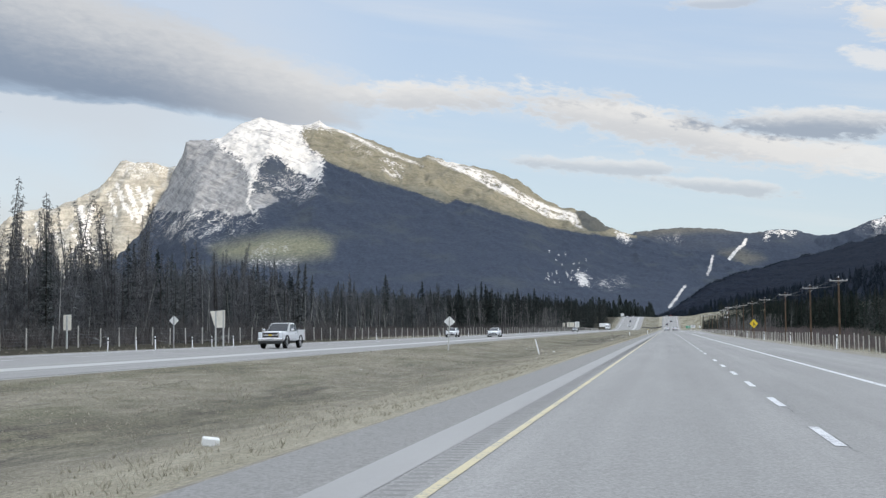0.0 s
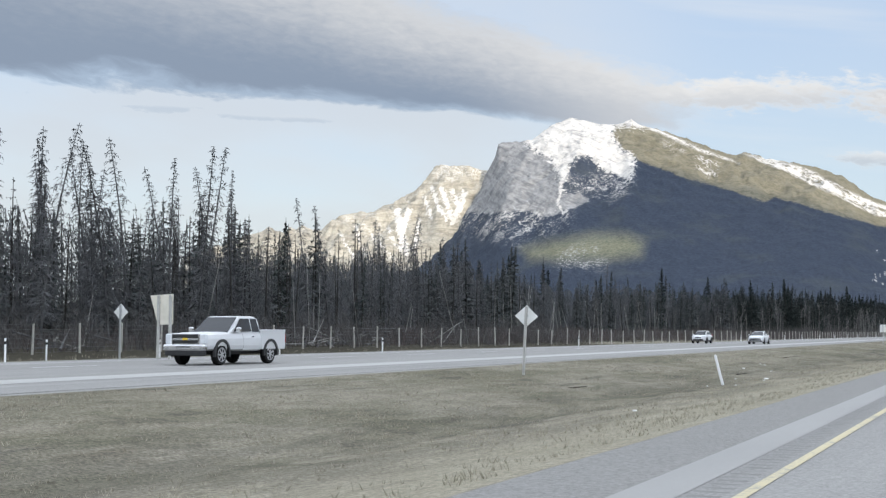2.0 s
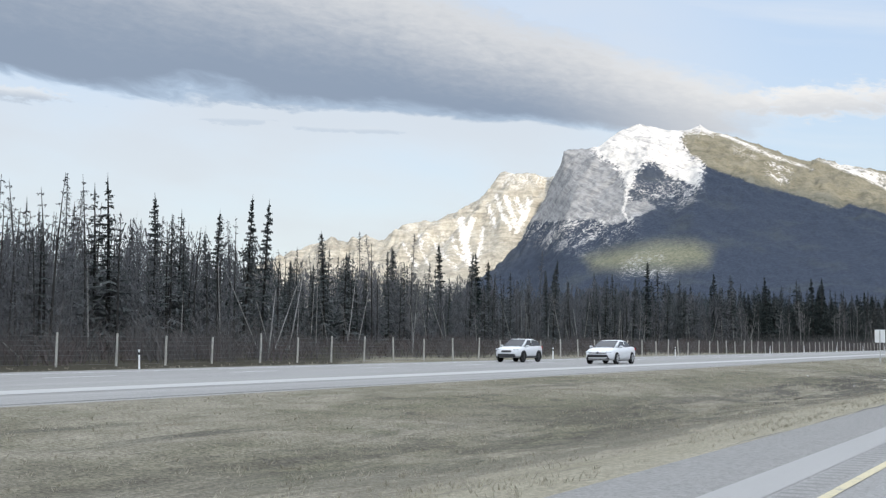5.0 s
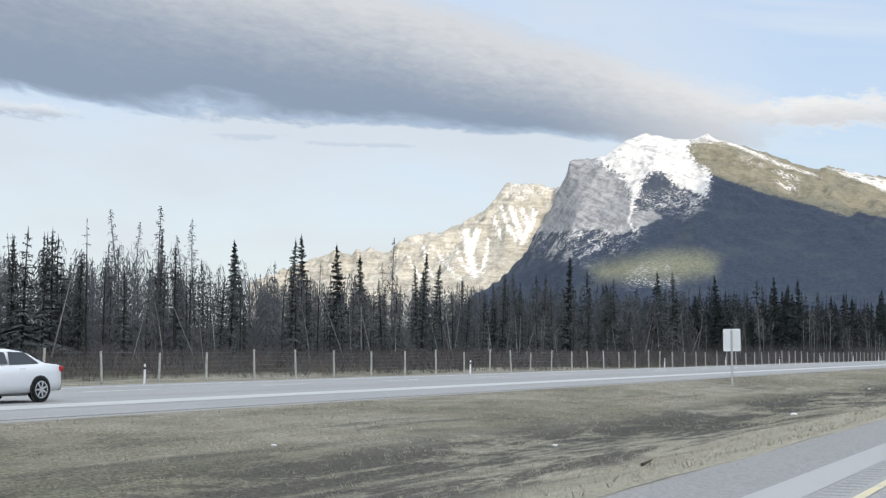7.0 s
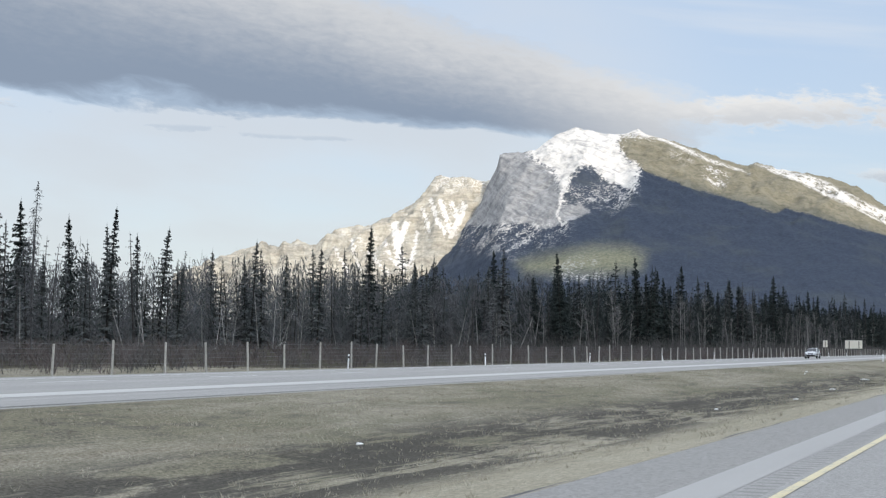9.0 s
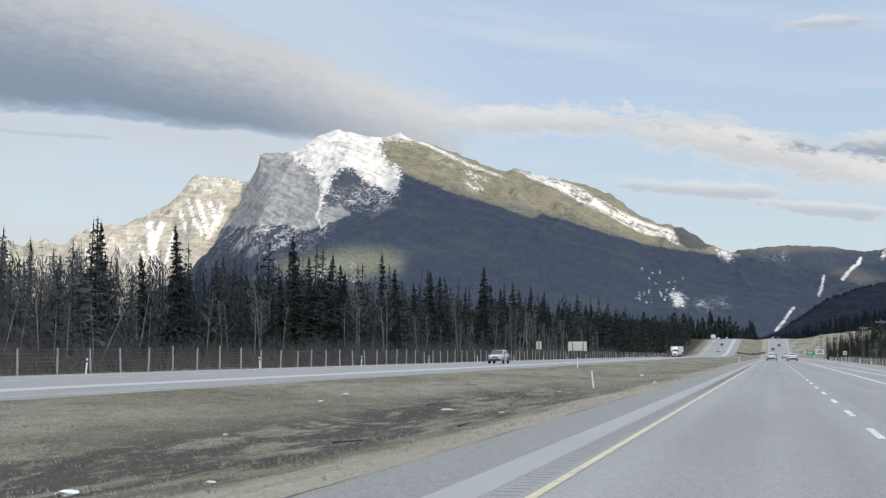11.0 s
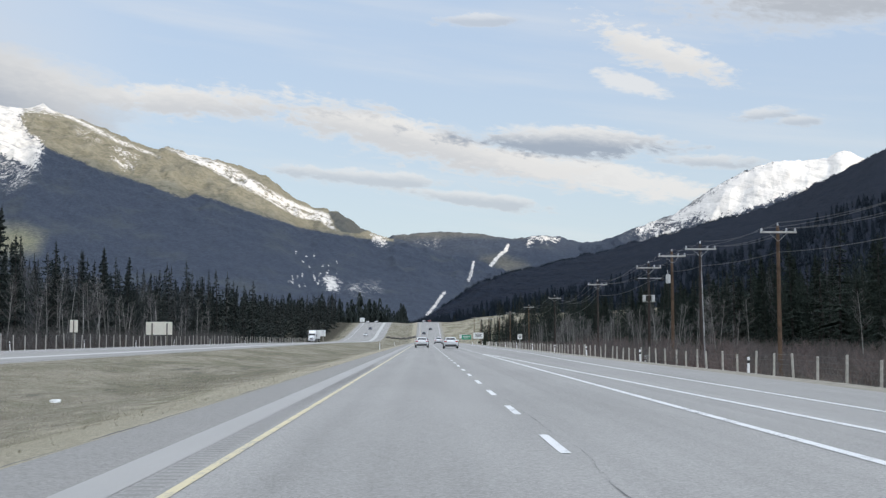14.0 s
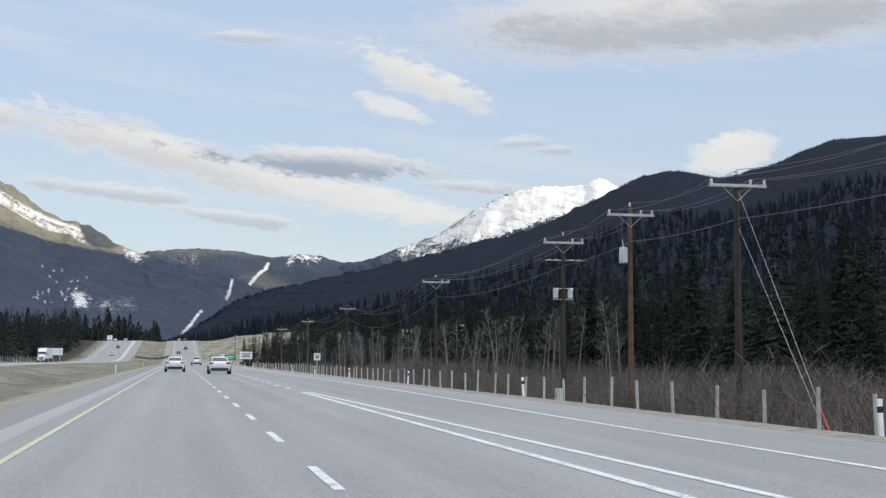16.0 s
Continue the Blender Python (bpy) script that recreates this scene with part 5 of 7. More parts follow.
for i, (x, y, s) in enumerate([(-12.0, 220, 0.07), (-10.1, 237, 0.12), (-13.9, 127.9, 0.09), (-12.4, 127.9, 0.06), (-13.9, 134.6, 0.06), (-14.5, 136.5, 0.06), (-16.3, 349.1, 0.13), (-15.7, 344.5, 0.11), (-9.2, 344.8, 0.1), (-10.0, 317.5, 0.16), (-8.0, 391.5, 0.12), (-12.2, 425.6, 0.2), (-8.8, 86.3, 0.06), (-9.8, 111.1, 0.12),
                                (-9.6, 109.4, 0.06), (-12.0, 115.8, 0.06), (-9.5, 206, 0.07), (-11.5, 206, 0.08), (-15.2, 213, 0.06), (-8.2, 318.5, 0.08), (-13, 330, 0.07), (-14.5, 60, 0.06), (-9.0, 300, 0.1),
                                (-9.9, 105.0, 0.05), (-11.1, 105.4, 0.05), (-12, 375, 0.08), (-10, 290, 0.07), (-13, 270, 0.08)]):
    scrap(x, y, s, i)
torn = scrap(-11.9, 348.2, 0.14, 77, "long torn white sheet crumpled on the dark damp grass")
torn.data.transform(Matrix.Diagonal((2.6, 0.9, 1.0, 1.0)))
b = thing("foam_block", -7.4, 19.8, ground_z(-7.4, 19.8), "white rectangular foam block lying on the grass", "litter")
part("block", box(0, 0, 0.07, 0.27, 0.20, 0.13, 0.015, pose(0, 0, 0, 6, 8, 25)), M["litter"], b)
for x, y, ln, turn in ((-7.1, 212.3, 0.45, 80), (-9.2, 328, 0.7, 20), (-8.3, 335.7, 1.05, 80), (-12.5, 120, 0.8, 60), (-14, 98, 0.7, 40), (-13, 350, 0.9, 70), (-12, 250, 0.6, 30), (-15, 150, 0.7, 55), (-11, 190, 0.8, 75)):
    st = thing("stick", x, y, ground_z(x, y) + 0.03, "dark broken stick lying in the median", "stick", "sticks", turn)
    part("branch", rod((-ln / 2, 0, 0), (ln / 2, 0.06, 0.05), 0.03, 0.012, 6), M["stick"], st)


# ---------------------------------------------------------------- trees
def blade(v, f, a, b, w0, w1, up):
    """A thin two-triangle strip from a to b."""
    d = b - a
    s = d.cross(up)
    if s.length < 1e-5:
        s = Vector((1, 0, 0))
    s.normalize()
    k = len(v)
    v += [tuple(a - s * w0), tuple(a + s * w0), tuple(b + s * w1), tuple(b - s * w1)]
    f.append((k, k + 1, k + 2, k + 3))


def spike(v, f, a, b, w, up):
    d = b - a
    s = d.cross(up)
    if s.length < 1e-5:
        s = Vector((1, 0, 0))
    s.normalize()
    k = len(v)
    v += [tuple(a - s * w), tuple(a + s * w), tuple(b)]
    f.append((k, k + 1, k + 2))


def trunk_form(h, r, sides, bend, rnd):
    v, f = [], []
    rows = 6
    ax, ay = rnd.uniform(-bend, bend), rnd.uniform(-bend, bend)
    for j in range(rows + 1):
        t = j / rows
        rr = r * (1 - t) ** 0.8 + 0.012
        for i in range(sides):
            a = 2 * math.pi * i / sides
            v.append((ax * t * t + rr * math.cos(a), ay * t * t + rr * math.sin(a), h * t - 0.2))
    for j in range(rows):
        for i in range(sides):
            k = (i + 1) % sides
            f.append((j * sides + i, j * sides + k, (j + 1) * sides + k, (j + 1) * sides + i))
    return v, f, (ax, ay)


def spruce_form(seed, h, spread, step, limbs, hanging, bare_to=0.1):
    """A live spruce: a cone of drooping boughs, each a spine with sprays that hang below it and stand out to its sides."""
    rnd = random.Random(seed)
    tv, tf, (ax, ay) = trunk_form(h, 0.011 * h, 6, 0.25, rnd)
    v, f = [], []
    z = h * bare_to
    while z < h * 0.985:
        t = z / h
        env = spread * (1 - t) ** 0.8 * (0.9 + 0.1 * math.sin(z * 2.1 + seed)) * rnd.uniform(0.85, 1.12) + 0.08
        c = Vector((ax * t * t, ay * t * t, z - 0.2))
        turn = rnd.uniform(0, 6.28)
        for i in range(limbs):
            a = turn + (i + rnd.uniform(-0.35, 0.35)) * 2 * math.pi / limbs
            ln = env * rnd.uniform(0.55, 1.15)
            d = Vector((math.cos(a), math.sin(a), 0))
            side = Vector((-d.y, d.x, 0))
            o = c + Vector((0, 0, rnd.uniform(-0.5, 0.5) * step))
            tip = o + d * ln + Vector((0, 0, (0.1 - 0.42 * (1 - t)) * ln * rnd.uniform(0.5, 1.5) + 0.1 * t * ln))
            spike(v, f, o, tip, 0.05 + 0.09 * ln, Vector((0, 0, 1)) + side * rnd.uniform(-0.7, 0.7))
            for k in range(hanging):
                q = (k + rnd.uniform(0.4, 0.9)) / hanging
                e = o.lerp(tip, q)
                drop = rnd.uniform(0.2, 0.5) * (0.35 + 0.55 * ln) * (1.15 - 0.6 * q)
                spike(v, f, e - d * 0.05, e + d * 0.16 * ln + side * rnd.uniform(-0.22, 0.22) * ln - Vector((0, 0, drop)), 0.06 + 0.055 * ln, side)
            for s in (-1, 1):
                e = o.lerp(tip, rnd.uniform(0.3, 0.75))
                spike(v, f, e, e + side * s * rnd.uniform(0.2, 0.45) * ln + d * 0.25 * ln - Vector((0, 0, rnd.uniform(0.0, 0.25) * ln)), 0.05 + 0.04 * ln, Vector((0, 0, 1)) + d * 0.8)
        z += step * rnd.uniform(0.8, 1.2) * (1.15 - 0.55 * t)
    spike(v, f, Vector((ax, ay, h - 1.0)), Vector((ax, ay, h + 0.15)), 0.07, Vector((0, 1, 0)))
    spike(v, f, Vector((ax, ay, h - 1.0)), Vector((ax, ay, h + 0.15)), 0.07, Vector((1, 0, 0)))
    return (tv, tf), (v, f)


def dead_form(seed, h, spread, step, limbs, bend=0.5):
    """A dead spruce: a bare trunk clad in fine, drooping, broken twigs."""
    rnd = random.Random(seed)
    tv, tf, (ax, ay) = trunk_form(h, 0.0065 * h, 5, bend, rnd)
    v, f = [], []
    z = h * 0.14
    while z < h:
        t = z / h
        env = spread * (0.12 + 0.95 * (1 - t) ** 0.75) * rnd.uniform(0.7, 1.25)
        c = Vector((ax * t * t, ay * t * t, z - 0.2))
        for i in range(limbs):
            if rnd.random() < 0.12:
                continue
            a = rnd.uniform(0, 2 * math.pi)
            ln = env * rnd.uniform(0.4, 1.25)
            d = Vector((math.cos(a), math.sin(a), 0))
            tip = c + d * ln + Vector((0, 0, rnd.uniform(-0.55, 0.15) * ln))
            spike(v, f, c, tip, 0.026, Vector((0.3, 0.2, 1)))
            for k in range(3):
                o = c.lerp(tip, rnd.uniform(0.25, 0.95))
                e = o + d * rnd.uniform(0.0, 0.3) * ln + Vector((rnd.uniform(-0.3, 0.3), rnd.uniform(-0.3, 0.3), rnd.uniform(-0.5, 0.05))) * (0.25 + 0.75 * ln)
                spike(v, f, o, e, 0.02, Vector((-d.y, d.x, 0.3)))
        z += step * rnd.uniform(0.7, 1.3)
    return (tv, tf), (v, f)


def spire_form(seed, h):
    """A spruce seen from far off: tiers of broad drooping sprays."""
    q = random.Random(seed)
    v, f = [], []
    for j in range(5):
        t = j / 5
        env = 2.0 * (1 - t) ** 0.9 + 0.2
        c = Vector((0, 0, h * (0.12 + 0.88 * t)))
        for i in range(3):
            a = q.uniform(0, 6.28) if j > 4 else i * 2.1 + q.uniform(-0.7, 0.7)
            d = Vector((math.cos(a), math.sin(a), 0))
            spike(v, f, c + Vector((0, 0, h * 0.15)), c + d * env * q.uniform(0.6, 1.2) - Vector((0, 0, 0.8)), 0.55 * (1.2 - t), Vector((-d.y, d.x, 0.5)))
            spike(v, f, c + Vector((0, 0, h * 0.15)), c + d * env * q.uniform(0.6, 1.2) - Vector((0, 0, 0.8)), 0.55 * (1.2 - t), Vector((0, 0, 1)))
    return v, f


def thicket_form(seed, h):
    """A dense dead spruce of the forest's depth: broad, ragged sprays of grey twigs."""
    rnd = random.Random(seed)
    tv, tf, (ax, ay) = trunk_form(h, 0.009 * h, 5, 0.5, rnd)
    v, f = [], []
    z = 0.4
    while z < h:
        t = z / h
        env = 1.5 * (0.04 + 0.96 * (1 - t) ** 0.75)
        c = Vector((ax * t * t, ay * t * t, z - 0.2))
        for i in range(4):
            a = rnd.uniform(0, 2 * math.pi)
            d = Vector((math.cos(a), math.sin(a), 0))
            ln = env * rnd.uniform(0.5, 1.2)
            e = c + d * ln + Vector((0, 0, rnd.uniform(-0.3, 0.15) * ln))
            spike(v, f, c, e, 0.035, Vector((0, 0, 1)))
            for k in range(3):
                o = c.lerp(e, rnd.uniform(0.25, 0.95))
                spike(v, f, o, o + Vector((rnd.uniform(-0.35, 0.35), rnd.uniform(-0.35, 0.35), rnd.uniform(-0.55, 0.15))) * (0.25 + 0.6 * ln), 0.035, Vector((-d.y, d.x, rnd.uniform(-0.4, 0.4))))
        z += 0.6 * rnd.uniform(0.7, 1.3)
    return (tv, tf), (v, f)


def aspen_form(seed, h, fork=0.35):
    """A leafless aspen: a pale, slightly bent trunk, rising limbs and fine twigs."""
    rnd = random.Random(seed)
    tv, tf, (ax, ay) = trunk_form(h, 0.0068 * h, 6, 0.9, rnd)
    v, f = [], []
    for i in range(26):
        t = rnd.uniform(fork, 0.97)
        c = Vector((ax * t * t, ay * t * t, h * t - 0.2))
        a = rnd.uniform(0, 2 * math.pi)
        ln = h * 0.22 * (1.15 - t) * rnd.uniform(0.5, 1.4) + 0.3
        d = Vector((math.cos(a), math.sin(a), rnd.uniform(0.5, 1.3))).normalized()
        e = c + d * ln
        blade(v, f, c, e, 0.03, 0.014, Vector((-d.y, d.x, 0.4)))
        blade(v, f, c, e, 0.03, 0.014, Vector((0.2, 0.3, 1)))
        for k in range(7):
            o = c.lerp(e, rnd.uniform(0.3, 1.0))
            g = o + (d + Vector((rnd.uniform(-0.9, 0.9), rnd.uniform(-0.9, 0.9), rnd.uniform(-0.1, 0.7)))).normalized() * ln * rnd.uniform(0.25, 0.55)
            spike(v, f, o, g, 0.016, Vector((0.5, 0.4, 0.7)))
            for q in range(2):
                o2 = o.lerp(g, rnd.uniform(0.4, 0.9))
                spike(v, f, o2, o2 + Vector((rnd.uniform(-0.4, 0.4), rnd.uniform(-0.4, 0.4), rnd.uniform(0.0, 0.45))), 0.011, Vector((0.5, -0.4, 0.7)))
    return (tv, tf), (v, f)


def shrub_form(seed, h, stems, fine=1.0):
    rnd = random.Random(seed)
    v, f = [], []
    for i in range(stems):
        a, lean = rnd.uniform(0, 2 * math.pi), rnd.uniform(0.1, 0.75)
        o = Vector((rnd.uniform(-0.35, 0.35), rnd.uniform(-0.35, 0.35), -0.05))
        e = o + Vector((math.cos(a) * lean, math.sin(a) * lean, 1.0)).normalized() * h * rnd.uniform(0.55, 1.1)
        spike(v, f, o, e, 0.016 * fine, Vector((rnd.uniform(-1, 1), rnd.uniform(-1, 1), 0.2)))
        for k in range(3):
            p = o.lerp(e, rnd.uniform(0.3, 0.85))
            spike(v, f, p, p + Vector((rnd.uniform(-0.4, 0.4), rnd.uniform(-0.4, 0.4), rnd.uniform(0.15, 0.5))) * h * 0.5, 0.011 * fine, Vector((rnd.uniform(-1, 1), rnd.uniform(-1, 1), 0.2)))
    return v, f


def scatter(name, forms, spots, mats, label, category, kind="stuff"):
    """Many plants of a few forms in one mesh. forms: lists of (verts, faces, material index); spots: rows of form, x, y, z, size, width, turn, lean."""
    packed = []
    for pieces in forms:
        vs, loops, sizes, mi = [], [], [], []
        off = 0
        for v, f, m in pieces:
            vs.append(np.array(v, dtype=np.float32))
            for face in f:
                loops += [off + i for i in face]
                sizes.append(len(face))
                mi.append(m)
            off += len(v)
        packed.append((np.concatenate(vs), np.array(loops, dtype=np.int32), np.array(sizes, dtype=np.int32), np.array(mi, dtype=np.int32)))
    V, L, S, I = [], [], [], []
    base = 0
    for k, x, y, z, size, wide, turn, lean in spots:
        v, lo, si, mi = packed[k]
        c, s = math.cos(turn), math.sin(turn)
        w = v * np.array((size * wide, size * wide, size), dtype=np.float32)
        out = np.empty_like(w)
        out[:, 0] = w[:, 0] * c - w[:, 1] * s + x + lean * w[:, 2] * c
        out[:, 1] = w[:, 0] * s + w[:, 1] * c + y + lean * w[:, 2] * s
        out[:, 2] = w[:, 2] + z
        V.append(out), L.append(lo + base), S.append(si), I.append(mi)
        base += len(v)
    V, L, S, I = (np.concatenate(a) for a in (V, L, S, I))
    me = bpy.data.meshes.new(name)
    me.vertices.add(len(V))
    me.vertices.foreach_set("co", V.ravel())
    me.loops.add(len(L))
    me.loops.foreach_set("vertex_index", L)
    me.polygons.add(len(S))
    me.polygons.foreach_set("loop_start", np.concatenate(([0], np.cumsum(S)[:-1])).astype(np.int32))
    for m in mats:
        me.materials.append(m)
    me.polygons.foreach_set("material_index", I)
    me.update(calc_edges=True)
    me.validate()
    return tagged(new(name, me), label, category, kind=kind)


def tree_thing(name, form, trunk_mat, crown_mat, label, group):
    """The first tree of a kind: trunk and crown under one Empty, far below ground's reach until it is copied."""
    t = thing(name, 0, 0, 0, label, "tree", group)
    (tv, tf), (v, f) = form
    for nm, vv, ff, mat in (("trunk", tv, tf, trunk_mat), ("crown", v, f, crown_mat)):
        o = new(nm, mesh_of(nm, vv, ff, mat, nm == "trunk"))
        o.parent = t
    return t


def plant(kinds, rows, rnd):
    """Copies trees to the rows (kind, x, y, size, lean towards +y, lean towards +x); the first use of a kind places the model itself."""
    for k, x, y, size, ly, lx in rows:
        m = pose(x, y, ground_z(x, y), -ly, lx, 0) @ pose(0, 0, 0, 0, 0, rnd.uniform(0, 360))
        model, used = kinds[k]
        if not used:
            model.matrix_basis = m
            model.scale = (size, size, size)
            kinds[k][1] = True
        else:
            model_scale = tuple(model.scale)
            model.scale = (size, size, size)
            copy_thing(model, m)
            model.scale = model_scale


rnd = random.Random(5)
live = "dark green spruce with drooping boughs in the roadside forest"
dead = "dead grey spruce with bare broken twigs at the forest edge"
pale = "leafless aspen with a pale trunk before the spruces"
kinds = {}
for i in range(3):
    kinds["r%d" % i] = [tree_thing("spruce_tree", spruce_form(220 + i, 10.0, 1.9 + 0.2 * i, 0.36, 6, 3), M["dark_bark"], M["deep_spruce"], "deep green spruce standing behind the willow brush", "spruces at the forest edge"), False]
for i in range(4):
    kinds["s%d" % i] = [tree_thing("spruce_tree", spruce_form(20 + i, 10.0, 1.3 + 0.17 * i, 0.36, 6, 3), M["dark_bark"], M["spruce"], live, "spruces at the forest edge"), False]
for i in range(4):
    kinds["g%d" % i] = [tree_thing("spruce_tree", spruce_form(120 + i, 10.0, 1.25 + 0.15 * i, 0.38, 5, 3), M["dark_bark"], M["grey_spruce"], "grey-green spruce, paled for glare, among dead trees", "spruces at the forest edge"), False]
for i in range(4):
    kinds["d%d" % i] = [tree_thing("dead_spruce", dead_form(40 + i, 10.0, 0.75 + 0.15 * i, 0.15, 5, 0.3 + 0.25 * i), M["dead_bark"], M["dead_twigs"], dead, "dead spruces at the forest edge"), False]
for i in range(4):
    kinds["a%d" % i] = [tree_thing("aspen_tree", aspen_form(60 + i, 10.0), M["aspen_bark"], M["aspen_twigs"], pale, "bare aspens at the forest edge"), False]


def edge_left(y):
    return lerp(y, [0, 60, 215, 260, 400, 460, 520, 700, 1300], [-60, -59, -59, -80, -86, -66, -56, -53, -52])


rows = []
# trees that stand out against the sky
for k, x, y, z, ly, lx in [("d1", -70.2, 152.6, 17.4, 0, 0), ("d3", -73.5, 163.8, 17.9, 0, 1), ("d0", -67, 158, 16.6, -6, 4), ("d2", -77, 150, 16.5, 0, 0), ("d0", -64.6, 188, 16.0, 16, 3), ("d1", -67, 196, 15.0, 9, 3), ("s1", -72, 176, 13.5, 0, 0),
                           ("d2", -104, 275, 18.1, 0, 0), ("d3", -107, 271, 18.3, 2, 0), ("d2", -126, 351.5, 22.9, -5, -3), ("s2", -122, 356, 19.5, 0, 0), ("s0", -120, 372, 21.5, 0, 0), ("s3", -107, 362, 18.7, 0, 0), ("d1", -132, 343.7, 22.0, 2, 0),
                           ("s1", -110, 374, 18.0, 0, 0), ("s0", -80, 564, 22.8, 0, 0), ("s2", -56, 553.5, 19.1, 0, 0), ("s3", -81, 712, 24.7, 0, 0), ("s1", -63, 540, 17.5, 0, 0), ("s0", -92, 420, 20, 0, 0), ("s3", -86, 455, 19, 0, 0)]:
    rows.append((k, x, y, (z - ground_z(x, y)) / 10.0, ly, lx))
for i in range(34):
    y = rnd.uniform(90, 172)
    rows.append(("d%d" % rnd.randrange(4), edge_left(y) - rnd.uniform(1, 14), y, rnd.uniform(12, 17) / 10, rnd.gauss(0, 5), rnd.gauss(0, 3)))
# edge rows
y = 62.0
while y < 760:
    x = edge_left(y) - rnd.uniform(0, 14)
    r = rnd.random()
    if y < 225:
        k, hgt = ("d%d" % rnd.randrange(4), rnd.uniform(9.5, 16.5) if y < 170 else rnd.uniform(8, 13.5)) if r < 0.75 else ("g%d" % rnd.randrange(4), rnd.uniform(8, 12))
    elif y < 430:
        k, hgt = ("g%d" % rnd.randrange(4), rnd.uniform(8, 15)) if r < 0.68 else ("d%d" % rnd.randrange(4), rnd.uniform(10, 16))
    else:
        k, hgt = ("s%d" % rnd.randrange(4), rnd.uniform(9, 18)) if r < 0.62 else ("a%d" % rnd.randrange(4), rnd.uniform(7, 12))
    rows.append((k, x, y, hgt / 10, rnd.gauss(0, 7.0 if k[0] == "d" and 165 < y < 235 else 2.4), rnd.gauss(0, 2.5)))
    y += rnd.uniform(1.7, 3.4) if y < 230 else rnd.uniform(2.6, 5.0)
# aspens before the spruces of the left forest
for i in range(60):
    y = rnd.uniform(430, 700)
    rows.append(("a%d" % rnd.randrange(4), edge_left(y) + rnd.uniform(-4, 4), y, rnd.uniform(5, 11.5) / 10, rnd.gauss(0, 9), rnd.gauss(0, 5)))
for i in range(16):
    y = rnd.uniform(240, 430)
    rows.append(("a%d" % rnd.randrange(4), edge_left(y) + rnd.uniform(2, 16), y, rnd.uniform(4, 8) / 10, rnd.gauss(0, 6), rnd.gauss(0, 4)))


def edge_right(y):
    return lerp(y, [150, 430, 520, 700, 850, 960, 1040], [42, 54, 50, 48, 36, 34, 62])


for i in range(110):
    y = rnd.uniform(440, 800)
    rows.append(("r%d" % rnd.randrange(3), edge_right(y) + rnd.uniform(0, 16), y, rnd.uniform(8.5, 15.5) / 10, rnd.gauss(0, 1), rnd.gauss(0, 1)))
for i in range(110):
    y = rnd.uniform(575, 760) if i > 4 else rnd.uniform(480, 560)
    rows.append(("a%d" % rnd.randrange(4), edge_right(y) - rnd.uniform(0, 15), y, rnd.uniform(4, 9.5) / 10, rnd.gauss(0, 5), rnd.gauss(0, 5)))
rows += [("s1", 31, 566, 0.38, 0, 0), ("s2", 33, 590, 0.5, 0, 0), ("s0", 30, 618, 0.3, 0, 0)]
plant(kinds, rows, rnd)

# leaning bleached snags along the forest edge
snag_me = bpy.data.meshes.new("trunk")
b = rod((0, 0, -0.2), (0, 0, 7.0), 0.075, 0.025, 6)
b.to_mesh(snag_me)
b.free()
snag_me.materials.append(M["bleached_wood"])
for i in range(95):
    y = rnd.uniform(70, 450) if i < 65 else rnd.uniform(450, 700)
    x = edge_left(y) + rnd.uniform(-2, 5)
    s = tagged(new("snag", snag_me), "bleached bare snag leaning among the trees", "dead tree", "leaning snags")
    s.matrix_basis = pose(x, y, ground_z(x, y), rnd.gauss(0, 16), rnd.gauss(0, 6), 0) @ Matrix.Diagonal((rnd.uniform(0.5, 1.1),) * 2 + (rnd.uniform(0.4, 1.3), 1))
for i in range(14):
    y = rnd.uniform(110, 200) if i < 10 else rnd.uniform(300, 560)
    x = edge_left(y) + rnd.uniform(1, 5)
    s = tagged(new("fallen_trunk", snag_me), "fallen grey trunk in the brush", "fallen tree", "fallen trunks")
    s.matrix_basis = pose(x, y, ground_z(x, y) + 0.35, rnd.choice((-1, 1)) * rnd.uniform(62, 86), 0, rnd.uniform(-30, 30)) @ Matrix.Diagonal((0.8, 0.8, rnd.uniform(0.35, 0.75), 1))

# the deep forest
low = []
for i in range(5):
    (tv, tf), (v, f) = spruce_form(80 + i, 10.0, 1.7 + 0.15 * i, 0.62, 5, 1, 0.04)
    low.append([(tv, tf, 0), (v, f, 1)])
for i in range(3):
    (tv, tf), (v, f) = thicket_form(90 + i, 10.0)
    low.append([(tv, tf, 0), (v, f, 2)])
spots = []


def add_wood(count, y0, y1, x_of, hgt, dead_share, seed):
    r = random.Random(seed)
    for i in range(count):
        y = r.uniform(y0, y1)
        x = x_of(y, r)
        k = 5 + r.randrange(3) if r.random() < dead_share else r.randrange(5)
        h = r.uniform(*hgt)
        spots.append((k, x, y, ground_z(x, y) - 0.1, h / 10, r.uniform(0.85, 1.25), r.uniform(0, 6.28), r.gauss(0, 0.02)))


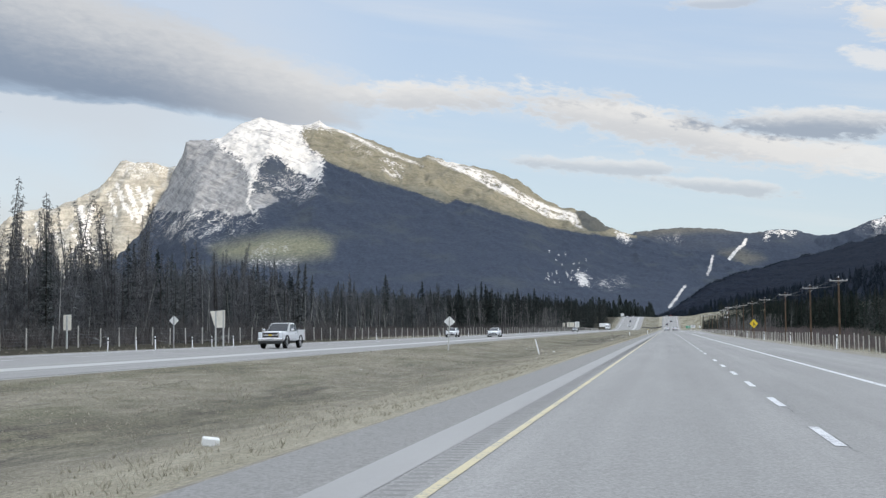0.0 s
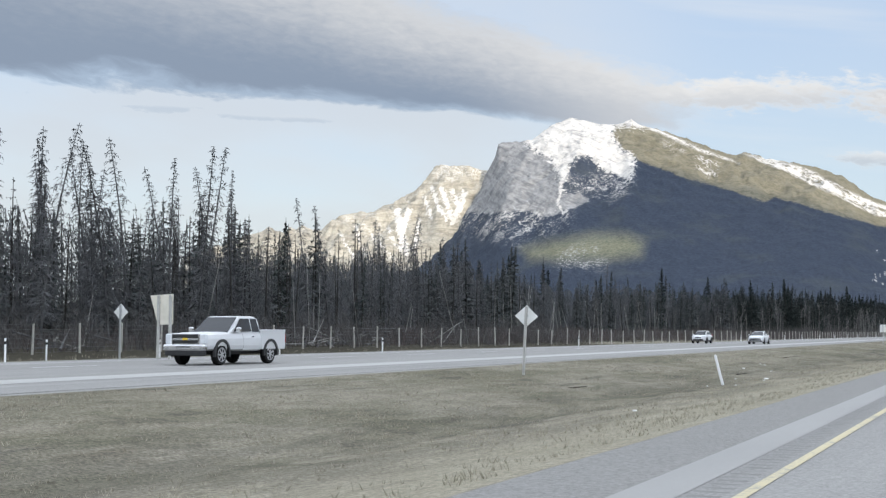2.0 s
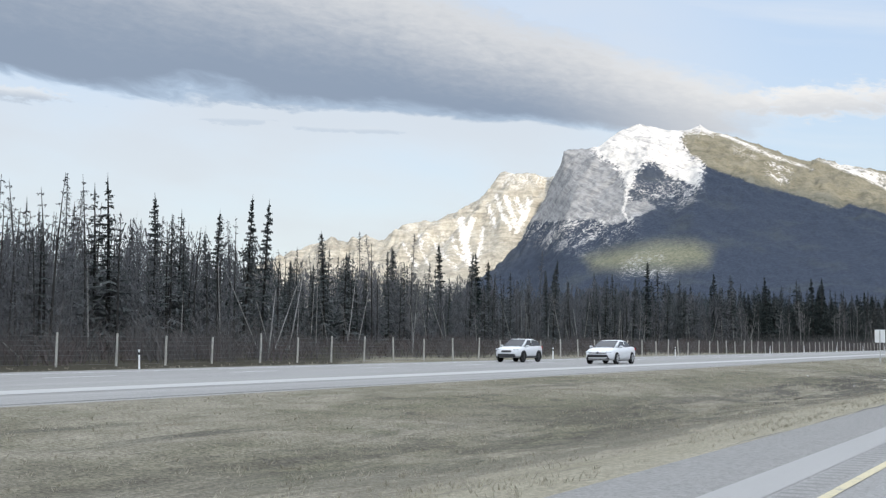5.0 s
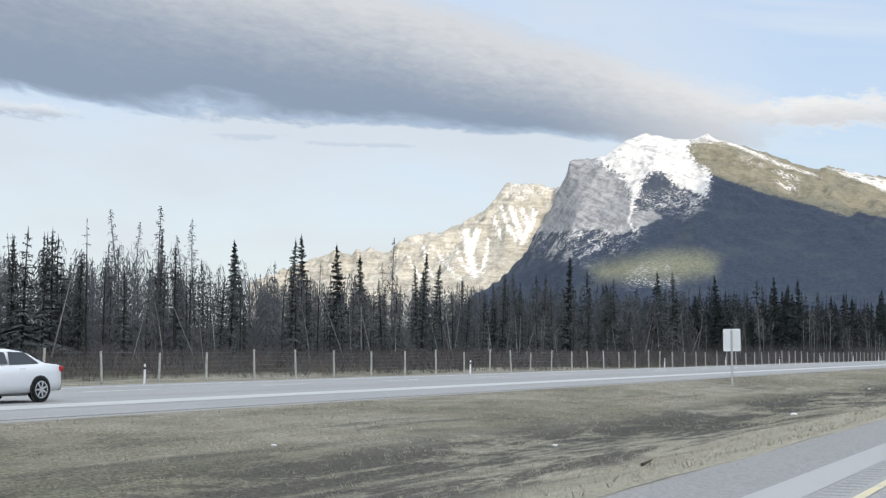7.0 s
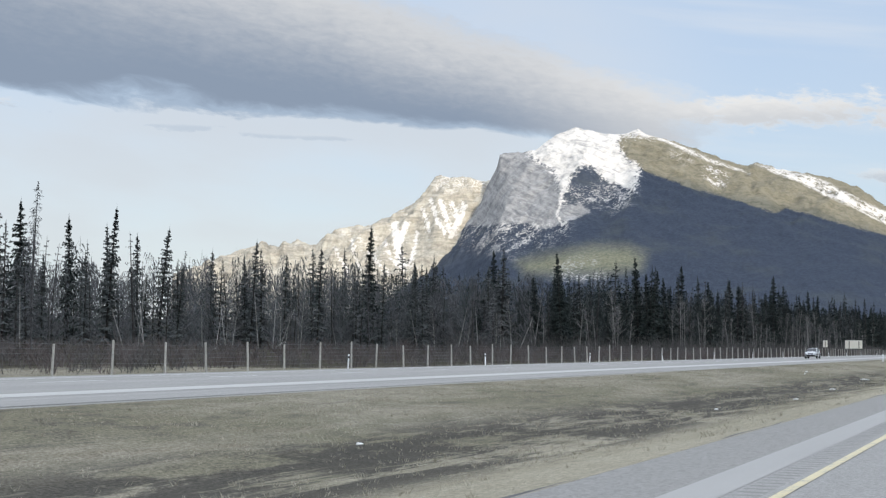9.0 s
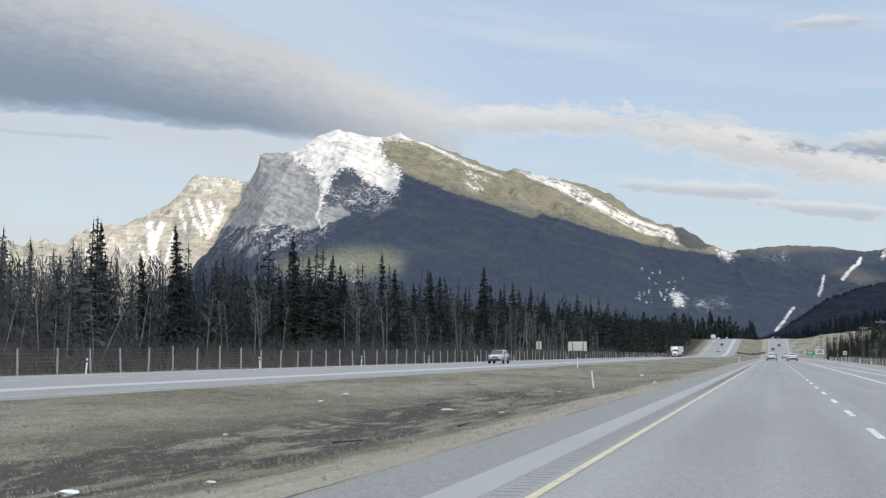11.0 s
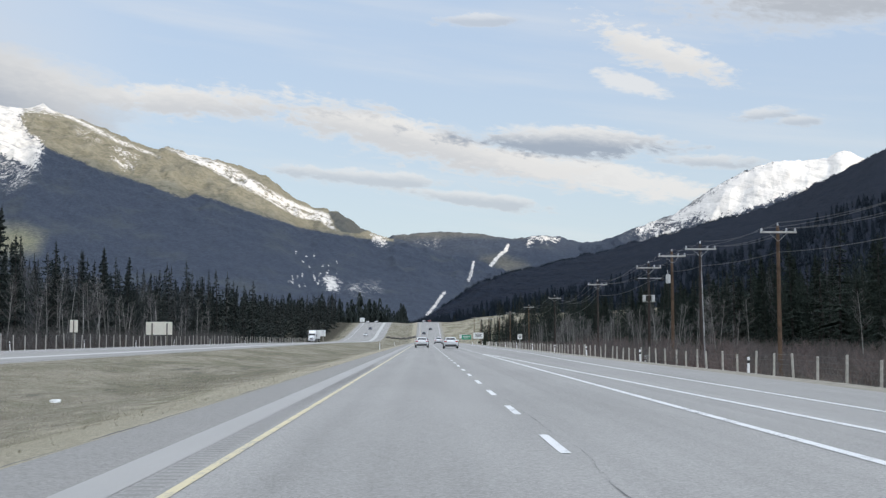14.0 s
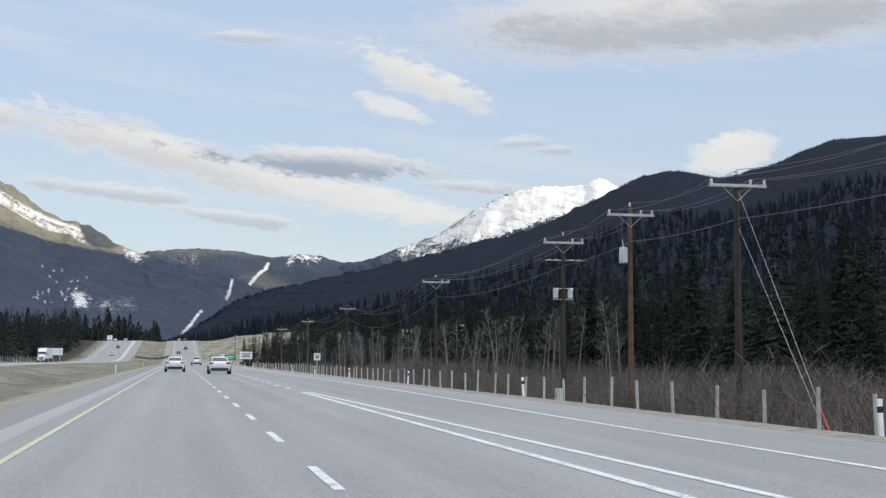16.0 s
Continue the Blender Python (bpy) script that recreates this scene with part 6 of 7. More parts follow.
add_wood(430, 60, 235, lambda y, r: edge_left(y) - 3 - 30 * r.random(), (8, 13.5), 0.7, 1)
add_wood(440, 225, 450, lambda y, r: edge_left(y) - r.uniform(0, 55), (8, 13.5), 0.55, 2)
add_wood(460, 430, 720, lambda y, r: edge_left(y) - r.uniform(2, 42), (10, 17.5), 0.3, 3)
add_wood(240, 700, 1250, lambda y, r: edge_left(y) - r.uniform(0, 45), (13, 21), 0.1, 4)
add_wood(420, 440, 800, lambda y, r: edge_right(y) + 2 + 60 * r.random() ** 1.4, (10, 17), 0.12, 5)
add_wood(220, 800, 1250, lambda y, r: edge_right(y) + 45 * r.random(), (9, 15), 0.05, 6)
add_wood(230, 770, 1000, lambda y, r: 25 + 30 * r.random(), (7, 12.5), 0.1, 8)
add_wood(60, 1000, 1230, lambda y, r: 46 + 30 * r.random(), (7, 12), 0.1, 9)
add_wood(150, 150, 440, lambda y, r: edge_right(y) + 40 * r.random(), (7, 12), 0.08, 7)
# closed undergrowth of young and dead trees that shuts the gaps low down
def filler_form(seed, h):
    q = random.Random(seed)
    v, f = [], []
    z = 0.5
    while z < h:
        t = z / h
        env = 2.3 * (0.2 + 0.8 * (1 - t) ** 0.7)
        for i in range(12):
            a = q.uniform(0, 6.28)
            d = Vector((math.cos(a), math.sin(a), 0))
            o = d * env * q.uniform(0.0, 0.75) + Vector((0, 0, z + q.uniform(-0.4, 0.4)))
            spike(v, f, o, o + d * q.uniform(0.1, 0.5) * env + Vector((0, 0, -q.uniform(0.5, 1.2))), q.uniform(0.025, 0.06), Vector((-d.y, d.x, q.uniform(-0.3, 0.3))) + d * q.uniform(-0.6, 0.6))
        for i in range(2):
            a = q.uniform(0, 6.28)
            o = Vector((math.cos(a), math.sin(a), 0)) * env * 0.5 + Vector((0, 0, z))
            spike(v, f, o, o + Vector((q.uniform(-0.3, 0.3), q.uniform(-0.3, 0.3), q.uniform(0.6, 1.4))), 0.018, Vector((q.uniform(-1, 1), q.uniform(-1, 1), 0)))
        z += 0.7
    return v, f


for i in range(4):
    low.append([(*filler_form(140 + i, 10.0), 2 if i < 2 else 1)])


def add_filler(count, y0, y1, x_of, hgt, dead_share, seed):
    r = random.Random(seed)
    for i in range(count):
        y = r.uniform(y0, y1)
        x = x_of(y, r)
        k = 8 + r.randrange(2) + (0 if r.random() < dead_share else 2)
        spots.append((k, x, y, ground_z(x, y) - 0.1, r.uniform(*hgt) / 10, r.uniform(0.9, 1.4), r.uniform(0, 6.28), 0.0))


add_filler(500, 60, 240, lambda y, r: edge_left(y) - 6 - 34 * r.random(), (7, 11), 0.85, 31)
add_filler(540, 225, 450, lambda y, r: edge_left(y) - 4 - 58 * r.random(), (7.5, 12.0), 0.75, 32)
add_filler(500, 430, 720, lambda y, r: edge_left(y) - 2 - 42 * r.random(), (7, 13), 0.5, 33)
add_filler(520, 430, 800, lambda y, r: edge_right(y) + 3 + 50 * r.random(), (8, 13), 0.15, 34)
add_filler(110, 405, 530, lambda y, r: edge_left(y) - 4 - 30 * r.random(), (10, 14.5), 0.3, 36)
add_filler(160, 150, 440, lambda y, r: edge_right(y) + 4 + 40 * r.random(), (6, 10), 0.2, 35)
scatter("forest", low, [s for s in spots if s[2] < 445 and s[1] < 0], [M["dark_bark"], M["grey_spruce"], M["dead_twigs"]], "dense forest of grey dead spruces and glare-paled live ones", "forest")
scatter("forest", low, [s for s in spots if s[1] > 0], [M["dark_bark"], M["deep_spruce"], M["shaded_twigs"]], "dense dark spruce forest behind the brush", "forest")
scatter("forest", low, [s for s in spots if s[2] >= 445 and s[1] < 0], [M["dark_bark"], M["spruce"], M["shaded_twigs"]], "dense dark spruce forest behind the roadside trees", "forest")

# far woods beyond the crest
spots = []
tiny = []
for i in range(3):
    tiny.append([(*spire_form(120 + i, 10.0), 0)])
r = random.Random(9)
for i in range(900):
    y = r.uniform(1330, 2000)
    x = r.uniform(-330, -16) * y / 1500
    if x > -30 and y < 1420:
        continue
    spots.append((r.randrange(3), x, y, ground_z(x, y) - 2, r.uniform(1.9, 2.9), r.uniform(0.9, 1.3), r.uniform(0, 6.28), 0.0))
for i in range(1000):
    y = r.uniform(1330, 2400)
    x = r.uniform(-0.09, 0.05) * y + (-60 if y > 1700 else r.choice((-110, 60)))
    if abs(x - 8) < 14 and y < 2000:
        continue
    spots.append((r.randrange(3), x, y, ground_z(x, y) - 3, r.uniform(1.1, 1.8), r.uniform(0.9, 1.3), r.uniform(0, 6.28), 0.0))
scatter("far_forest", tiny, spots, [M["spruce"]], "distant spruce woods in the valley", "forest")

# trees that roughen the ridge's slope and skyline
spots = []
ridge_v = np.array([v.co[:] for v in bpy.data.objects["forested_ridge"].data.vertices])
per = 94
columns = len(ridge_v) // per
for i in range(8500):
    a = r.randrange(12, columns - 2)
    b = 3 + (int(4 * r.random()) if i < 4500 else 58 + int(28 * r.random()))
    p, q = ridge_v[a * per + b], ridge_v[(a + 1) * per + b + 1]
    w = p + (q - p) * r.random()
    spots.append((r.randrange(3), w[0], w[1], w[2] - 1.5, r.uniform(0.25, 0.5) if b < 9 else r.uniform(0.8, 1.3), r.uniform(1.0, 1.4), r.uniform(0, 6.28), 0.0))
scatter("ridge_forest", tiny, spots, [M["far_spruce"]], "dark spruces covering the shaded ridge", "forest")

# ---------------------------------------------------------------- brush and grass
shrubs = [[(*shrub_form(200 + i, 1.0, 9, 0.9), i % 2)] for i in range(6)] + [[(*shrub_form(230 + i, 1.0, 9, 0.55), 0)] for i in range(3)]
willows = [[(*shrub_form(260 + i, 1.0, 15, 0.42), i % 2)] for i in range(6)]
r = random.Random(21)
spots = []
for i in range(4600):
    y = r.uniform(360, 720)
    x = 20.3 + (edge_right(y) - 18) * r.random() ** 1.2
    h = r.uniform(1.1, 2.7) * (1 + 0.9 * noise.noise((x * 0.12, y * 0.07, 1)))
    spots.append((r.randrange(6), x, y, ground_z(x, y), h, r.uniform(0.8, 1.3), r.uniform(0, 6.28), 0.0))
for i in range(1500):
    y = r.uniform(120, 380)
    x = 23 + 18 * r.random()
    spots.append((r.randrange(6), x, y, ground_z(x, y), r.uniform(0.7, 1.8), r.uniform(0.8, 1.3), r.uniform(0, 6.28), 0.0))
scatter("brush", willows, spots, [M["brush"], M["grey_brush"]], "reddish leafless willow brush behind the fence", "brush")
spots = []
for i in range(5600):
    y = r.uniform(62, 700)
    x0 = fence_left(y) - (1.2 + 1.6 * r.random() if not 225 < y < 330 else 2.6)
    x = x0 - abs(r.gauss(0, 1)) * (9 if y < 230 or y > 440 else 16)
    h = r.uniform(0.8, 2.0) * (1 + 0.6 * noise.noise((x * 0.1, y * 0.05, 5)))
    spots.append((r.randrange(6), x, y, ground_z(x, y), h, r.uniform(0.8, 1.4), r.uniform(0, 6.28), 0.0))
for i in range(1500):
    y = r.uniform(60, 235) if i < 350 else r.uniform(420, 720)
    x = edge_left(y) + r.uniform(-2, 6)
    spots.append((6 + r.randrange(3), x, y, ground_z(x, y), r.uniform(1.8, 4.6), r.uniform(0.6, 1.0), r.uniform(0, 6.28), 0.0))
scatter("brush", shrubs, spots, [M["grey_brush"], M["red_grey_brush"]], "grey leafless brush between the fence and the forest", "brush")


def tuft_form(seed, blades):
    q = random.Random(seed)
    v, f = [], []
    for i in range(blades):
        a, ln = q.uniform(0, 6.28), q.uniform(0.6, 1.0)
        o = Vector((q.uniform(-0.5, 0.5), q.uniform(-0.5, 0.5), -0.05))
        spike(v, f, o, o + Vector((math.cos(a) * 0.5, math.sin(a) * 0.5, 1.0)).normalized() * ln, 0.06, Vector((q.uniform(-1, 1), q.uniform(-1, 1), 0.1)))
    return [(v, f, 0)]


tufts = [tuft_form(300 + i, 5) for i in range(6)]
spots = []
for i in range(60000):
    y = r.uniform(2, 455)
    x = -4.9 - 15.4 * r.random() ** 1.25
    if x > -7.5 and y > 230 and r.random() < 0.75:
        continue
    if noise.noise((x * 0.35, y * 0.12, 12)) + r.uniform(-0.4, 0.4) < -0.15:
        continue
    h = r.uniform(0.04, 0.12) * (1.15 if -8.5 < x < -5.6 and y < 120 and r.random() < 0.35 else 1.0)
    spots.append((r.randrange(6), x, y, ground_z(x, y), h, r.uniform(0.8, 1.5), r.uniform(0, 6.28), 0.0))
for i in range(6500):
    y = r.uniform(330, 520)
    x = outer(y) + 1.0 + (r.random() * 8 if i < 4000 else r.random() * 1.6)
    spots.append((r.randrange(6), x, y, ground_z(x, y), r.uniform(0.08, 0.3), r.uniform(0.7, 1.3), r.uniform(0, 6.28), 0.0))
for i in range(1500):
    y = r.uniform(90, 420)
    x = -42.4 - 9 * r.random()
    spots.append((r.randrange(6), x, y, ground_z(x, y), r.uniform(0.08, 0.22), r.uniform(0.7, 1.3), r.uniform(0, 6.28), 0.0))
scatter("grass", tufts, spots, [M["straw"]], "dry straw-coloured grass tufts on the median and verges", "grass")


# ---------------------------------------------------------------- vehicles (each model faces +y, wheels on z = 0)
def paint(name, colour, rough=0.28, metal=0.0, gloss=0.5):
    def build(n, where):
        dust = n.noise(where, 2.5, 4, 0.6)
        dark = tuple(c * 0.86 for c in colour)
        return n.mix(dust, dark, colour), n.ramp(dust, 0.3, 0.8, rough, rough + 0.2), None, 0.0, metal
    return material(name, build, gloss)


M["car_white"] = paint("white_car_paint", (0.70, 0.705, 0.71))
M["car_silver"] = paint("silver_car_paint", (0.50, 0.51, 0.52), 0.22, 0.5)
M["car_dark"] = paint("dark_blue_car_paint", (0.03, 0.04, 0.07))
M["car_red"] = paint("dark_red_car_paint", (0.22, 0.03, 0.03))
M["glass"] = paint("dark_window_glass", (0.018, 0.022, 0.028), 0.05, 0.0, 0.5)
M["tyre"] = speckled("tyre_rubber", (0.012, 0.012, 0.012), (0.03, 0.03, 0.03), 8, 0.85, 0.004)
M["alloy"] = speckled("alloy_wheel", (0.42, 0.42, 0.43), (0.6, 0.6, 0.61), 8, 0.35, 0.001, 0.3)
M["dark_rim"] = speckled("dark_wheel", (0.03, 0.03, 0.03), (0.07, 0.07, 0.07), 8, 0.45, 0.001, 0.3)
M["trim"] = speckled("black_trim", (0.02, 0.02, 0.021), (0.045, 0.045, 0.046), 6, 0.6, 0.002)
M["chrome"] = speckled("chrome", (0.6, 0.6, 0.61), (0.7, 0.7, 0.71), 6, 0.2, 0.001, 0.9)
M["lamp_glass"] = speckled("clear_lamp_glass", (0.62, 0.64, 0.66), (0.78, 0.8, 0.82), 6, 0.15, 0.001)
M["tail_red"] = speckled("red_lamp_glass", (0.32, 0.012, 0.012), (0.45, 0.02, 0.02), 6, 0.2, 0.001)


def loft(sections, bm=None):
    """A closed skin over cross-sections: rows of (y, [(x, z), ...]) for the right half, mirrored."""
    bm = bm or bmesh.new()
    rings = []
    for y, half in sections:
        pts = [(x, z) for x, z in half] + [(-x, z) for x, z in reversed(half)]
        rings.append([bm.verts.new((x, y, z)) for x, z in pts])
    k = len(rings[0])
    for a, b in zip(rings, rings[1:]):
        for i in range(k):
            j = (i + 1) % k
            bm.faces.new((a[i], a[j], b[j], b[i]))
    bm.faces.new(rings[0]), bm.faces.new(rings[-1][::-1])
    bmesh.ops.recalc_face_normals(bm, faces=bm.faces)
    return bm


def shell(rows):
    """Lower body: rows of y, half width, sill height, shoulder height."""
    return [(y, [(w * 0.80, lo), (w * 0.96, lo + 0.05), (w, lo + 0.30 * (hi - lo)), (w * 0.99, lo + 0.68 * (hi - lo)), (w * 0.93, hi - 0.035), (w * 0.80, hi)]) for y, w, lo, hi in rows]


def cabin(rows):
    """Upper body: rows of y, half width at the belt, belt height, half width at the top, top height."""
    return [(y, [(wb, zb), (wb * 0.35 + wt * 0.65, zb + 0.72 * (zt - zb)), (wt, zt - 0.03), (wt * 0.75, zt)]) for y, wb, zb, wt, zt in rows]


def quad(points, thick, bm=None):
    """A thin sheet over four or more corners, thickened along its normal."""
    bm = bm or bmesh.new()
    ps = [Vector(p) for p in points]
    nrm = (ps[1] - ps[0]).cross(ps[2] - ps[0]).normalized()
    a = [bm.verts.new(p) for p in ps]
    b = [bm.verts.new(p + nrm * thick) for p in ps]
    bm.faces.new(a), bm.faces.new(b[::-1])
    k = len(ps)
    for i in range(k):
        j = (i + 1) % k
        bm.faces.new((a[i], b[i], b[j], a[j]))
    bmesh.ops.recalc_face_normals(bm, faces=bm.faces)
    return bm


def wheels(car, half, ys, r, rim, width=0.22, well=False):
    for y in ys:
        for s in (-1, 1):
            w = part("wheel", lathe([(r * 0.70, -width / 2), (r * 0.93, -width / 2), (r, -width * 0.32), (r, width * 0.32), (r * 0.93, width / 2), (r * 0.70, width / 2)], 22, "X"), M["tyre"], car, smooth=False)
            w.location = (s * (half - width / 2 + (0.02 if well else 0)), y, r)
            if well:
                part("wheel_well", lathe([(0.02, -0.012), (r * 1.10, -0.012), (r * 1.10, 0.012), (0.02, 0.012)], 20, "X"), M["black_plastic"], car, "black wheel arch").location = (s * (half - 0.03), y, r * 1.02)
            part("rim", lathe([(r * 0.72, s * width * 0.42), (r * 0.68, s * width * 0.53), (r * 0.60, s * width * 0.50), (r * 0.54, s * width * 0.30), (r * 0.16, s * width * 0.34), (r * 0.12, s * width * 0.54)], 18, "X"), rim, w)
            for k in range(7):
                a = 2 * math.pi * k / 7
                part("spoke", box(s * width * 0.49, 0.36 * r * math.cos(a), 0.36 * r * math.sin(a), 0.025, 0.5 * r, 0.13 * r, m=pose(0, 0, 0, math.degrees(a), 0, 0)), rim, w)


def wheel_arch(r0, r1, width):
    """A flared lip over the upper half of a wheel opening."""
    bm = bmesh.new()
    rings = []
    for k in range(15):
        b = radians(-12 + 204 * k / 14)
        rings.append([bm.verts.new((dx, r * math.cos(b), r * math.sin(b))) for r, dx in ((r0, -width), (r1, -width), (r1, width * 0.6), ((r0 + r1) / 2, width), (r0, width))])
    for p, q in zip(rings, rings[1:]):
        for m in range(5):
            bm.faces.new((p[m], p[(m + 1) % 5], q[(m + 1) % 5], q[m]))
    bm.faces.new(rings[0]), bm.faces.new(rings[-1][::-1])
    bmesh.ops.recalc_face_normals(bm, faces=bm.faces)
    return bm


def saloon(x, y, z, turn, body, label, group="", tall=1.0, rim="alloy"):
    c = thing("car", x, y, z, label, "car", group, turn)
    H = 1.45 * tall
    part("body", loft(shell([(-2.42, 0.70, 0.42, 0.86), (-2.30, 0.83, 0.30, 1.02), (-1.6, 0.91, 0.24, 1.07), (-0.6, 0.92, 0.22, 1.03), (0.8, 0.92, 0.22, 0.99), (1.5, 0.91, 0.22, 0.95), (2.05, 0.86, 0.24, 0.84), (2.32, 0.76, 0.28, 0.70), (2.42, 0.62, 0.34, 0.56)])), M[body], c, smooth=True)
    part("cabin", loft(cabin([(-1.95, 0.66, 1.0, 0.60, 1.05), (-1.15, 0.78, 1.0, 0.60, H - 0.08), (-0.5, 0.80, 1.0, 0.62, H), (0.2, 0.80, 0.97, 0.62, H - 0.02), (1.28, 0.74, 0.92, 0.66, 0.99)])), M[body], c, smooth=True)
    part("windscreen", quad([(-0.66, 1.26, 1.01), (0.66, 1.26, 1.01), (0.57, 0.30, H - 0.035), (-0.57, 0.30, H - 0.035)], 0.03), M["glass"], c, "dark windscreen")
    part("rear_window", quad([(0.60, -1.90, 1.075), (-0.60, -1.90, 1.075), (-0.55, -1.18, H - 0.075), (0.55, -1.18, H - 0.075)], 0.03), M["glass"], c, "dark rear window")
    for s in (-1, 1):
        for a, b, a2, b2 in ((-1.45, -0.38, -1.02, -0.42), (-0.30, 1.0, -0.30, 0.24)):
            part("side_window", quad([(s * 0.80, a, 1.035), (s * 0.80, b, 1.02), (s * 0.645, b2, H - 0.09), (s * 0.645, a2, H - 0.10)], 0.02 * s), M["glass"], c, "tinted side window")
        part("mirror", box(s * 0.98, 0.86, 1.04, 0.20, 0.10, 0.13, 0.03), M[body], c)
        part("headlight", box(s * 0.66, 2.20, 0.72, 0.34, 0.22, 0.10, 0.03, pose(0, 0, 0, 0, 0, -s * 28)), M["lamp_glass"], c, "clear headlight")
        part("tail_light", box(s * 0.68, -2.34, 0.90, 0.34, 0.14, 0.15, 0.03, pose(0, 0, 0, 0, 0, s * 16)), M["tail_red"], c, "red tail light")
        part("door_handle", box(s * 0.925, -0.75, 0.92, 0.03, 0.18, 0.03, 0.008), M[body], c)
        part("sill", box(s * 0.84, 0.0, 0.22, 0.12, 2.0, 0.05, 0.02), M["trim"], c, "black sill")
    part("grille", quad([(-0.74, 2.30, 0.32), (0.74, 2.30, 0.32), (0.62, 2.40, 0.58), (-0.62, 2.40, 0.58)], -0.08), M["trim"], c, "wide black lower grille")
    part("upper_grille", box(0, 2.36, 0.67, 1.1, 0.08, 0.045, 0.01), M["trim"], c)
    part("badge", lathe([(0.01, -0.02), (0.07, -0.02), (0.07, 0.02), (0.01, 0.02)], 12, "X"), M["trim"], c).matrix_basis = pose(0, 2.40, 0.68, 0, 0, 90)
    part("rear_bumper", box(0, -2.38, 0.42, 1.45, 0.14, 0.22, 0.04), M["trim"], c, "black rear bumper insert")
    part("number_plate", box(0, -2.44, 0.74, 0.34, 0.02, 0.17), M["white_film"], c, "plain pale plate")
    wheels(c, 0.945, (-1.42, 1.42), 0.345, M[rim], well=True)
    return c


def crossover(x, y, z, turn, body, label, rim="dark_rim", cladding=True):
    c = thing("car", x, y, z, label, "car", "", turn)
    H = 1.62
    part("body", loft(shell([(-2.22, 0.74, 0.48, 0.98), (-2.12, 0.86, 0.36, 1.12), (-1.4, 0.90, 0.32, 1.14), (0.0, 0.90, 0.30, 1.08), (1.2, 0.90, 0.30, 1.06), (1.8, 0.87, 0.32, 0.99), (2.12, 0.80, 0.36, 0.86), (2.23, 0.66, 0.42, 0.70)])), M[body], c, smooth=True)
    part("cabin", loft(cabin([(-2.12, 0.72, 1.08, 0.62, 1.14), (-1.75, 0.78, 1.08, 0.62, H - 0.10), (-0.8, 0.79, 1.07, 0.63, H), (0.1, 0.79, 1.05, 0.63, H - 0.02), (1.15, 0.74, 1.02, 0.66, 1.08)])), M[body], c, smooth=True)
    part("windscreen", quad([(-0.66, 1.13, 1.10), (0.66, 1.13, 1.10), (0.57, 0.20, H - 0.04), (-0.57, 0.20, H - 0.04)], 0.03), M["glass"], c, "dark windscreen")
    part("rear_window", quad([(0.60, -2.10, 1.16), (-0.60, -2.10, 1.16), (-0.56, -1.78, H - 0.11), (0.56, -1.78, H - 0.11)], 0.03), M["glass"], c, "dark rear window")
    for s in (-1, 1):
        for a, b, a2, b2 in ((-1.85, -0.45, -1.55, -0.48), (-0.36, 0.88, -0.36, 0.14)):
            part("side_window", quad([(s * 0.795, a, 1.12), (s * 0.795, b, 1.10), (s * 0.655, b2, H - 0.10), (s * 0.655, a2, H - 0.11)], 0.02 * s), M["glass"], c, "tinted side window")
        part("mirror", box(s * 0.97, 0.78, 1.12, 0.20, 0.11, 0.14, 0.03), M[body], c)
        part("headlight", box(s * 0.66, 2.06, 0.88, 0.36, 0.22, 0.11, 0.03, pose(0, 0, 0, 0, 0, -s * 28)), M["lamp_glass"], c, "clear headlight")
        part("tail_light", box(s * 0.72, -2.16, 1.02, 0.26, 0.14, 0.18, 0.03), M["tail_red"], c, "red tail light")
        if cladding:
            part("sill", box(s * 0.87, 0.0, 0.36, 0.10, 2.4, 0.16, 0.03), M["trim"], c, "black plastic cladding")
            part("roof_rail", box(s * 0.58, -0.6, H + 0.01, 0.04, 1.7, 0.04, 0.01), M["trim"], c)
            for wy in (-1.34, 1.34):
                part("arch", wheel_arch(0.39, 0.455, 0.03), M["trim"], c, "black wheel arch").location = (s * 0.925, wy, 0.365)
    part("grille", box(0, 2.20, 0.74, 0.74, 0.08, 0.16, 0.03), M["trim"], c, "black grille")
    part("front_bumper", box(0, 2.18, 0.48, 1.35, 0.14, 0.26, 0.05), M["trim"], c, "black lower bumper")
    part("rear_bumper", box(0, -2.20, 0.52, 1.5, 0.14, 0.28, 0.05), M["trim"], c)
    wheels(c, 0.93, (-1.34, 1.34), 0.365, M[rim], well=True)
    return c


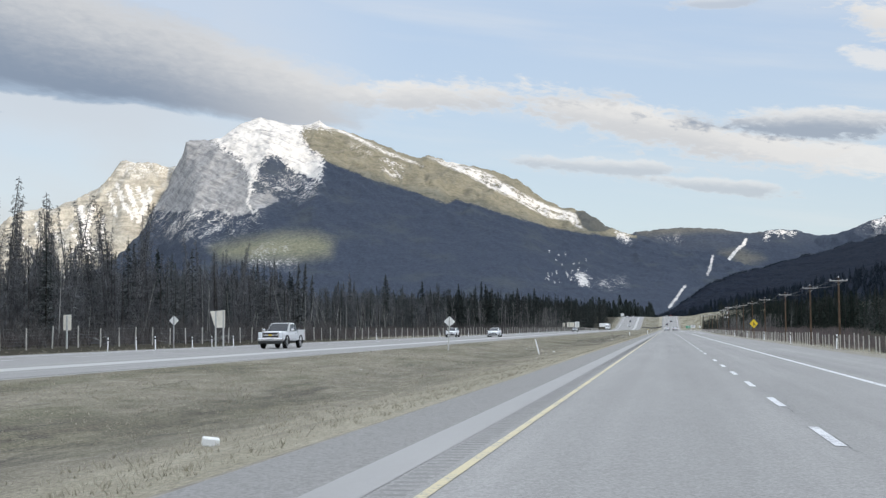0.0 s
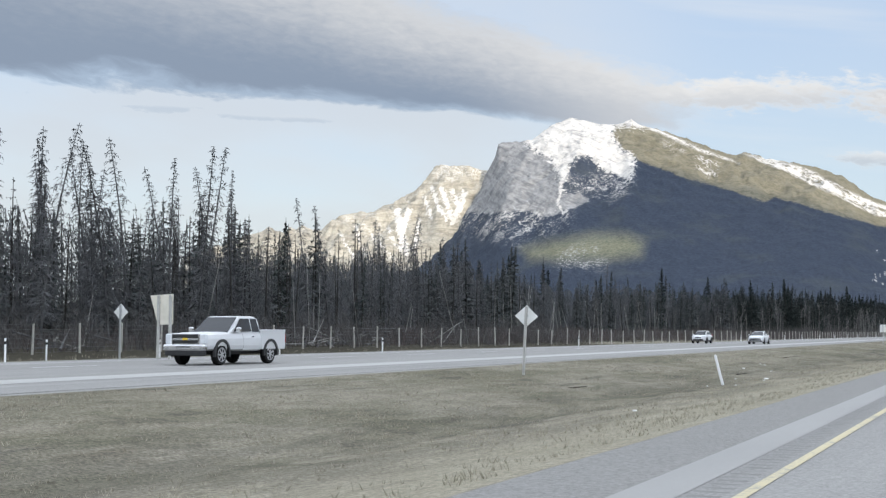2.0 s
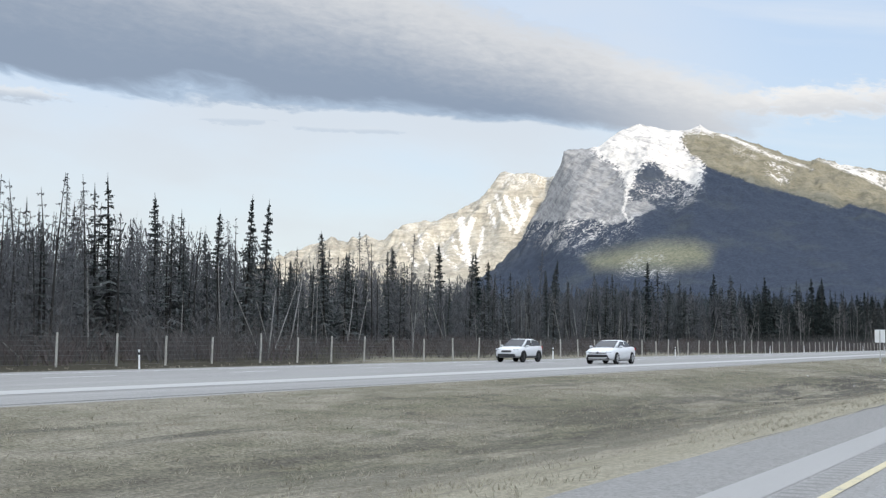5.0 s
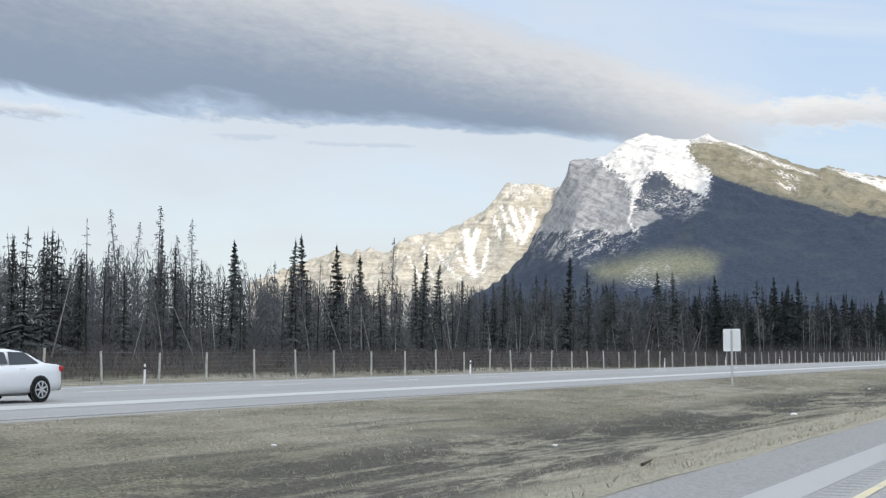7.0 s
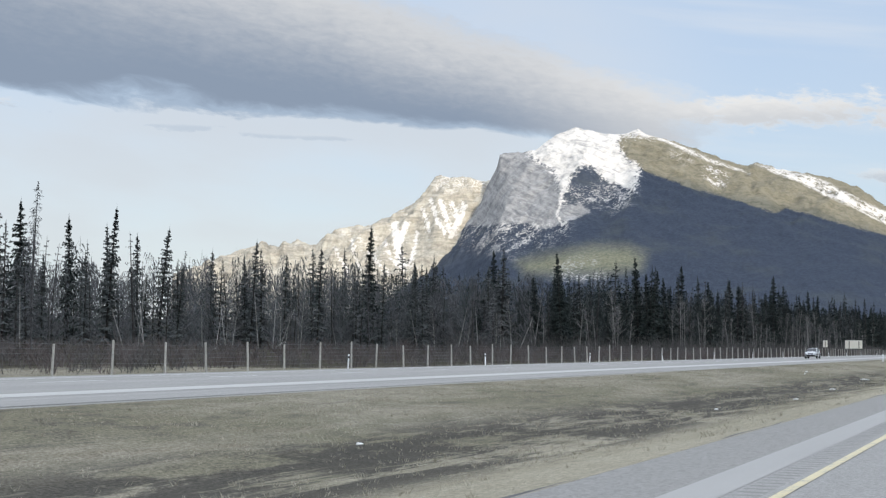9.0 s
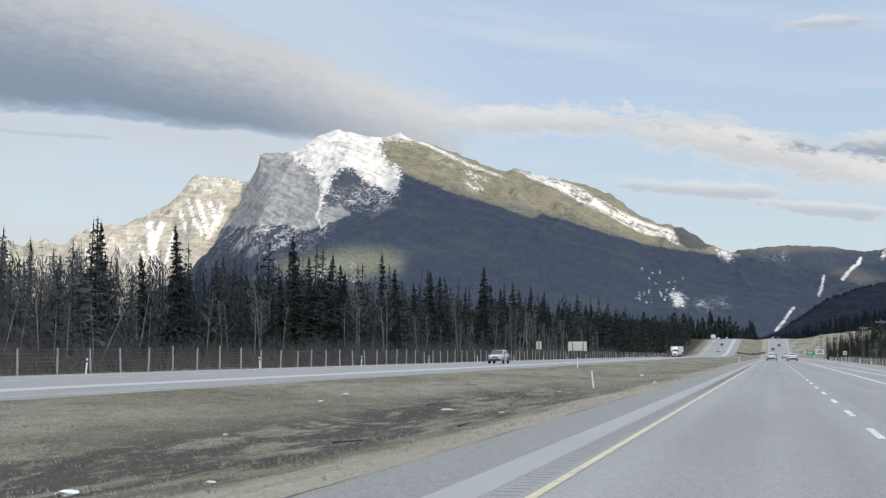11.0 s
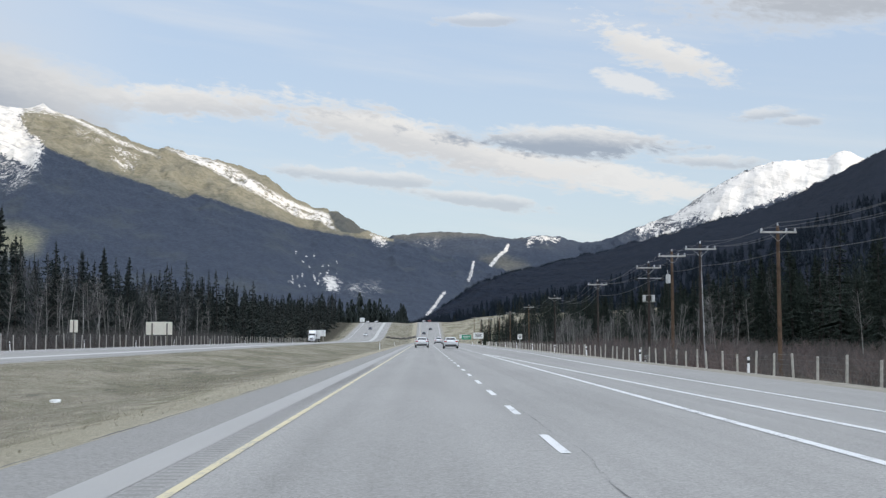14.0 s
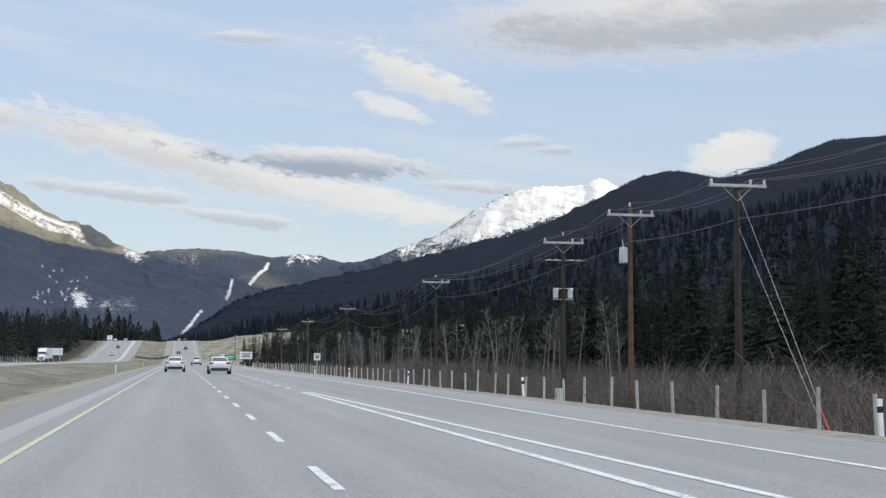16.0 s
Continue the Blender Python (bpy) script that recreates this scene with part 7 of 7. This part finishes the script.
def pickup(x, y, z, turn, label):
    c = thing("pickup_truck", x, y, z, label, "pickup truck", "", turn)
    part("body", loft(shell([(0.35, 1.0, 0.55, 1.22), (1.4, 1.0, 0.55, 1.22), (2.3, 0.99, 0.56, 1.20), (2.8, 0.96, 0.58, 1.16), (2.92, 0.90, 0.62, 1.08)])), M["car_white"], c, smooth=False)
    part("door_panel", loft(shell([(-1.0, 1.0, 0.52, 1.25), (0.34, 1.0, 0.52, 1.24)])), M["car_white"], c)
    part("cabin", loft(cabin([(-1.05, 0.90, 1.2, 0.72, 1.80), (-0.8, 0.92, 1.2, 0.74, 1.89), (0.3, 0.92, 1.2, 0.74, 1.88), (1.25, 0.86, 1.18, 0.80, 1.24)])), M["car_white"], c, smooth=False)
    part("windscreen", quad([(-0.78, 1.22, 1.27), (0.78, 1.22, 1.27), (0.68, 0.42, 1.84), (-0.68, 0.42, 1.84)], 0.03), M["glass"], c, "dark windscreen")
    bed = bmesh.new()
    for s in (-1, 1):
        box(s * 0.95, -1.97, 0.96, 0.10, 1.9, 0.78, 0.03, bm=bed)
        box(s * 0.95, -1.97, 1.345, 0.13, 1.9, 0.04, 0.015, bm=bed)
    box(0, -2.90, 0.97, 1.98, 0.06, 0.76, 0.02, bm=bed)
    box(0, -1.97, 0.66, 1.9, 1.9, 0.08, bm=bed)
    box(0, -1.04, 0.97, 1.86, 0.06, 0.76, bm=bed)
    part("cargo_bed", bed, M["car_white"], c, "open white cargo bed")
    for s in (-1, 1):
        for a, b, a2, b2 in ((-0.92, -0.42, -0.85, -0.42), (-0.30, 1.0, -0.30, 0.36)):
            part("side_window", quad([(s * 0.925, a, 1.28), (s * 0.925, b, 1.27), (s * 0.79, b2, 1.78), (s * 0.79, a2, 1.78)], 0.02 * s), M["glass"], c, "tinted side window")
        part("mirror", box(s * 1.13, 0.92, 1.34, 0.24, 0.12, 0.20, 0.04), M["chrome"], c, "chrome mirror")
        part("headlight", box(s * 0.80, 2.85, 0.99, 0.29, 0.18, 0.40, 0.04), M["lamp_glass"], c, "clear headlight")
        part("tail_light", box(s * 0.93, -2.93, 1.0, 0.14, 0.06, 0.36, 0.02), M["tail_red"], c)
        for wy in (-1.72, 1.90):
            part("arch", wheel_arch(0.46, 0.56, 0.06), M["trim"], c, "black flared wheel arch").location = (s * 0.985, wy, 0.43)
        part("door_handle", box(s * 1.01, -0.32, 1.08, 0.04, 0.2, 0.04, 0.01), M["chrome"], c)
    part("grille_frame", box(0, 2.91, 0.99, 1.30, 0.08, 0.44, 0.03), M["chrome"], c, "chrome grille surround")
    for gz in (0.885, 1.095):
        part("grille", box(0, 2.945, gz, 1.20, 0.03, 0.135, 0.01), M["black_plastic"], c, "black grille opening")
    part("badge", box(0, 2.965, 0.99, 0.24, 0.03, 0.075, 0.02), M["yellow_film"], c, "plain gold badge")
    part("bonnet", loft([(1.05, [(0.80, 1.19), (0.72, 1.255), (0.3, 1.275)]), (2.2, [(0.80, 1.17), (0.70, 1.235), (0.3, 1.25)]), (2.84, [(0.74, 1.13), (0.66, 1.17), (0.3, 1.18)])]), M["car_white"], c, "raised white bonnet", smooth=True)
    part("front_bumper", box(0, 2.96, 0.67, 1.96, 0.24, 0.23, 0.06), M["chrome"], c, "chrome bumper")
    part("bumper_slot", box(0, 3.075, 0.70, 0.66, 0.03, 0.05, 0.01), M["black_plastic"], c)
    part("air_dam", box(0, 2.92, 0.47, 1.86, 0.16, 0.22, 0.04), M["trim"], c)
    part("chassis", box(0, -0.2, 0.46, 0.9, 5.0, 0.14, 0.02), M["trim"], c)
    wheels(c, 0.99, (-1.72, 1.90), 0.40, M["alloy"], 0.27)
    return c


def semi(x, y, z, turn):
    c = thing("semi_trailer_truck", x, y, z, "white semi-trailer truck with a tall box trailer", "truck", "", turn)
    part("trailer", box(0, -9.0, 2.55, 2.55, 14.0, 2.85, 0.05), M["car_white"], c, "white box trailer")
    part("cab", loft(cabin([(-1.9, 1.2, 1.0, 1.12, 3.6), (-1.0, 1.22, 1.0, 1.15, 3.75), (0.4, 1.22, 1.0, 1.1, 3.1), (1.0, 1.18, 1.0, 1.05, 2.0)])), M["car_white"], c)
    part("bonnet", loft(shell([(0.8, 1.05, 0.7, 1.95), (2.2, 0.98, 0.7, 1.75), (2.7, 0.86, 0.75, 1.55)])), M["car_white"], c)
    part("windscreen", quad([(-1.0, 1.02, 1.95), (1.0, 1.02, 1.95), (0.98, 0.55, 2.85), (-0.98, 0.55, 2.85)], 0.04), M["glass"], c, "dark windscreen")
    part("grille", box(0, 2.72, 1.15, 1.0, 0.08, 0.8, 0.03), M["chrome"], c, "chrome grille")
    part("bumper", box(0, 2.75, 0.55, 2.3, 0.25, 0.36, 0.05), M["chrome"], c)
    part("chassis", box(0, -6.5, 0.95, 1.0, 17.0, 0.25, 0.02), M["trim"], c)
    for s in (-1, 1):
        part("headlight", box(s * 0.92, 2.5, 1.0, 0.28, 0.3, 0.25, 0.04), M["lamp_glass"], c)
        part("side_window", quad([(s * 1.23, -0.5, 1.95), (s * 1.23, 0.6, 1.95), (s * 1.17, 0.4, 2.75), (s * 1.17, -0.5, 2.75)], 0.02 * s), M["glass"], c)
        part("mirror", box(s * 1.5, 0.7, 2.2, 0.15, 0.12, 0.6, 0.03), M["trim"], c)
        part("exhaust_stack", rod((s * 1.05, -2.05, 1.0), (s * 1.05, -2.05, 4.0), 0.08, sides=10), M["chrome"], c)
    wheels(c, 1.22, (1.7, -1.9, -3.2, -13.6, -14.9), 0.5, M["alloy"], 0.3)
    return c


def road_z(x, y):
    return (-0.17 + tilt(x, y) if x < -20 else -0.02) + grade(y) + 0.038


def on_road(x, y):
    return x, y, road_z(x, y)


truck = pickup(*on_road(-31.2, 102.4), 180, "white pickup truck with black wheel arches on the far carriageway")
truck.scale = (1.06, 1.06, 1.09)
sedan = saloon(*on_road(-28.9, 218.0), 180, "car_white", "white saloon car heading the other way")
sedan.scale = (1.05, 1.05, 1.07)
crossover(*on_road(-36.5, 220.4), 180, "car_white", "white crossover car with black cladding")
crossover(*on_road(-31.5, 451.5), 180, "car_silver", "silver crossover car on the far carriageway", "alloy", False)
semi(*on_road(-36.4, 806), 180)
saloon(*on_road(-0.35, 566), 0, "car_white", "white saloon car driving ahead in the inner lane")
saloon(*on_road(3.35, 549), 0, "car_white", "white saloon car driving ahead in the outer lane")
saloon(*on_road(3.3, 690), 0, "car_white", "small white car further along the lane", tall=1.08)
crossover(*on_road(0.2, 742), 0, "car_dark", "dark car further along the lane", "alloy", False)
for x, y, col, turn in ((-0.2, 1090, "car_dark", 0), (3.4, 1130, "car_dark", 0), (-0.2, 1225, "car_silver", 0), (3.4, 1240, "car_red", 0), (-31.2, 1075, "car_white", 180), (-31.4, 1140, "car_dark", 180), (-36.4, 1215, "car_white", 180), (-31.4, 1235, "car_white", 180)):
    ob = saloon(x, y, road_z(x, y), turn, col, "distant car on the climbing carriageway", "distant cars")
    slope = math.degrees(math.atan((grade(y + 2) - grade(y - 2)) / 4))
    ob.rotation_euler = (radians(slope if turn == 0 else -slope), 0, radians(turn))


# ---------------------------------------------------------------- grey timber heaped behind the fence
def log_heap(x, y, logs, seed):
    rnd = random.Random(seed)
    heap = thing("log_pile", x, y, ground_z(x, y), "heap of grey fallen logs and branches behind the fence", "log pile", "log piles")
    for i in range(logs):
        ln = rnd.uniform(1.2, 3.8)
        a, up = rnd.uniform(-50, 50) + 90, rnd.uniform(-16, 22)
        m = pose(rnd.uniform(-1.2, 1.2), rnd.uniform(-3.2, 3.2), 0.12 + 0.9 * rnd.random() ** 1.5, 0, -up, a)
        bm = rod((-ln / 2, 0, 0), (ln / 2, 0.1, 0), rnd.uniform(0.04, 0.10), 0.02, 6)
        bmesh.ops.transform(bm, matrix=m, verts=bm.verts)
        part("log", bm, M["bleached_wood"] if rnd.random() < 0.3 else M["dead_bark"], heap)


for i, (x, y, k) in enumerate(((-55.5, 141, 16), (-55.0, 146, 18), (-55.5, 156, 20), (-56.0, 151, 12), (-56.0, 166, 16), (-54.5, 120, 10), (-56.5, 176, 12))):
    log_heap(x, y, k, 500 + i)

# dark stones in a line across the climbing median
rnd = random.Random(77)
bm = bmesh.new()
for i in range(70):
    t = rnd.random()
    x, y = -19.5 + 15 * t, 1058 + 6 * t + rnd.uniform(-5, 5)
    start = len(bm.verts)
    made = bmesh.ops.create_icosphere(bm, subdivisions=1, radius=rnd.uniform(0.35, 0.95))
    for v in made["verts"]:
        v.co *= 0.75 + 0.5 * rnd.random()
        v.co.z *= 0.7
        v.co += Vector((x, y, ground_z(x, y) + 0.1))
me = bpy.data.meshes.new("rubble")
bm.to_mesh(me)
bm.free()
M["dark_stone"] = speckled("dark_rubble_stone", (0.04, 0.038, 0.036), (0.12, 0.112, 0.105), 0.8, 0.95, 0.05)
me.materials.append(M["dark_stone"])
tagged(new("rubble", me), "line of dark stones across the grass median", "stones", kind="stuff")
